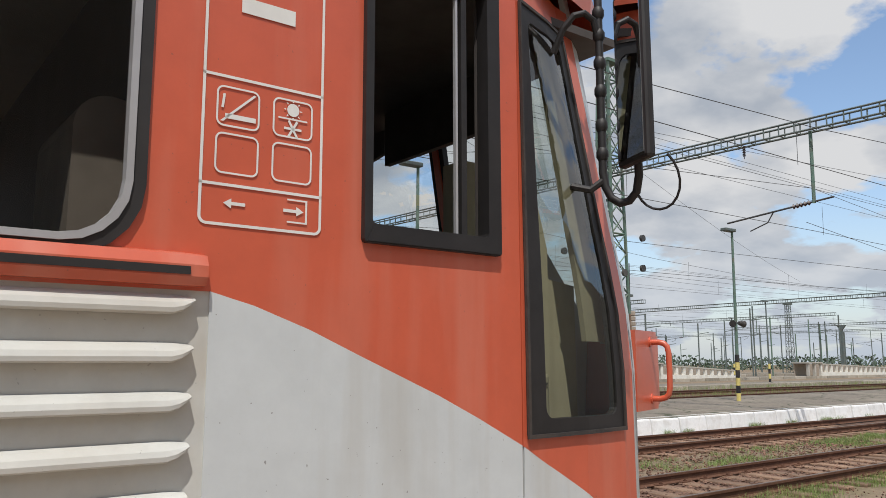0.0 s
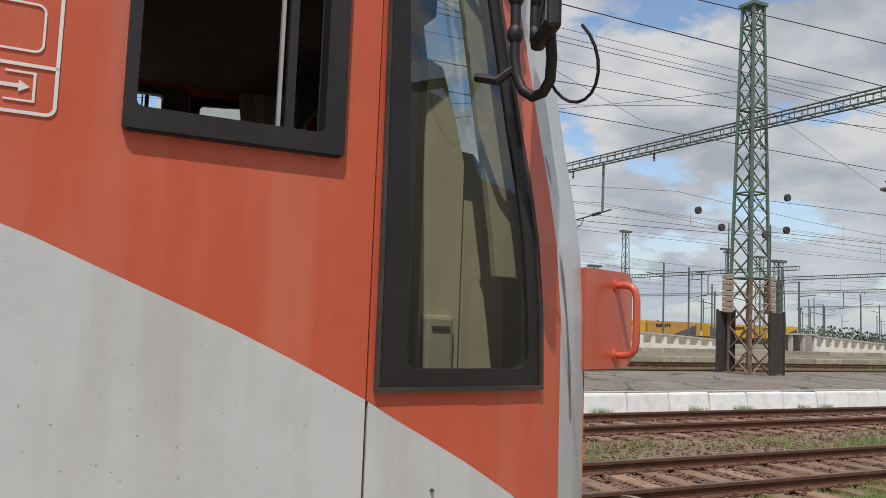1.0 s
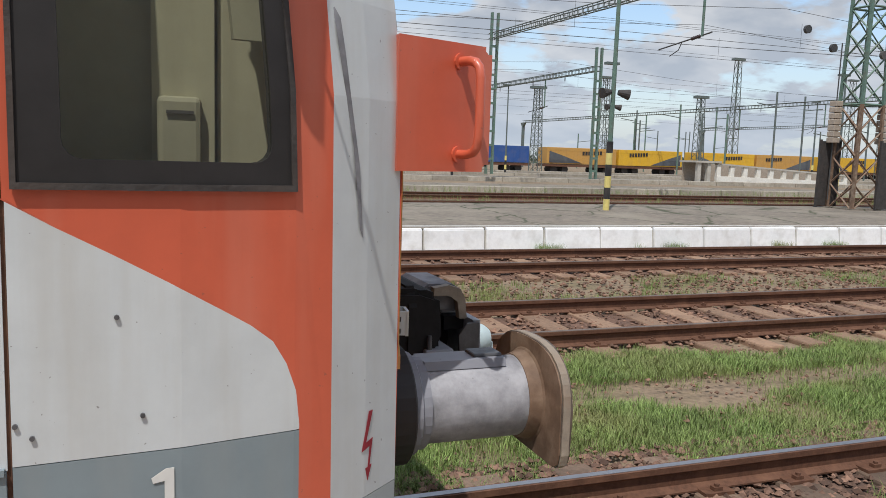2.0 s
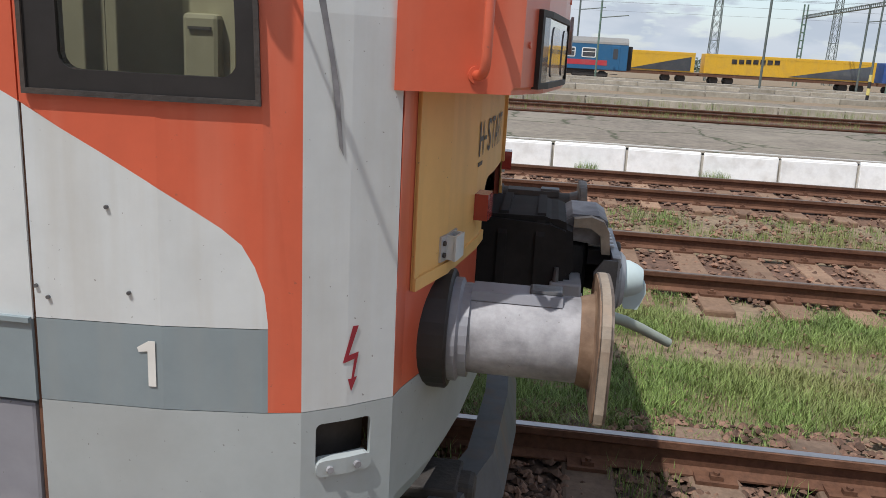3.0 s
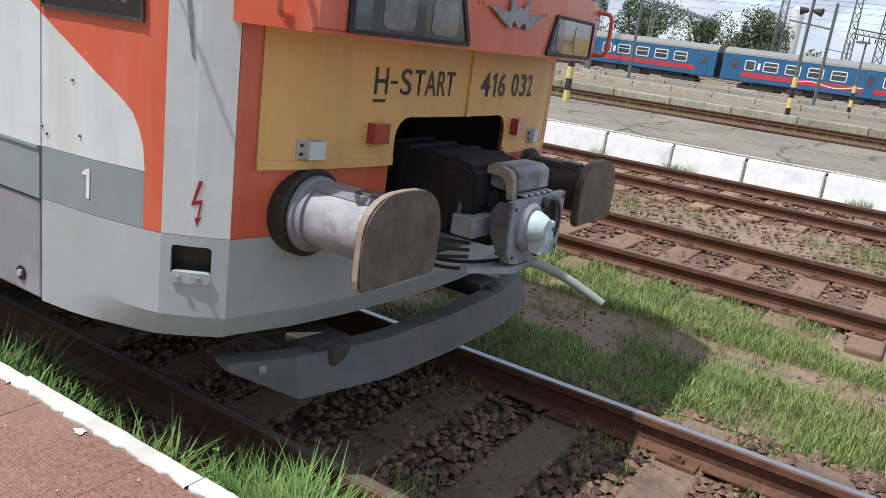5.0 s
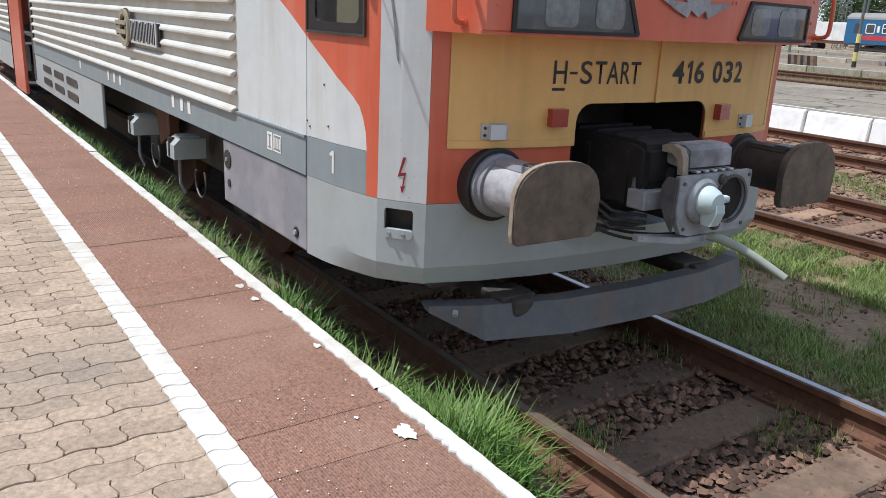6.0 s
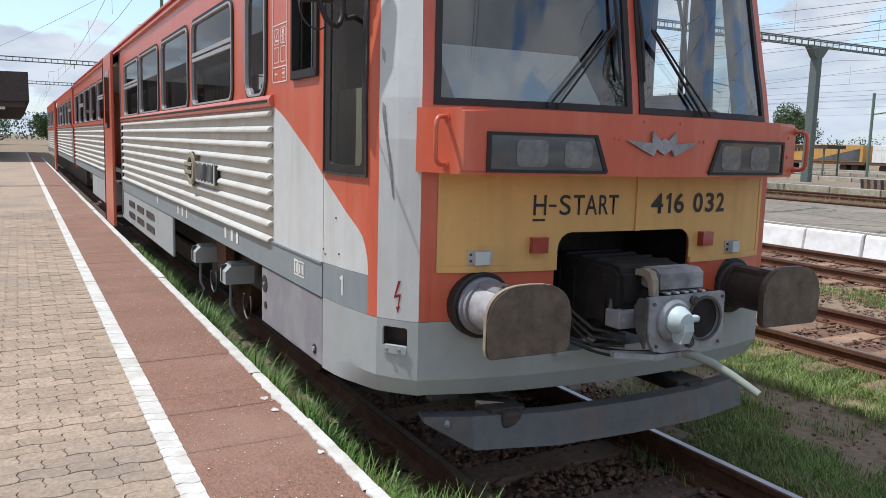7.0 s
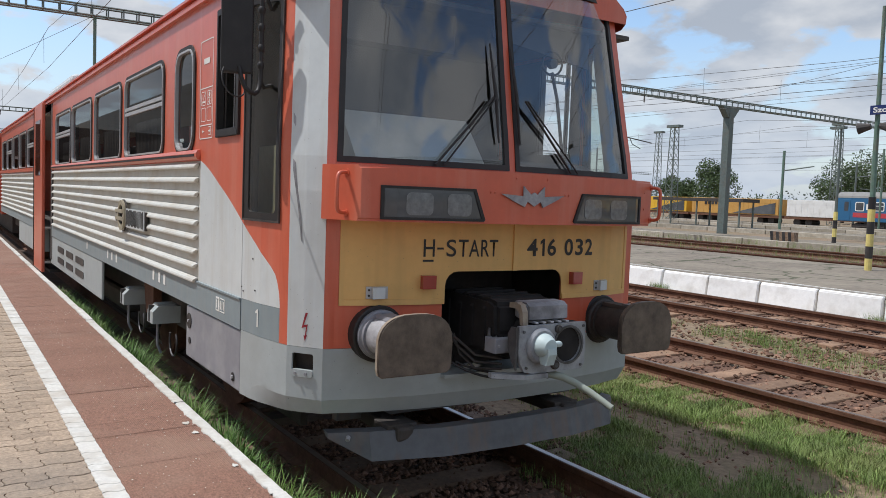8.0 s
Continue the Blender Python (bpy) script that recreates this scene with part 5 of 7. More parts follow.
BRASS = paint("tarnished_brass", (0.42, 0.38, 0.28), 0.45, 0.2, grain=0.12, stain=(0.24, 0.2, 0.14), stain_amount=0.4)
em = part("company_mark", ring(hoop(0.165), hoop(0.118), 0.066, 0.022, ucuts=()), BRASS, railcar, "plain metal ring beside a pale plate with plain dark bars")
# dark ring drawn where the hoop would leave a shadow gap
part("mark_shadow_ring", ring(hoop(0.174), hoop(0.109), 0.042, 0.012, ucuts=()), DARK, em, "dark ring that stands in for a shadow gap")
for z in (1.535, 1.61):
    part("mark_wing", sheet([(-3.86, z), (-3.5, z), (-3.5, z + 0.034), (-3.86, z + 0.034)], out=0.07, thick=0.02), BRASS, em)
    part("mark_wing_edge", sheet([(-3.86, z - 0.014), (-3.5, z - 0.014), (-3.5, z), (-3.86, z)], out=0.064, thick=0.016), DARK, em)
part("mark_plate", sheet([(-3.42, 1.475), (-2.62, 1.475), (-2.62, 1.66), (-3.42, 1.66)], out=0.048, thick=0.012), WHITE, em)
part("mark_plate_end", sheet([(-2.62, 1.48), (-2.595, 1.48), (-2.595, 1.65), (-2.62, 1.65)], out=0.04, thick=0.02), DARK, em)
for k in range(16):
    u, z = -3.385 + 0.048 * k, 1.492 + 0.012 * (k % 3 == 1)
    part("mark_bar", sheet([(u, z), (u + 0.013, z), (u + 0.013, 1.65 - 0.012 * (k % 4 == 2)), (u, 1.65 - 0.012 * (k % 4 == 2))], out=0.053, thick=0.005), INK, em)
# mirror shadow painted on the pillar as a grey patch; rivets on the nose panel
mirror_shade = [(U_WL + 0.012, 2.35), (U_WL + 0.03, 2.32), (U_WL + 0.04, 2.0), (U_WL + 0.075, 1.75), (U_WL + 0.088, 1.6), (U_WL + 0.078, 1.62), (U_WL + 0.055, 1.8), (U_WL + 0.02, 2.02)]
mark("scrape", [mirror_shade], skin, 0.0013, STEEL, "mirror shadow painted on the pillar in dark grey")
for u, z in ((0.014, 1.276), (0.041, 1.251), (0.229, 1.275), (0.186, 1.467)):
    a = skin(u, z, 0.0)
    part("rivet", T([a, skin(u, z, 0.006)], 0.0048, 8), GREASE, railcar)
# ---- ground, tracks, platforms ----
def ground_height(x, y):
    return -0.215 + 0.03 * noise.noise((x * 0.6, y * 0.6, 0.0)) - 0.01396 * max(0.0, y - 24.0)


bm = bmesh.new()
def grid(bm, xs, ys, h):
    vs = [[bm.verts.new((x, y, h(x, y))) for x in xs] for y in ys]
    for j in range(len(ys) - 1):
        for i in range(len(xs) - 1):
            bm.faces.new((vs[j][i], vs[j][i + 1], vs[j + 1][i + 1], vs[j + 1][i]))
xs = [-900, -300, -120] + [-60 + 1.5 * k for k in range(101)] + [150, 300, 900]
ys = [-600, -200, -60, -20, -8, -3] + [-1.8 + 0.4 * k for k in range(36)] + [16, 20, 26, 34, 45, 60, 80, 110, 160, 260, 500, 1200]
grid(bm, xs, ys, ground_height)
solid("ground", bm, EARTH, "brown trackside earth with patches of grass", "ground", kind="structure")


def rail_profile(bm, y, x0, x1, old):
    prof = [(-0.036, 0.0), (0.036, 0.0), (0.036, -0.035), (0.012, -0.05), (0.010, -0.125), (0.065, -0.145), (0.065, -0.155), (-0.065, -0.155), (-0.065, -0.145), (-0.010, -0.125), (-0.012, -0.05), (-0.036, -0.035)]
    prism(bm, [(y + a, b) for a, b in prof], x0, x1)
    return bm


def track(yc, x0, x1, polished, detail, name, sleeper=SLEEPER):
    tr = thing("railway_track", name, "track", kind="structure")
    for s in (-1, 1):
        rl = part("rail", rail_profile(bmesh.new(), yc + s * 0.753, x0, x1, not polished), RUST, tr, "brown rusty rail")
        part("rail_head", B(x0, x1, yc + s * 0.753 - 0.022, yc + s * 0.753 + 0.022, -0.002, 0.0035), RAILTOP if polished and s > 0 else RAILTOP_OLD, rl, "worn running surface")
    n = int((x1 - x0) / 0.62)
    rng = random.Random(int(yc * 10))
    proto = B(-0.13, 0.13, -1.25, 1.25, -0.06, 0.03, bevel=0.02)
    me = bpy.data.meshes.new("sleeper")
    proto.to_mesh(me)
    proto.free()
    me.materials.append(sleeper)
    plate = B(-0.1, 0.1, -0.14, 0.14, 0.0, 0.022)
    for dy in (-0.1, 0.1):
        tube(plate, [(0, dy, 0.0), (0, dy, 0.06)], 0.016, 6)
        box(plate, -0.03, 0.03, dy - 0.02, dy + 0.02, 0.02, 0.045)
    mp = bpy.data.meshes.new("base_plate")
    plate.to_mesh(mp)
    plate.free()
    mp.materials.append(RUST)
    for k in range(n):
        x = x0 + 0.62 * k + rng.uniform(-0.03, 0.03)
        if not (detail[0] < x < detail[1]):
            continue
        ob = new("sleeper", me)
        ob.parent = tr
        ob.location, ob.rotation_euler = (x, yc, -0.185 + rng.uniform(-0.006, 0.006)), (0, 0, rng.uniform(-0.012, 0.012))
        for s in (-1, 1):
            q = new("base_plate", mp)
            q.parent = ob
            q.location = (0, s * 0.753, 0.028)
    return tr


track(0.0, -50, 60, True, (-4, 12), "railway track with a polished rail under the railcar", SLEEPER_SHADED)
track(4.7, -60, 70, False, (-16, 26), "unused railway track with rusty brown rails")
track(9.06, -60, 90, False, (-14, 24), "rusty railway track beside the whitewashed platform")
for yc in (20.5, 25.0, 36.5, 41.0, 52, 56.5, 66, 78, 83, 88):
    track(yc, -110, 130, False, (0, 0), "distant railway track")

# ballast beds
for yc, w, x0, x1, dz in ((0.0, 1.5, -50, 60, -0.185), (4.7, 1.0, -60, 70, -0.185), (9.06, 1.35, -60, 90, -0.185)):
    bm = bmesh.new()
    n = int((x1 - x0) / 0.25)
    grid(bm, [x0 + 0.25 * k for k in range(n + 1)], [yc - w + 2 * w * k / 12 for k in range(13)],
         lambda x, y, yc=yc, w=w, dz=dz: dz - 0.10 * max(0, abs(y - yc) / w - 0.7) / 0.3 + 0.03 * noise.noise((x * 5, y * 5, 3)) + 0.012 * noise.noise((x * 14, y * 14, 9)))
    solid("ballast_bed", bm, BALLAST if yc else BALLAST_SHADED, "dark reddish-brown ballast bed", "ballast", kind="stuff")


def stones(name, label, count, area, size, seed, z, mat=STONE):
    rng = random.Random(seed)
    verts, faces = [], []
    ico = [(0, 0, 1), (0.9, 0, 0.3), (0.28, 0.85, 0.3), (-0.72, 0.53, 0.3), (-0.72, -0.53, 0.3), (0.28, -0.85, 0.3), (0, 0, -0.5)]
    tri = [(0, 1, 2), (0, 2, 3), (0, 3, 4), (0, 4, 5), (0, 5, 1), (6, 2, 1), (6, 3, 2), (6, 4, 3), (6, 5, 4), (6, 1, 5)]
    for _ in range(count):
        x, y = area(rng)
        s = size * rng.uniform(0.45, 1.3)
        a, sx, sy, sz = rng.uniform(0, 6.3), rng.uniform(0.7, 1.2), rng.uniform(0.6, 1.1), rng.uniform(0.5, 1.0)
        k = len(verts)
        zz = z(x, y) + 0.2 * s
        for vx, vy, vz in ico:
            vx, vy, vz = vx * sx + rng.uniform(-0.2, 0.2), vy * sy + rng.uniform(-0.2, 0.2), vz * sz + rng.uniform(-0.15, 0.15)
            verts.append((x + s * (vx * math.cos(a) - vy * math.sin(a)), y + s * (vx * math.sin(a) + vy * math.cos(a)), zz + s * vz))
        faces += [(k + p, k + q, k + r) for p, q, r in tri]
    me = bpy.data.meshes.new(name)
    me.from_pydata(verts, [], faces)
    me.materials.append(mat)
    return tagged(new(name, me), label, "stones", kind="stuff")


flat = lambda x, y: -0.18
stones("ballast_stones", "broken reddish ballast stones between the rails", 17000, lambda r: (-1.5 + 8.5 * r.random() ** 1.3, r.uniform(-1.2, 1.4)), 0.03, 5, flat, STONE_SHADED)
stones("ballast_stones", "brown ballast stones of the unused track", 7000, lambda r: (r.uniform(-10, 16), r.uniform(3.75, 5.75)), 0.035, 6, flat)
stones("ballast_stones", "reddish ballast between the tracks", 9000, lambda r: (r.uniform(-10, 20), r.uniform(5.6, 10.2)), 0.04, 7, flat)
stones("loose_stones", "small stones strewn in the grass strip", 2500, lambda r: (r.uniform(-6, 12), r.uniform(1.2, 3.9)), 0.022, 8, flat)


def grass(name, label, count, area, height, seed, lean=0.5, mat=None):
    rng = random.Random(seed)
    verts, faces = [], []
    made = 0
    while made < count:
        got = area(rng)
        if got is None:
            continue
        x, y, hs = got
        for _ in range(6):
            made += 1
            bx, by = x + rng.gauss(0, 0.03), y + rng.gauss(0, 0.03)
            h = height * hs * rng.uniform(0.45, 1.25)
            a = rng.uniform(0, 6.3)
            w = rng.uniform(0.0018, 0.0042) * (1.5 if mat else 1.4 if height > 0.3 else 0.75)
            l = lean * h * rng.uniform(0.2, 1.1)
            ca, sa = math.cos(a), math.sin(a)
            px, py = -sa * w, ca * w
            k = len(verts)
            z0 = -0.2
            verts += [(bx - px, by - py, z0), (bx + px, by + py, z0), (bx + ca * l * 0.35 + px * 0.8, by + sa * l * 0.35 + py * 0.8, z0 + h * 0.6), (bx + ca * l * 0.35 - px * 0.8, by + sa * l * 0.35 - py * 0.8, z0 + h * 0.6), (bx + ca * l, by + sa * l, z0 + h)]
            faces += [(k, k + 1, k + 2, k + 3), (k + 3, k + 2, k + 4)]
    me = bpy.data.meshes.new(name)
    me.from_pydata(verts, [], faces)
    me.materials.append(mat or GRASS)
    return tagged(new(name, me), label, "grass", kind="stuff")


def patchy(x0, x1, y0, y1, bias, bare=()):
    def area(r):
        x, y = r.uniform(x0, x1), r.uniform(y0, y1)
        d = noise.noise((x * 0.55, y * 0.9, 4.0)) + 0.5 * noise.noise((x * 2.1, y * 2.1, 8.0)) + bias
        for b0, b1, amount in bare:
            if b0 < y < b1 and r.random() < amount:
                return None
        return (x, y, 0.75 + 0.5 * max(0.0, d)) if d > r.uniform(-0.1, 0.35) else None
    return area


grass("grass_strip", "uneven green grass between the tracks", 190000, patchy(-4, 9, 1.05, 3.85, 0.32, ((2.3, 2.8, 0.9), (3.6, 3.9, 0.5))), 0.08, 11, 0.9)
grass("grass_strip", "thin grass further along the tracks", 30000, patchy(9, 26, 1.2, 3.85, 0.3, ((2.35, 2.85, 0.8),)), 0.13, 12)
grass("grass_strip", "dry grass between the far tracks", 26000, patchy(-14, 26, 6.0, 7.6, -0.05), 0.12, 13)
def tufts(label, count, area, height, seed):
    """Tufts of broad arching blades, each blade three faces long."""
    rng = random.Random(seed)
    verts, faces = [], []
    for _ in range(count):
        x, y, hs = area(rng)
        for _ in range(rng.randint(7, 13)):
            h = height * hs * rng.uniform(0.45, 1.15)
            a, w = rng.uniform(0, 6.3), rng.uniform(0.0028, 0.0058)
            reach, droop = h * rng.uniform(0.15, 0.75), rng.uniform(0.0, 0.5)
            ca, sa = math.cos(a), math.sin(a)
            bx, by = x + rng.gauss(0, 0.02), y + rng.gauss(0, 0.02)
            k = len(verts)
            for t, f in ((0.0, 0.7), (0.4, 1.0), (0.75, 0.75)):
                d, z = reach * t * t, -0.21 + h * (t - droop * t ** 3)
                verts += [(bx + ca * d - sa * w * f, by + sa * d + ca * w * f, z), (bx + ca * d + sa * w * f, by + sa * d - ca * w * f, z)]
            verts.append((bx + ca * reach, by + sa * reach, -0.21 + h * (1 - droop)))
            faces += [(k, k + 1, k + 3, k + 2), (k + 2, k + 3, k + 5, k + 4), (k + 4, k + 5, k + 6)]
    me = bpy.data.meshes.new("kerb_grass")
    me.from_pydata(verts, [], faces)
    me.materials.append(LUSH)
    tagged(new("kerb_grass", me), label, "grass", kind="stuff")


def kerb_row(r):
    x, y = r.uniform(-9, 1.7), r.gauss(-1.38, 0.06)
    return x, y, 0.76 + 0.65 * max(0.0, noise.noise((x * 1.3, 0, 2)) + 0.25)


def kerb_clump(r):
    x, y = r.gauss(1.2, 0.24), r.gauss(-1.27, 0.09)
    return x, y, 1.05 - 0.5 * min(1.0, abs(x - 1.3) / 0.7)


def kerb_end(r):
    return r.uniform(1.5, 4.5), r.gauss(-1.38, 0.05), r.uniform(0.35, 0.7)


tufts("uneven grass growing in the gap below the platform edge", 2100, kerb_row, 0.45, 14)
tufts("bright tall clump of grass at the platform edge", 430, kerb_clump, 0.46, 24)
tufts("short thin grass along the platform edge", 90, kerb_end, 0.36, 25)
grass("track_weeds", "sparse weeds between the rails", 3500, lambda r: (lambda x, y: (x, y, 0.8) if noise.noise((x * 2, y * 2, 1)) > 0.25 else None)(r.uniform(0, 7), r.uniform(-0.95, 0.7)), 0.14, 15)
grass("edge_weeds", "weeds growing along the whitewashed platform edge", 6500, lambda r: (lambda x, y: (x, y, 0.9) if noise.noise((x * 1.4, 3, 1)) > 0.2 else None)(r.uniform(-12, 30), r.uniform(10.5, 10.78)), 0.2, 16)
grass("far_grass", "green grass beyond the far platform", 42000, lambda r: (r.uniform(-40, 70), r.choice((r.uniform(17.6, 19.2), r.uniform(22.2, 23.4), r.uniform(27.0, 30.0))), 1.1), 0.26, 17)

def weed(x, y, h, seed):
    rng = random.Random(seed)
    w = thing("weed", "tall leafy green weed growing beside the platform kerb", "weed", group="weeds by the kerb")
    bm = bmesh.new()
    verts, faces = [], []
    for _ in range(3):
        lean = Vector((rng.uniform(-0.18, 0.18), rng.uniform(-0.1, 0.1), 1.0)) * h * rng.uniform(0.7, 1.0)
        base = Vector((x + rng.uniform(-0.03, 0.03), y + rng.uniform(-0.02, 0.02), -0.22))
        tube(bm, [base, base + lean * 0.5 + Vector((0.01, 0, 0)), base + lean], [0.004, 0.003, 0.0015], 5)
        for k in range(26):
            t = 0.2 + 0.8 * k / 26
            p = base + lean * t
            a, size = rng.uniform(0, 6.3), rng.uniform(0.018, 0.04) * (1.15 - 0.6 * t)
            d = Vector((math.cos(a), math.sin(a), rng.uniform(0.0, 0.6)))
            side = Vector((-math.sin(a), math.cos(a), rng.uniform(-0.2, 0.2))) * 0.32
            n = len(verts)
            verts += [p, p + (d * 0.5 + side) * size, p + d * size * 1.3, p + (d * 0.5 - side) * size]
            faces.append((n, n + 1, n + 2, n + 3))
    part("stem", bm, LUSH, w)
    me = bpy.data.meshes.new("leaves")
    me.from_pydata([tuple(v) for v in verts], [], faces)
    me.materials.append(LUSH)
    new("leaves", me).parent = w


for k, (x, h) in enumerate(((0.92, 0.62), (1.02, 0.5), (1.3, 0.42), (0.6, 0.36), (0.2, 0.34), (-0.3, 0.4), (-0.8, 0.36), (-1.4, 0.34), (-2.1, 0.4), (-3.0, 0.36), (1.55, 0.3), (-3.9, 0.36))):
    weed(x, -1.36 + 0.05 * math.sin(7 * k), h, 300 + k)
stones("paving_crumbs", "pale crumbs of mortar strewn on the brown strip", 420, lambda r: (r.uniform(-6, 4), r.uniform(-2.2, -1.6)), 0.0045, 40, lambda x, y: 0.3215, PARAPET)

# platform two, and the ones behind it
P2 = 0.245
ME_EDGE = bpy.data.meshes.new("edge_block")
bm = B(-1.22, 1.22, 0.0, 0.4, -0.5, 0.0, bevel=0.02)
bm.to_mesh(ME_EDGE)
bm.free()
ME_EDGE.materials.append(EDGE)
for yc in (20.5, 25.0, 36.5, 41.0, 52, 56.5, 66, 78, 83, 88):
    solid("ballast_bed", B(-110, 130, yc - 1.5, yc + 1.5, -0.3, -0.15), BALLAST, "dark ballast bed of a distant track", "ballast", kind="stuff")
def platform(y0, y1, x0, x1, top, label, near):
    pf = thing("pavement", label, "platform", kind="structure")
    bm = bmesh.new()
    n = 160 if near else 40
    grid(bm, [x0 + (x1 - x0) * k / n for k in range(n + 1)], [y0 + 0.12 + (y1 - y0 - 0.12) * k / 12 for k in range(13)], lambda x, y: top + (0.015 * noise.noise((x * 0.4, y * 0.7, 0)) if near else 0))
    part("platform_surface", bm, ASPHALT, pf, "worn cracked asphalt surface")
    part("platform_core", B(x0, x1, y0 + 0.1, y1, -0.3, top - 0.03), CONCRETE, pf)
    if near:
        me = bpy.data.meshes.new("edge_block")
        b2 = P([(0.0, -0.45), (0.055, -0.03), (0.075, 0.0), (0.15, 0.0), (0.15, -0.45)], -0.6, 0.6)
        bmesh.ops.bevel(b2, geom=b2.edges[:], offset=0.012, segments=2, affect="EDGES")
        b2.to_mesh(me)
        b2.free()
        me.materials.append(WHITEWASH)
        rng = random.Random(3)
        for k in range(int((x1 - x0) / 1.25)):
            ob = new("edge_block", me)
            ob.parent = pf
            ob.location = (x0 + 0.6 + 1.25 * k, y0 + rng.uniform(-0.012, 0.012), top + 0.02 + rng.uniform(-0.008, 0.008))
            ob.rotation_euler = (rng.uniform(-0.03, 0.03), rng.uniform(-0.006, 0.006), rng.uniform(-0.012, 0.012))
        part("edge_line", B(x0, x1, y0 + 0.5, y0 + 0.57, top - 0.02, top + 0.016), LINE, pf, "narrow white line")
    else:
        rng = random.Random(int(y0))
        for k in range(int((x1 - x0) / 2.5)):
            ob = new("edge_block", ME_EDGE)
            ob.parent = pf
            ob.location = (x0 + 1.25 + 2.5 * k, y0 + rng.uniform(-0.02, 0.02), top + 0.02 + rng.uniform(-0.015, 0.015))
    return pf


platform(10.8, 17.3, -45, 80, P2, "low platform of cracked asphalt with a whitewashed edge", True)
platform(30.2, 34.5, -90, 120, 0.42, "distant low platform with a pale edge", False)
platform(46.0, 50.5, -110, 130, 0.42, "distant low platform with a pale edge", False)
platform(60.0, 63.5, -120, 140, 0.42, "distant low platform with a pale edge", False)
platform(70.0, 73.5, -120, 140, 0.42, "distant low platform with a pale edge", False)

# near platform
Z1 = 0.32
near = thing("pavement", "near platform with beige pavers, a brown strip and white lines", "platform", kind="structure")
part("platform_core", B(-70, 30, -14, -1.585, -0.4, Z1 - 0.008), JOINT, near, "sandy joints under the pavers")
KERBS = []
for variant in range(5):
    r5 = random.Random(50 + variant)
    bk = bmesh.new()
    cols = []
    for k in range(41):
        x = -0.497 + 0.994 * k / 40
        edge = -0.082 + 0.016 * noise.noise((x * 9, variant, 1)) + 0.012 * noise.noise((x * 31, variant, 5)) + r5.uniform(-0.006, 0.006)
        front = 0.006 * noise.noise((x * 7, variant, 4)) + r5.uniform(-0.002, 0.002)
        cols.append([bk.verts.new(p) for p in ((x, front, -0.5), (x, front, -0.012), (x, front - 0.012, 0.0), (x, edge + 0.004, 0.0), (x, edge, -0.006), (x, edge, -0.05))])
    for a, b in zip(cols, cols[1:]):
        for k in range(5):
            bk.faces.new((a[k], a[k + 1], b[k + 1], b[k]))
    bmesh.ops.recalc_face_normals(bk, faces=bk.faces[:])
    me_k = bpy.data.meshes.new("kerb_stone")
    bk.to_mesh(me_k)
    bk.free()
    me_k.materials.append(LINE)
    KERBS.append(me_k)
rng = random.Random(21)
for k in range(82):
    ob = new("kerb_stone", KERBS[k * 7 % 5])
    ob.parent = near
    ob.location = (-52.4 + 1.0 * k, -1.508 + rng.uniform(-0.004, 0.004), Z1 + 0.008 + rng.uniform(-0.004, 0.004))
    ob.rotation_euler = (0, 0, rng.uniform(-0.004, 0.004))


def ribbed_tile():
    bm = bmesh.new()
    nx = 52
    xs = []
    for k in range(nx):
        a = -0.316 + 0.632 * k / nx
        w = 0.632 / nx
        xs += [(a + 0.1 * w, 0.0), (a + 0.55 * w, 0.0), (a + 0.65 * w, -0.003), (a + 0.98 * w, -0.003)]
    rows = [[bm.verts.new((y, x, z)) for x, z in xs] for y in (-0.1488, 0.1488)]
    for k in range(len(xs) - 1):
        bm.faces.new((rows[0][k], rows[0][k + 1], rows[1][k + 1], rows[1][k]))
    return bm


me_t = bpy.data.meshes.new("strip_tile")
bt = ribbed_tile()
bt.to_mesh(me_t)
bt.free()
me_t.materials.append(BROWN)
ins = [(-12.15 + 0.3 * k, -1.904) for k in range(140)]
for x, y in ins:
    ob = new("strip_tile", me_t)
    ob.parent = near
    ob.location = (x, y, Z1 + rng.uniform(-0.0015, 0.0015))
part("far_strip", B(-70, -12.3, -2.22, -1.58, Z1 - 0.05, Z1 - 0.001), BROWN, near, "red-brown paving strip")
part("strip_bed", B(-12.3, 30, -2.22, -1.58, Z1 - 0.007, Z1 - 0.005), BROWN, near)

# paint spots
bm = bmesh.new()
for cx, cy, s, sd in ((1.45, -1.665, 0.06, 1), (-0.37, -1.645, 0.035, 2), (1.27, -1.77, 0.012, 3), (0.58, -1.615, 0.026, 4), (-0.137, -1.645, 0.03, 5), (1.1, -1.7, 0.008, 6)):
    r2 = random.Random(sd)
    vs = [bm.verts.new((cx + s * r2.uniform(0.72, 1.1) * (1 + 0.25 * math.sin(3 * a + sd)) * math.cos(a), cy + 0.75 * s * r2.uniform(0.72, 1.1) * math.sin(a), Z1 + 0.004)) for a in [2 * math.pi * k / 22 for k in range(22)]]
    bm.faces.new(vs)
solid("paint_spots", bm, LINE, "dried splashes of white paint on the brown strip", "paint", kind="stuff")


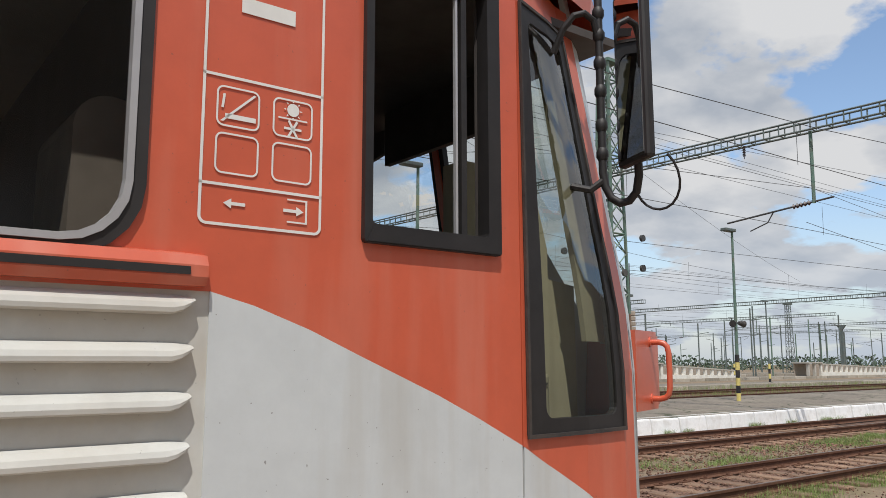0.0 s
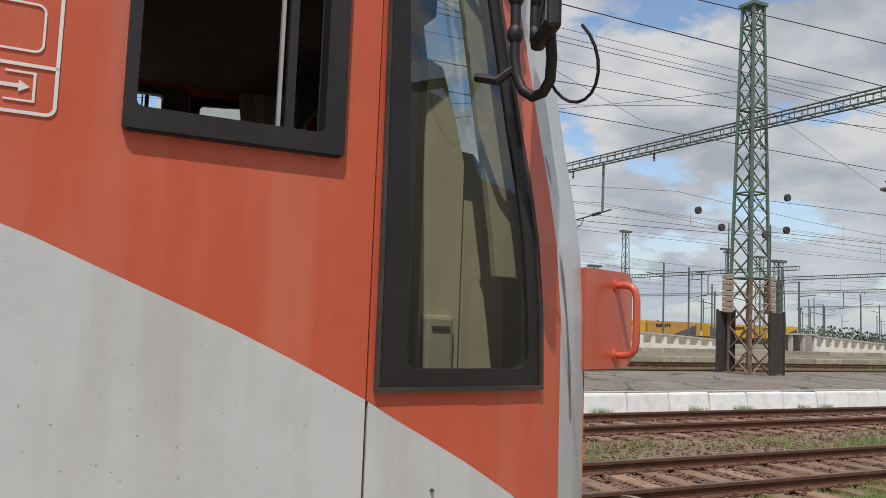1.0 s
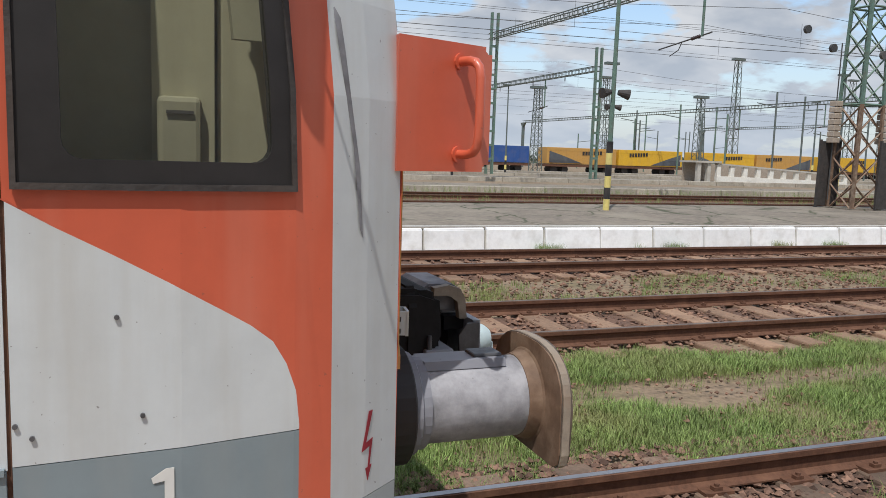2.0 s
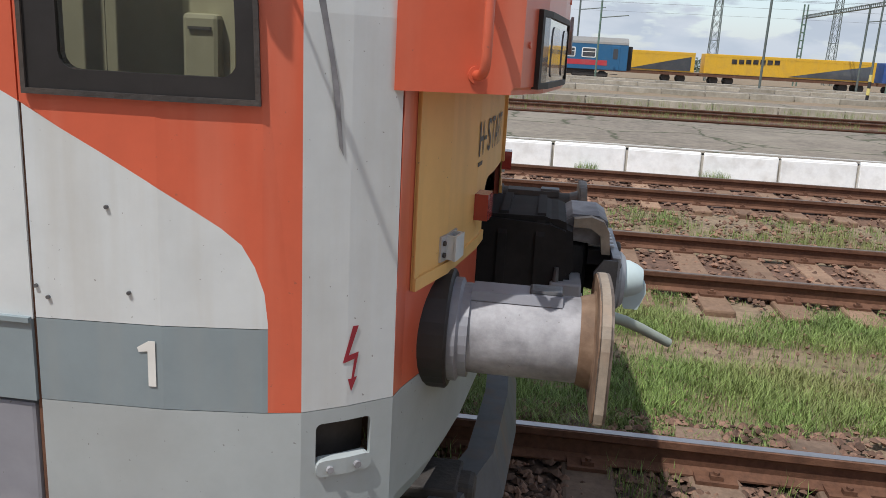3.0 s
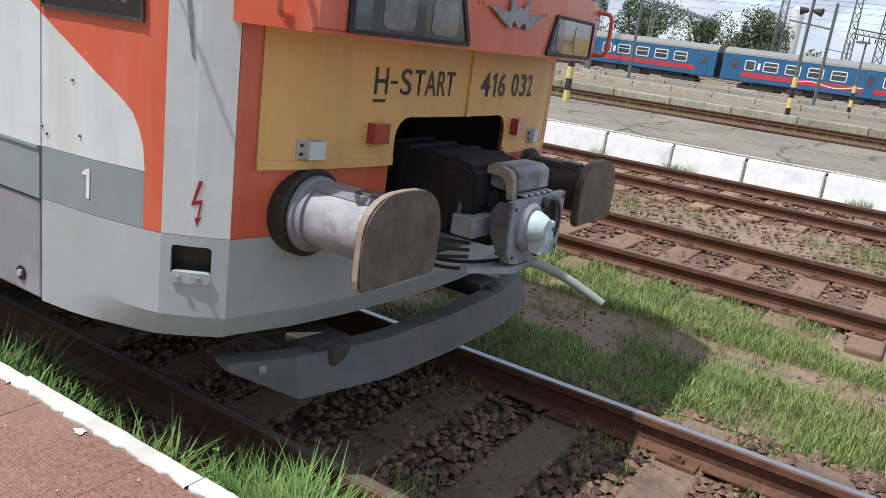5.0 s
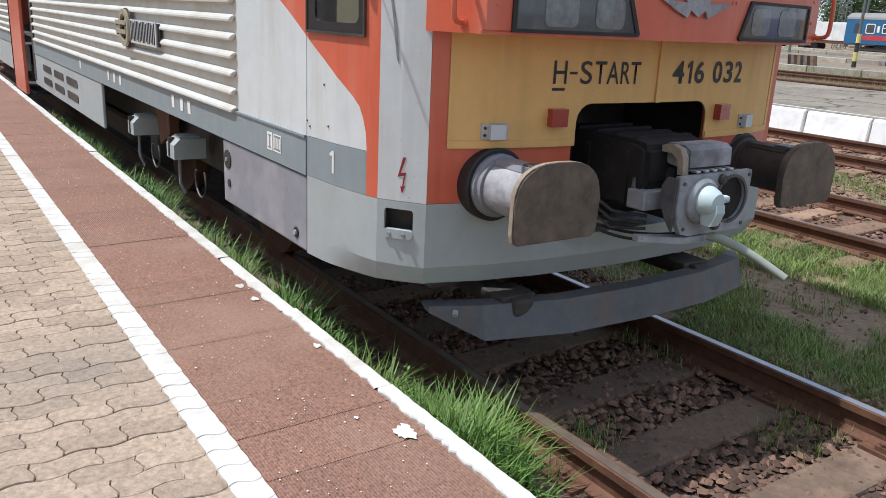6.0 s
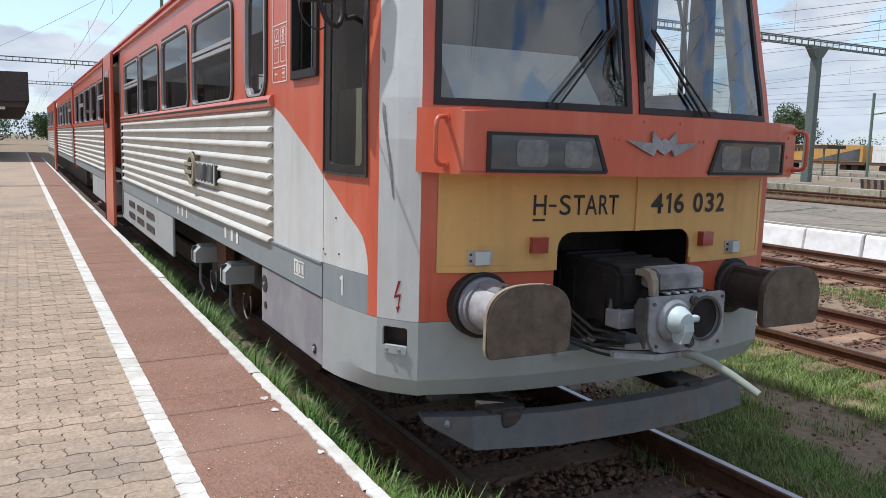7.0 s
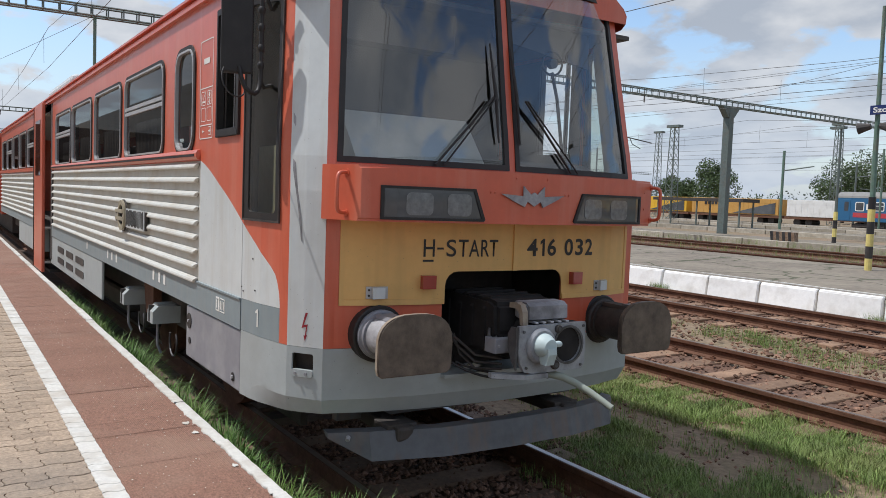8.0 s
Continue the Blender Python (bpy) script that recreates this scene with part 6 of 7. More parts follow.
def wavy(length, width, gap=0.0022, phase=1.0):
    """One interlocking paver with a waved outline."""
    pts, n = [], 10
    l, w = length / 2 - gap, width / 2 - gap / 2
    wave = lambda t: phase * 0.012 * math.sin(2 * math.pi * t)
    for k in range(n + 1):
        t = k / n
        pts.append((-l + 2 * l * t, -w + wave(t)))
    for k in range(1, 4):
        pts.append((l + (0.008 if length > 0.15 else 0.002) * math.sin(math.pi * k / 2), -w + 2 * w * k / 4))
    for k in range(n + 1):
        t = 1 - k / n
        pts.append((-l + 2 * l * t, w + wave(t)))
    for k in range(3, 0, -1):
        pts.append((-l + (0.008 if length > 0.15 else 0.002) * math.sin(math.pi * k / 2), -w + 2 * w * k / 4))
    return pts


def paver_mesh(name, length, width, mat, phase=1.0):
    bm = bmesh.new()
    out = wavy(length, width, phase=phase)
    ins_ = [(x * 0.98, y * 0.965) for x, y in out]
    top = [bm.verts.new((x, y, 0.0)) for x, y in ins_]
    mid = [bm.verts.new((x, y, -0.003)) for x, y in out]
    bot = [bm.verts.new((x, y, -0.03)) for x, y in out]
    bm.faces.new(top)
    n = len(out)
    for a, b in ((top, mid), (mid, bot)):
        for k in range(n):
            bm.faces.new((a[k], b[k], b[(k + 1) % n], a[(k + 1) % n]))
    bmesh.ops.recalc_face_normals(bm, faces=bm.faces[:])
    me = bpy.data.meshes.new(name)
    bm.to_mesh(me)
    bm.free()
    me.materials.append(mat)
    return me


# the waves run across the platform, rows along it
PL, PW = 0.21, 0.115
me_p = paver_mesh("paver", PL, PW, PAVER)
me_q = paver_mesh("paver", PL, PW, PAVER, -1.0)
me_l = paver_mesh("line_paver", 0.118, PW, LINE)
rows_x = [-14 + PW * k for k in range(int(20 / PW))]
near_ob = 0
far_v, far_f = [], []
co_even, co_odd = [v.co.copy() for v in me_p.vertices], [v.co.copy() for v in me_q.vertices]
fs = [tuple(p.vertices) for p in me_p.polygons]
for i, x in enumerate(rows_x):
    if -14 < x < 6:
        ob = new("line_paver", me_l)
        ob.parent = near
        ob.matrix_world = Matrix.Translation((x, -2.28, Z1 + 0.002 + rng.uniform(-0.002, 0.002))) @ Matrix.Rotation(radians(90), 4, "Z")
    for j in range(14):
        y = -2.338 - PL * (j + 0.5) - (PL / 2 if i % 2 else 0)
        if y < -5.2:
            continue
        z = Z1 + rng.uniform(-0.0025, 0.0025)
        if 0.1 < x < 2.1 and y > -3.3 and near_ob < 300:
            ob = new("paver", me_q if i % 2 else me_p)
            ob.parent = near
            ob.matrix_world = Matrix.Translation((x, y, z)) @ Matrix.Rotation(radians(90), 4, "Z")
            near_ob += 1
        else:
            k = len(far_v)
            co = co_odd if i % 2 else co_even
            far_v += [(x - c.y, y + c.x, z + c.z) for c in co]
            far_f += [tuple(k + q for q in f) for f in fs]
me = bpy.data.meshes.new("pavers")
me.from_pydata(far_v, [], far_f)
me.materials.append(PAVER_FAR)
pv = new("pavers", me)
pv.parent = near
tagged(pv, "beige interlocking pavers", kind="stuff")
part("far_pavers", B(-70, -14.1, -14, -2.2, Z1 - 0.05, Z1 - 0.002), PAVER, near)
part("far_line", B(-70, -14.1, -2.34, -2.22, Z1 - 0.05, Z1), LINE, near)
part("back_pavers", B(-14.1, 30, -14, -5.3, Z1 - 0.05, Z1 - 0.002), PAVER, near)
part("side_line", B(6.0, 30, -2.34, -2.22, Z1 - 0.05, Z1), LINE, near)
part("side_pavers", B(6.0, 30, -5.3, -2.34, Z1 - 0.05, Z1 - 0.002), PAVER, near)
part("half_pavers", B(-14.1, 6.0, -2.45, -2.335, Z1 - 0.05, Z1 - 0.004), PAVER, near)
# ---- masts, wires, far things ----
def lattice(bm, base, w0, w1, h, bays, r=0.03):
    bx, by, bz = base
    def corner(t, k):
        w = w0 + (w1 - w0) * t
        return Vector((bx + (w / 2) * (1 if k in (0, 3) else -1), by + (w / 2) * (1 if k in (0, 1) else -1), bz + h * t))
    for k in range(4):
        tube(bm, [corner(0, k), corner(1, k)], r * 1.5, 4)
    for j in range(bays):
        a, b = j / bays, (j + 1) / bays
        for k in range(4):
            n = (k + 1) % 4
            tube(bm, [corner(a, k), corner(b, n)], r * 0.7, 4)
            tube(bm, [corner(a, n), corner(b, k)], r * 0.7, 4)
        if j % 4 == 0:
            for k in range(4):
                tube(bm, [corner(a, k), corner(a, (k + 1) % 4)], r * 0.9, 4)
    return bm


def beam(bm, x, y0, y1, z, w=0.36, h=0.33, r=0.034, bay=0.5):
    for dx in (-w / 2, w / 2):
        for dz in (0, h):
            tube(bm, [(x + dx, y0, z + dz), (x + dx, y1, z + dz)], r, 4)
    n = int((y1 - y0) / bay)
    for k in range(n):
        y = y0 + bay * k
        for dx in (-w / 2, w / 2):
            tube(bm, [(x + dx, y, z), (x + dx, y, z + h)], r * 0.7, 4)
        tube(bm, [(x - w / 2, y, z), (x + w / 2, y, z)], r * 0.6, 4)
    return bm


def insulator(parent, p, n=6, r=0.06, step=0.055):
    bm = bmesh.new()
    for k in range(n):
        z = p[2] - 0.05 - step * k
        tube(bm, [(p[0], p[1], z), (p[0], p[1], z - step * 0.6)], [r, r * 0.5], 8)
    tube(bm, [p, (p[0], p[1], p[2] - step * (n + 2))], 0.014, 5)
    part("insulator", bm, CERAMIC, parent, "dark ribbed insulator")


def gantry(x, z, y0, y1, masts, drops, label):
    g = thing("catenary_gantry", label, "gantry", group="overhead line gantries")
    part("gantry_beam", beam(bmesh.new(), x, y0, y1, z), GALV, g)
    for my, kind in masts:
        if kind == "lattice":
            for kx in (-1, 1):
                for ky in (-1, 1):
                    part("foot_leg", T([(x + 0.49 * kx, my + 0.49 * ky, 0.2), (x + 0.43 * kx, my + 0.43 * ky, 3.5)], 0.06, 4), HEADBACK, g, "rusty leg of the lattice mast")
            for j in range(4):
                za, zb = 0.2 + 0.825 * j, 1.025 + 0.825 * j
                wa, wb = 0.49 - 0.015 * j, 0.475 - 0.015 * j
                for sx, sy, tx, ty in ((1, 1, 1, -1), (1, -1, -1, -1), (-1, -1, -1, 1), (-1, 1, 1, 1)):
                    part("foot_brace", T([(x + wa * sx, my + wa * sy, za), (x + wb * tx, my + wb * ty, zb)], 0.03, 4), HEADBACK, g)
                    part("foot_brace", T([(x + wa * tx, my + wa * ty, za), (x + wb * sx, my + wb * sy, zb)], 0.03, 4), HEADBACK, g)
            part("lattice_mast", lattice(bmesh.new(), (x, my, 3.5), 0.86, 0.5, z + 0.9, 13, 0.04), GREEN, g, "green lattice mast")
            part("mast_cap", B(x - 0.35, x + 0.35, my - 0.35, my + 0.35, z + 4.38, z + 4.5), GREEN, g)
        elif kind == "twin":
            for dx in (-0.21, 0.21):
                part("mast_leg", B(x + dx - 0.06, x + dx + 0.06, my - 0.12, my + 0.12, 0.0, z + 1.6), GREEN, g, "green channel leg")
            for k in range(int(z / 0.9)):
                part("batten", B(x - 0.15, x + 0.15, my - 0.125, my - 0.11, 0.9 + 0.9 * k, 1.06 + 0.9 * k), GREEN, g)
        else:
            part("mast", P([(x - 0.22, my - 0.18), (x + 0.22, my - 0.18), (x + 0.22, my + 0.18), (x - 0.22, my + 0.18)], 0.0, z, axis="z"), GALV, g, "grey-green steel mast")
            part("mast_head", P([(my - 0.25, z - 0.6), (my + 0.25, z - 0.6), (my + 0.75, z), (my - 0.75, z)], x - 0.2, x + 0.2), GALV, g)
    for dy in drops:
        part("drop_post", T([(x, dy, z), (x, dy, z - 2.2)], 0.055, 8), GREEN, g)
        part("arm", T([(x, dy - 0.6, z - 2.1), (x, dy + 2.9, z - 2.45)], 0.03, 6), WIRE, g)
        part("steady_arm", T([(x, dy + 1.3, z - 2.3), (x, dy + 1.5, z - 2.6), (x, dy + 2.1, z - 2.8)], 0.02, 6), WIRE, g)
        part("arm_insulator", T([(x, dy + 0.1 + 0.06 * k, z - 2.17 - 0.006 * k) for k in range(10)], [0.03 + 0.05 * (k % 2) for k in range(10)], 8), CERAMIC, g)
    for iy in [d - 3.2 for d in drops] + [d + 2.2 for d in drops]:
        insulator(g, (x, iy, z))
    return g


gantry(21.25, 8.7, -4, 46, ((16.4, "lattice"), (45.5, "twin")), (8.6, 2.0, 24.5), "long lattice gantry over the tracks with a green lattice mast")
gantry(-25.0, 7.6, -7, 62, ((35.0, "mast"), (62, "mast")), (1.6, 9.8, 26.0), "long lattice gantry behind the railcar on a grey-green mast")
gantry(75, 8.0, -6, 60, ((17.0, "mast"), (60, "mast")), (10.0, 25.0), "distant gantry over the tracks")
gantry(-75, 8.0, -8, 70, ((-7, "mast"), (35, "mast")), (5.0, 25.0), "distant gantry over the tracks")
gantry(128, 8.0, -6, 80, ((17.0, "mast"), (60, "mast")), (10.0,), "distant gantry over the tracks")
gantry(30, 8.0, 47, 100, ((47, "twin"), (72, "twin"), (100, "twin")), (55.0, 67.0), "distant gantry over the goods tracks")
gantry(-30, 8.0, 63, 120, ((63.5, "twin"), (90, "twin")), (70.0,), "distant gantry over the goods tracks")
gantry(-110, 8.0, -10, 120, ((20, "mast"), (60, "mast"), (100, "mast")), (40.0,), "distant gantry over the goods tracks")

for gx in (62, 100, 160):
    gantry(gx, 7.6 + 0.004 * gx, 47, 125, ((125, "mast"),), (58.0, 70.0), "distant gantry over the goods tracks")

# foot of the near lattice mast: weights and dark screens
ft = thing("mast_foot", "dark mesh screens and concrete weights round the lattice mast", "mast base")
for a0, a1, b in ((20.35, 21.15, 16.95), (21.55, 22.2, 15.75)):
    part("screen", B(a0, a1, b, b + 0.03, 0.3, 2.35), DARK, ft)
    for x in (a0, a1):
        part("screen_post", B(x - 0.03, x + 0.03, b - 0.02, b + 0.05, 0.25, 2.4), DARK, ft)
for cx, cy in ((20.65, 16.8), (21.9, 16.1)):
    for k in range(7):
        part("weight", B(cx - 0.14, cx + 0.14, cy - 0.14, cy + 0.14, 2.3 + 0.19 * k, 2.47 + 0.19 * k, bevel=0.02), BRICK, ft)
    part("weight_rod", T([(cx, cy, 0.5), (cx, cy, 5.4)], 0.02, 6), WIRE, ft)
part("footing", B(20.65, 21.85, 15.8, 17.0, 0.2, 0.28), ASPHALT, ft)

rng = random.Random(31)


def wire(pts, r=0.012, label="thin dark overhead wire"):
    return tagged(part("overhead_wire", tube(bmesh.new(), pts, r, 4, False), WIRE, None), label, "wire", "overhead wires")


def span(y, z, x0=-150, x1=190, sag=0.0, step=46.5, off=21.5):
    pts, x = [], off - step * 4
    while x < x1:
        for k in range(6):
            t = k / 6
            pts.append((x + step * t, y + (0.25 if int((x - off) / step) % 2 else -0.25) * (1 - 2 * t), z - sag * 4 * t * (1 - t)))
        x += step
    return pts


for y in (0.0, 4.75, 9.0, 20.5, 25.0, 36.5, 41.0):
    wire(span(y, 5.7), 0.008)
    wire(span(y, 7.0, sag=0.9), 0.008)
    w = bmesh.new()
    for k in range(30):
        x = -120 + 9.3 * k + 3
        tube(w, [(x, y, 5.7), (x, y, 6.6)], 0.006, 3, False)
    solid("dropper_wires", w, WIRE, "short dropper wires of the overhead line", "wire", kind="stuff")
for y, z in ((16.2, 10.6), (16.8, 10.6), (16.2, 9.6), (35, 9.2), (35.5, 9.4), (52, 6.5), (56, 6.5), (66, 6.6), (70, 7.5), (85, 7.0), (45, 9.5), (60.0, 9.0), (12.0, 8.4)):
    wire([(-190, y + 2, z), (-60, y, z - 0.3), (21.5, y, z), (90, y, z - 0.3), (200, y - 2, z)], 0.009)
for a, b in (((-25, -5, 9.2), (21.5, 22, 10.0)), ((21.5, 16.5, 10.8), (75, 2, 8.6)), ((21.5, 16.5, 9.8), (60, 30, 8.0)), ((-25, 35, 7.5), (21.5, 16.5, 9.6)), ((21.5, 16.5, 10.2), (-4, 30, 7.0)), ((-25, 2, 7.8), (-75, -6, 8.2)), ((21.5, -3, 8.8), (75, 30, 8.6)), ((21.5, 9.0, 6.0), (75, 17, 6.4)), ((21.5, 16.5, 6.3), (75, 5, 5.8)), ((21.5, 16.5, 5.2), (75, 9, 5.7)), ((21.5, 16.5, 5.0), (-25, 20, 5.6))):
    a, b = Vector(a), Vector(b)
    wire([a + (b - a) * t - Vector((0, 0, 1.2 * t * (1 - t))) for t in [k / 10 for k in range(11)]], 0.009)
# pulley discs by the mast
for k, (dx, dy, z) in enumerate(((1.6, -0.4, 6.4), (0.4, -0.5, 5.0), (1.2, -0.7, 5.2), (-0.8, 0.3, 5.2), (-1.3, 0.9, 5.8))):
    tagged(part("tension_pulley", T([(21.0 + dx, 16.4 + dy - 0.05, z), (21.0 + dx, 16.4 + dy + 0.05, z)], 0.13, 16), WIRE, None), "round dark tension pulley on the mast wires", "pulley", "tension pulleys")


def banded_pole(x, y, h, head, label, horns=3.3):
    p = thing("lamp_post", label, "lamp post", (0, 0, 0), "banded platform posts")
    part("post", T([(x, y, 0.2), (x, y, h)], [0.075, 0.045], 10), GREEN, p)
    for k in range(6):
        part("band", T([(x, y, 0.24 + 0.3 * k), (x, y, 0.54 + 0.3 * k)], 0.085, 12), BANDYEL if k % 2 == 0 else INK, p)
    if head == "lamp":
        part("lamp_head", B(x - 0.6, x + 0.1, y - 0.14, y + 0.14, h - 0.05, h + 0.08, bevel=0.03), GALV, p, "grey lamp head")
    for s in (-1, 1):
        part("loudspeaker", T([(x + s * 0.12, y - 0.05, horns), (x + s * 0.4, y - 0.12, horns - 0.05)], [0.07, 0.14], 12), DARK, p, "grey loudspeaker horn")
    return p


banded_pole(11.55, 15.26, 7.4, "lamp", "tall green lamp post with yellow and black bands")
banded_pole(27.0, 15.0, 7.0, "lamp", "green lamp post with yellow and black bands")
sp = banded_pole(-5.85, 16.2, 6.6, "", "post with yellow and black bands, loudspeakers and a station sign", 3.75)
part("sign_board", B(-5.98, -4.98, 16.08, 16.12, 4.02, 4.24), SIGNBLUE, sp, "dark blue station sign")
letters("Szolnok", 0.13, -5.9, -5.1, 4.065, lambda u, z, o: Vector((u, 16.075, z)), 0, WHITEINK, sp, "sign_lettering", "white station name")
for x, y, h in ((38, 33, 7), (60, 33, 7), (21.6, 31.4, 6.4), (-17, 33, 5.8), (-40, 33, 7), (-3.05, 31.0, 6.2), (20, 49, 7.5), (52, 49, 7), (-2.8, 48, 4.2), (80, 49, 7), (-55, 49, 7), (30, 62, 8), (95, 33, 7)):
    p = thing("lamp_post", "distant slim platform lamp post", "lamp post", group="distant lamp posts")
    part("post", T([(x, y, 0.2), (x, y, h)], [0.08, 0.05], 8), GALV, p)
    part("lamp_head", B(x - 0.5, x + 0.2, y - 0.15, y + 0.15, h, h + 0.12), GALV, p)
    if y < 32:
        for s in (-1, 1):
            part("loudspeaker", T([(x + s * 0.1, y - 0.05, 4.4), (x + s * 0.4, y - 0.12, 4.35)], [0.08, 0.16], 12), DARK, p, "grey loudspeaker horn")
    for k in range(4):
        part("band", T([(x, y, 0.3 + 0.4 * k), (x, y, 0.7 + 0.4 * k)], 0.1, 8), BANDYEL if k % 2 else INK, p)
for x, y, h in ((78, 90, 16.2), (-11.5, 110, 14.5), (-8.0, 110, 14.5), (-4.9, 110, 11.2), (42, 80, 9.6), (64.4, 80, 9.7), (60, 95, 13), (95, 80, 13), (20, 100, 15), (-20, 110, 14), (-55, 95, 13), (-60, 70, 11), (75, 60, 10), (110, 100, 16), (-90, 100, 14), (130, 70, 12), (-35, 85, 12), (40, 120, 18)):
    m = thing("lattice_tower", "distant grey lattice lighting tower", "tower", group="lattice lighting towers")
    part("tower", lattice(bmesh.new(), (x, y, 0), 1.15, 0.65, h, 12, 0.036), GALV, m)
    part("tower_head", B(x - 0.9, x + 0.9, y - 0.4, y + 0.4, h, h + 0.3), GALV, m)
for k in range(96):
    x, y = (rng.uniform(-130, 150), rng.choice((51, 64, 74, 80, 92, 105))) if k < 40 else (rng.uniform(55, 210), rng.choice((51, 64, 74, 80, 92, 105, 125)))
    h = rng.uniform(6, 9.5)
    m = thing("line_mast", "distant overhead line mast", "mast", group="distant line masts")
    part("post", T([(x, y, 0), (x, y, h)], 0.1, 6), GALV if k % 3 else GREEN, m)
    part("arm", T([(x, y, h - 1.5), (x + rng.choice((-2.5, 2.5)), y, h - 1.2)], 0.05, 5), GALV, m)

# underpass ramps with white balustrades that fall towards one end
for xe, x0, x1, h0, h1 in ((39.0, 40.8, 53.8, 1.25, 0.6), (61.0, 64.2, 78.0, 1.3, 0.6), (92.5, 95.5, 119.0, 1.35, 0.65), (-72, -68.0, -57.0, 1.2, 0.6)):
    r = thing("underpass_ramp", "white concrete balustrade of an underpass ramp", "balustrade", group="underpass balustrades")
    n = int((x1 - x0) / 1.25)
    top = lambda x: h0 + (h1 - h0) * (x - x0) / (x1 - x0)
    part("parapet", P([(x0, 0.42), (x1, 0.42), (x1, 0.42 + 0.35 * h1), (x0, 0.42 + 0.35 * h0)], 47.0, 47.3, axis="y"), PARAPET, r)
    for k in range(n + 1):
        x = x0 + (x1 - x0 - 0.35) * k / n
        part("post", P([(x, 0.42 + 0.33 * top(x)), (x + 0.35, 0.42 + 0.33 * top(x)), (x + 0.35, 0.46 + top(x)), (x, 0.46 + top(x))], 47.02, 47.28, axis="y"), PARAPET, r)
    part("coping", P([(x0, 0.46 + h0), (x1, 0.46 + h1), (x1, 0.58 + h1), (x0, 0.58 + h0)], 46.96, 47.34, axis="y"), CONCRETE, r)
    part("back_wall", P([(x0, 0.42), (x1, 0.42), (x1, 0.58 + h1), (x0, 0.58 + h0)], 48.9, 49.0, axis="y"), BRICK, r)
    part("entrance_roof", B(xe - 0.2, x0 + 0.3, 46.9, 49.0, 0.58 + h0, 0.72 + h0), CONCRETE, r)
    part("entrance_wall", B(xe, x0, 48.8, 48.9, 0.42, 0.58 + h0), BRICK, r)
    for x in (xe, (xe + x0) / 2):
        part("entrance_post", B(x, x + 0.3, 47.0, 47.3, 0.42, 0.58 + h0), CONCRETE, r)
st = thing("striped_barrier", "low barrier with dark and brown stripes", "barrier")
for k in range(8):
    part("stripe", P([(-19.0 + 0.16 * k, 0.42), (-18.84 + 0.16 * k, 0.42), (-18.9 + 0.16 * k, 0.85), (-19.06 + 0.16 * k, 0.85)], 31.0, 31.3, axis="y"), HEADBACK if k % 2 else INK, st)

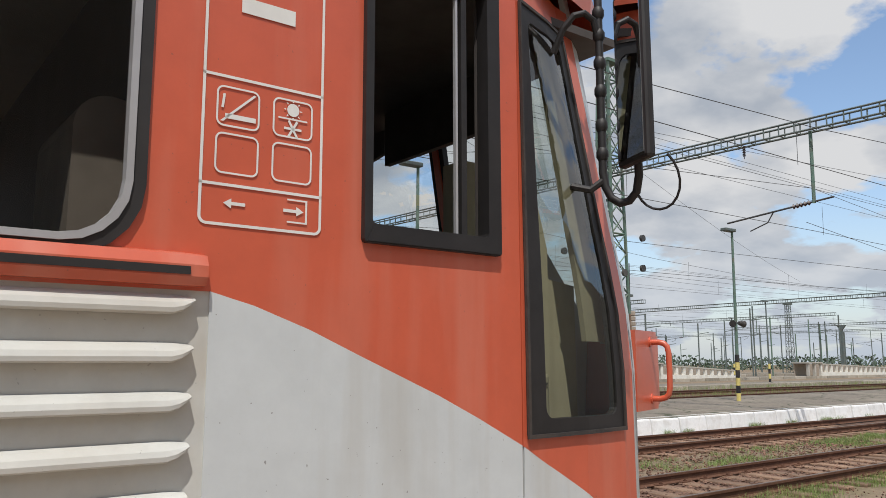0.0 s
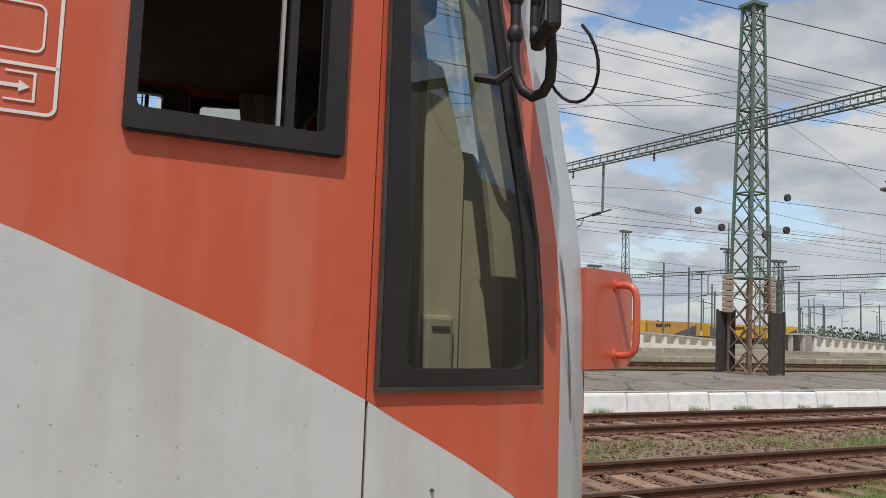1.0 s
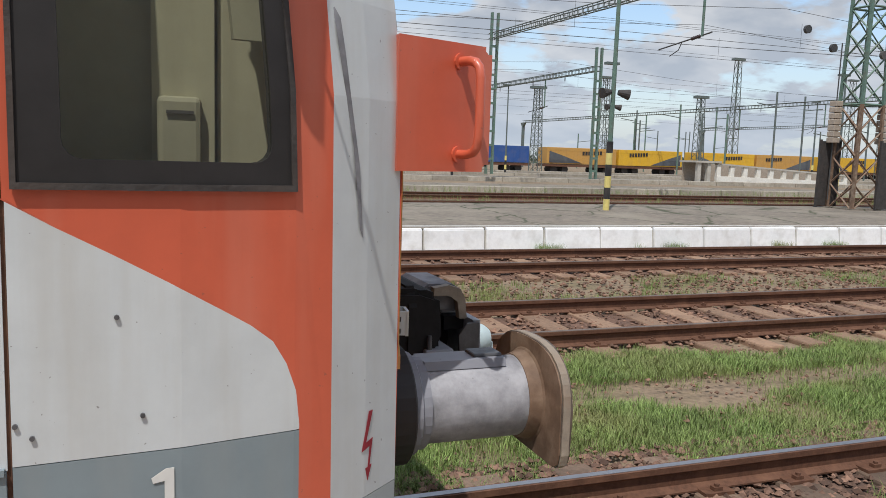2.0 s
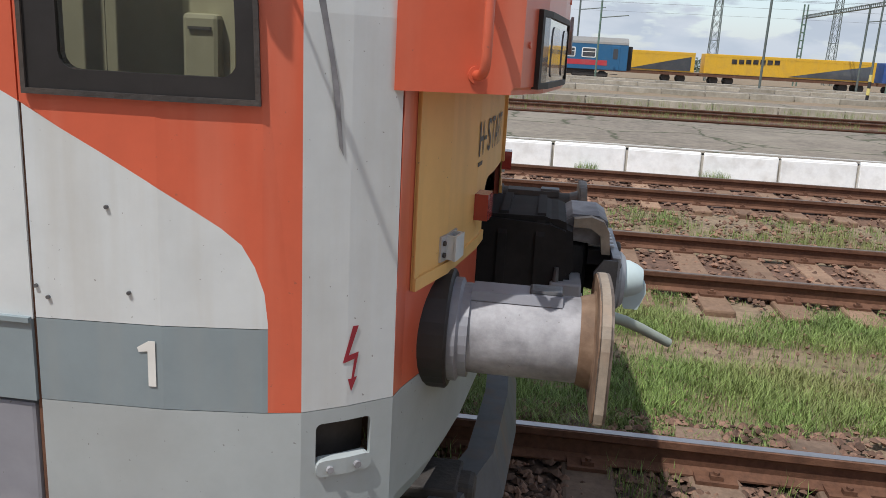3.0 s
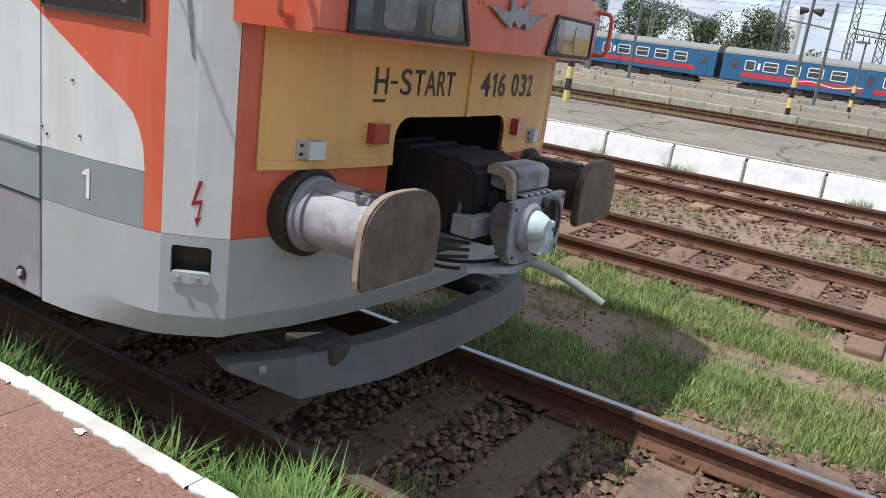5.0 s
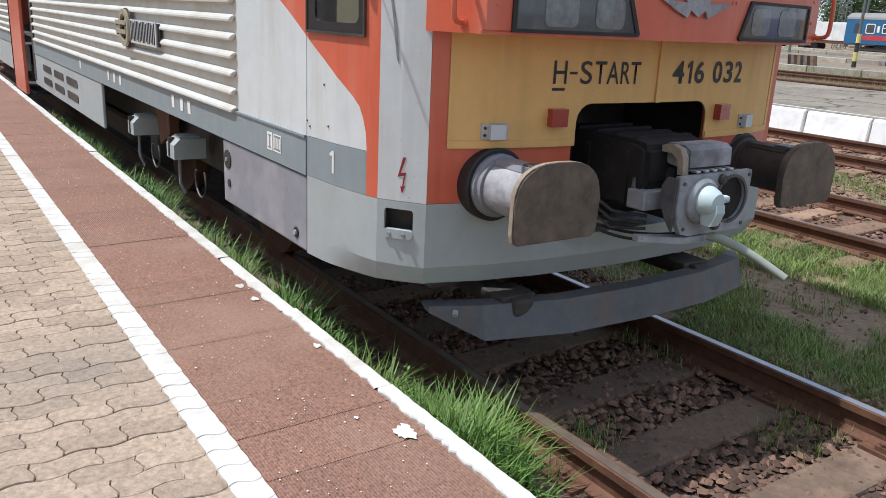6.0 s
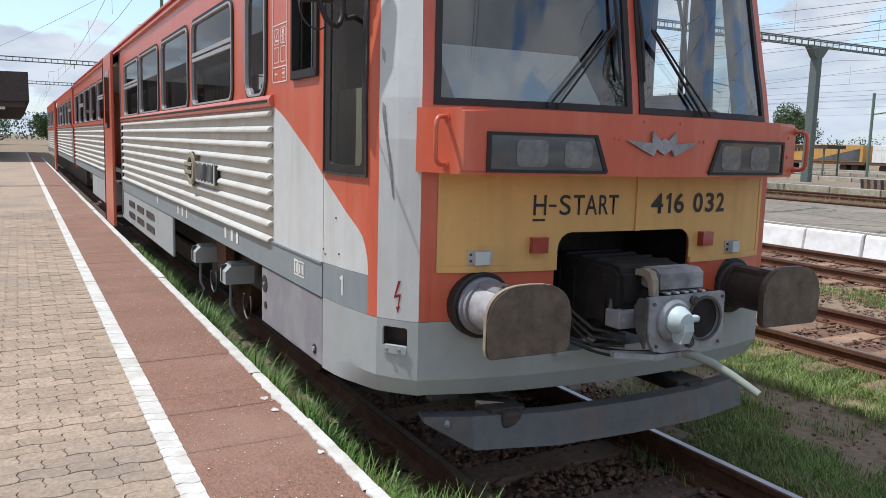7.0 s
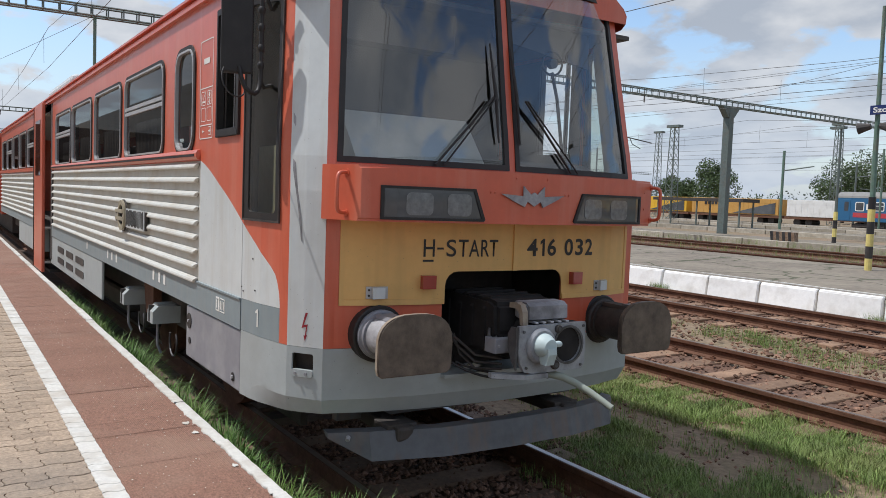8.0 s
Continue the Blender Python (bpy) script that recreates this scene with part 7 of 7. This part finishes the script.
def coach(x0, y, length):
    c = thing("passenger_coach", "blue passenger coach with a crimson stripe and grey roof", "coach", group="blue coaches")
    x1 = x0 + length
    f = y - 1.4
    part("body", B(x0, x1, f, y + 1.4, 1.0, 3.45, bevel=0.05), BLUE, c)
    part("stripe", B(x0 + 1.9, x1 - 1.9, f - 0.01, f + 0.02, 1.42, 1.9), CRIMSON, c)
    pr = [(-1.42, 3.4), (-1.36, 3.6), (-1.2, 3.75), (-0.7, 3.98), (0, 4.05), (0.7, 3.98), (1.2, 3.75), (1.36, 3.6), (1.42, 3.4)]
    part("roof", P([(y + p, q) for p, q in pr], x0, x1), COACHROOF, c, "weathered grey ribbed roof")
    for k in range(int(length / 1.2)):
        part("roof_rib", P([(y + 1.01 * p, 3.4 + 1.02 * (q - 3.4)) for p, q in pr], x0 + 0.5 + 1.2 * k, x0 + 0.55 + 1.2 * k), COACHROOF, c)

    def pane(x, w, z0, z1, r):
        win = part("window", P(rounded(x, x + w, z0, z1, r, 3), f - 0.02, f + 0.005, axis="y"), WHITEINK, c, "white-framed window")
        part("pane", P(rounded(x + 0.09, x + w - 0.09, z0 + 0.09, z1 - 0.09, r * 0.7, 3), f - 0.026, f - 0.018, axis="y"), LAMPBOX, win, "dark pane")
        if w > 1.2:
            part("glazing_bar", B(x + 0.09, x + w - 0.09, f - 0.03, f - 0.02, z1 - 0.42, z1 - 0.36), WHITEINK, win)

    middle = (x0 + x1) / 2
    for half in (x0 + 2.0, middle + 0.9):
        pane(half + 0.1, 0.95, 2.05, 3.0, 0.14)
        part("class_numeral", B(half + 1.25, half + 1.5, f - 0.012, f + 0.01, 2.2, 2.8), WHITEINK, c, "white class mark")
        for k in range(4):
            pane(half + 1.75 + 1.95 * k, 1.35, 2.1, 3.02, 0.12)
    for x in (x0 + 0.75, middle - 0.45, x1 - 1.6):
        d = part("door", B(x, x + 0.85, f - 0.03, f + 0.01, 1.05, 3.25, bevel=0.02), BLUE, c, "blue door")
        part("pane", P(rounded(x + 0.2, x + 0.65, 2.05, 3.0, 0.1, 3), f - 0.038, f - 0.028, axis="y"), LAMPBOX, d)
        part("door_step", B(x + 0.05, x + 0.8, f - 0.05, f + 0.2, 0.62, 0.68), DARK, d)
    swirl = [(x0 + 7.0 + 0.6 * k, 1.62 + 0.16 * math.sin(0.9 * k)) for k in range(10)]
    part("swirl_mark", P(swirl + [(p, q + 0.09) for p, q in swirl[::-1]], f - 0.014, f - 0.008, axis="y"), WHITEINK, c, "plain white swirl on the stripe")
    part("underframe", B(x0 + 3.0, x1 - 3.0, y - 1.1, y + 1.1, 0.5, 1.0), DARK, c)
    for k in range(5):
        part("equipment_box", B(x0 + 6.2 + 2.6 * k, x0 + 7.6 + 2.6 * k, f + 0.1, f + 0.6, 0.42, 0.98, bevel=0.03), DARK, c)
    for x in (x0 + 2.2, x0 + 4.6, x1 - 4.6, x1 - 2.2):
        part("wheelset", T([(x, y - 0.85, 0.46), (x, y + 0.85, 0.46)], 0.46, 16), DARK, c)
    for x in (x0 + 3.4, x1 - 3.4):
        part("bogie_side", B(x - 1.7, x + 1.7, f + 0.2, f + 0.34, 0.4, 0.75, bevel=0.04), DARK, c)
    part("gangway", B(x1, x1 + 0.45, y - 0.7, y + 0.7, 1.05, 3.3), BLACK, c)
    return c


coach(-43.6, 78.0, 25.3)
coach(-17.7, 78.0, 25.7)


def container(x0, y, length, mat, label, marks, group="containers on flat wagons"):
    c = thing("container_wagon", label, "container", group=group)
    f = y - 1.25
    part("box", B(x0, x0 + length, f, y + 1.25, 1.15, 3.2, bevel=0.03), mat, c)
    for k in range(int(length / 0.8)):
        part("rib", B(x0 + 0.3 + 0.8 * k, x0 + 0.42 + 0.8 * k, f - 0.02, f, 1.25, 3.1), mat, c)
    if marks:
        wedge = [(x0 + length * 0.5, 1.28), (x0 + length * 0.97, 1.28), (x0 + length * 0.97, 2.75), (x0 + length * 0.8, 2.25)]
        if marks == 2:
            wedge = [(2 * x0 + length - p, q) for p, q in wedge]
        part("dark_wedge", P(wedge, f - 0.05, f - 0.03, axis="y"), LAMPBOX, c, "dark wedge-shaped marking")
        start, pitch = x0 + length * (0.16 if marks == 1 else 0.5), length * 0.042
        for k in range(7):
            part("mark_bar", B(start + pitch * k, start + pitch * (k + 0.72), f - 0.05, f - 0.03, 2.3 + 0.02 * k, 2.75 + 0.02 * k), INK, c, "plain dark bar")
    part("wagon", B(x0 - 0.3, x0 + length + 0.3, y - 1.2, y + 1.2, 0.8, 1.12), RUST, c, "rusty flat wagon")
    for x in (x0 + 1.2, x0 + 2.8, x0 + length - 2.8, x0 + length - 1.2):
        part("wheelset", T([(x, y - 0.85, 0.46), (x, y + 0.85, 0.46)], 0.46, 12), DARK, c)


YELLOW_BOX = "yellow container with dark marking on a flat wagon"
for x0, length, mat, label, marks in ((-144, 13.6, CONTAINER, YELLOW_BOX, 1), (-129.4, 13.6, CONTAINER, YELLOW_BOX, 1), (-114.8, 13.6, CONTAINER, YELLOW_BOX, 1), (-100.2, 13.6, CONTAINER, YELLOW_BOX, 1), (-85.6, 13.6, CONTAINER, YELLOW_BOX, 1),
                                      (-71.0, 13.6, CONT_OCHRE, "ochre container with dark marking on a flat wagon", 1), (-56.2, 13.6, CONT_WHITE, "white box trailer on a flat wagon", 0), (-41.5, 13.6, CONTAINER, YELLOW_BOX, 1), (-26.9, 13.6, CONTAINER, YELLOW_BOX, 2), (-12.3, 13.6, CONTAINER, YELLOW_BOX, 1),
                                      (2.3, 13.6, CONTAINER, YELLOW_BOX, 1), (16.9, 17.2, CONTAINER, YELLOW_BOX, 1), (34.9, 9.6, CONT_BLUE, "blue container on a flat wagon", 0), (47.0, 10.0, CONT_OCHRE, "ochre container with dark marking on a flat wagon", 2),
                                      (57.4, 9.8, CONTAINER, YELLOW_BOX, 1), (69.4, 9.8, CONTAINER, YELLOW_BOX, 2), (79.6, 9.8, CONT_OCHRE, "ochre container with dark marking on a flat wagon", 1), (91.6, 9.8, CONTAINER, YELLOW_BOX, 2), (101.8, 9.8, CONTAINER, YELLOW_BOX, 1)):
    container(x0, 88.0, length, mat, label, marks)

# cement works behind the coaches
cw = thing("cement_works", "pale cement silo beside a steel frame with a tank", "industrial plant")
part("silo", T([(-22.0, 130, 4.0), (-22.0, 130, 11.9), (-22.0, 130, 12.4)], [0.95, 0.95, 0.5], 20), CONT_WHITE, cw, "white cylindrical silo", smooth=True)
part("silo_base", T([(-22.0, 130, 0), (-22.0, 130, 4.0)], 0.6, 12), CONCRETE, cw)
part("frame_tower", lattice(bmesh.new(), (-25.2, 130, 0), 2.6, 2.6, 9.6, 5, 0.09), COACHROOF, cw, "grey steel frame")
part("tank", T([(-25.2, 130, 6.2), (-25.2, 130, 7.2), (-25.2, 130, 8.6)], [0.5, 1.2, 1.2], 16), COACHROOF, cw, "grey tank in the frame")
part("platform_deck", B(-26.8, -23.6, 128.6, 131.4, 9.6, 9.8), COACHROOF, cw)
part("top_housing", B(-26.2, -24.4, 129.2, 130.8, 9.8, 11.2), CONCRETE, cw)
pw = thing("feeder_beam", "grey lattice beam between the lighting towers", "beam")
bm = bmesh.new()
for z in (7.6, 8.2):
    for dy in (-0.3, 0.3):
        tube(bm, [(-11.5, 110 + dy, z + 0.6), (-4.9, 110 + dy, z)], 0.07, 4)
for k in range(12):
    x = -11.2 + 0.55 * k
    z = 7.6 + 0.6 * (-4.9 - x) / 6.6
    tube(bm, [(x, 109.7, z), (x + 0.27, 109.7, z + 0.6), (x + 0.55, 109.7, z - 0.05)], 0.04, 4)
part("lattice_beam", bm, GALV, pw)
for k in range(9):
    x = -10.8 + 0.7 * k
    part("insulator", T([(x, 110, 7.5 - 0.09 * k + 0.5), (x, 110, 7.0 - 0.09 * k + 0.5)], 0.08, 6), CERAMIC, pw, "dark insulator")


def tree(x, y, h, seed, spread):
    rng = random.Random(seed)
    t = thing("tree", "leafy green tree on the far edge of the yard", "tree", group="far trees")
    bm = tube(bmesh.new(), [(x, y, 0), (x + 0.1, y, h * 0.35), (x, y, h * 0.7)], [0.3, 0.2, 0.08], 8)
    for _ in range(7):
        a = rng.uniform(0, 6.3)
        z = h * rng.uniform(0.3, 0.55)
        tube(bm, [(x, y, z), (x + math.cos(a) * spread * 0.6, y + math.sin(a) * spread * 0.6, z + h * 0.25)], [0.1, 0.03], 5)
    part("trunk", bm, BARK, t)
    lumps = [(x + rng.gauss(0, spread * 0.45), y + rng.gauss(0, spread * 0.45), h * rng.uniform(0.4, 0.88), spread * rng.uniform(0.3, 0.5)) for _ in range(16)]
    verts, faces = [], []
    for _ in range(7000):
        cx, cy, cz, r = rng.choice(lumps)
        d = Vector((rng.gauss(0, 1), rng.gauss(0, 1), rng.gauss(0, 0.8))).normalized() * r * rng.uniform(0.6, 1.05)
        s = rng.uniform(0.09, 0.2)
        a, b = Vector((rng.gauss(0, 1), rng.gauss(0, 1), rng.gauss(0, 1))).normalized() * s, Vector((rng.gauss(0, 1), rng.gauss(0, 1), rng.gauss(0, 1))).normalized() * s
        c = Vector((cx, cy, cz)) + d
        k = len(verts)
        verts += [c - a, c + b, c + a, c - b]
        faces.append((k, k + 1, k + 2, k + 3))
    me = bpy.data.meshes.new("crown")
    me.from_pydata([tuple(v) for v in verts], [], faces)
    me.materials.append(LEAF)
    ob = new("crown", me)
    ob.parent = t


for k, (x, y, h, s) in enumerate(((-92, 118, 10.5, 4.5), (-70, 122, 9.5, 5), (-62, 124, 11, 5.5), (-52, 121, 12, 5), (-43, 123, 11, 5), (-34, 126, 10, 5), (-25, 124, 11, 5), (-104, 122, 8, 4), (-118, 121, 7, 4), (-135, 125, 8, 5),
                                 (-150, 3, 5, 4), (-155, -8, 5.5, 5), (-140, 18, 5, 4), (-160, 30, 6, 5), (-150, 55, 7, 5))):
    tree(x, y, h, k, s)

# far tree line on the skyline
verts, faces = [], []
rng = random.Random(77)
for _ in range(42000):
    a = rng.uniform(-0.2, 3.6)
    d = rng.uniform(230, 300)
    x, y = d * math.cos(a), d * math.sin(a)
    if y < -60:
        continue
    z = rng.uniform(0, 1) * (7 + 4 * noise.noise((x * 0.03, y * 0.03, 0)) + 2 * noise.noise((x * 0.15, y * 0.15, 3)))
    z *= 0.5 if x > 0 else 1.0
    s = rng.uniform(0.25, 0.55)
    u, v = Vector((rng.gauss(0, 1), rng.gauss(0, 1), rng.gauss(0, 1))).normalized() * s, Vector((rng.gauss(0, 1), rng.gauss(0, 1), rng.gauss(0, 1))).normalized() * s
    c = Vector((x, y, z))
    k = len(verts)
    verts += [tuple(c - u), tuple(c + v), tuple(c + u), tuple(c - v)]
    faces.append((k, k + 1, k + 2, k + 3))
me = bpy.data.meshes.new("tree_line")
me.from_pydata(verts, [], faces)
me.materials.append(HAZELEAF)
tagged(new("tree_line", me), "hazy green tree line along the horizon", "trees", kind="stuff")
# low shelter on a far platform
sh = thing("platform_shelter", "low dark flat-roofed shelter on a far platform", "shelter")
part("roof", B(-42.0, -33.2, 47.6, 49.6, 2.35, 2.6), DARK, sh)
for x in (-41.6, -37.6, -33.6):
    for y in (47.8, 49.4):
        part("post", B(x - 0.05, x + 0.05, y - 0.05, y + 0.05, 0.3, 2.35), GALV, sh)
# canopy further along the near platform
cn = thing("platform_canopy", "dark flat canopy over the near platform", "canopy")
part("canopy_roof", B(-95, -46, -12.5, -2.2, 3.6, 5.2), DARK, cn)
part("soffit", B(-95, -46.2, -12.4, -2.4, 3.3, 3.59), CABDARK, cn)
for x in (-50, -58, -66, -74):
    part("column", B(x - 0.15, x + 0.15, -6.15, -5.85, 0.3, 3.3), GALV, cn)
part("canopy_lamp", B(-46.6, -46.3, -3.8, -3.4, 3.15, 3.3), WHITEINK, cn)
# unseen wall, added to close the place behind and darken the window reflections
solid("wall_station", B(-130, 40, -15.5, -15, 0, 9.5), CONCRETE, "plain pale wall added out of view behind the platform", "wall", kind="structure")

# the yard beyond the second platform lies on ground that falls gently away
FALL = LEANING
bpy.context.view_layer.update()
for ob in list(scene.objects):
    if ob.parent is not None or ob.type == "CAMERA" or ob.type == "LIGHT" or ob.name.startswith(("ground", "railcar")):
        continue
    ys = [(m.matrix_world @ Vector(v)).y for m in [ob] + list(ob.children) if m.type == "MESH" for v in m.bound_box]
    if ys and (min(ys) + max(ys)) / 2 > 27 and min(ys) > 5 or ys and max(ys) > 60:
        ob.matrix_world = FALL @ ob.matrix_world
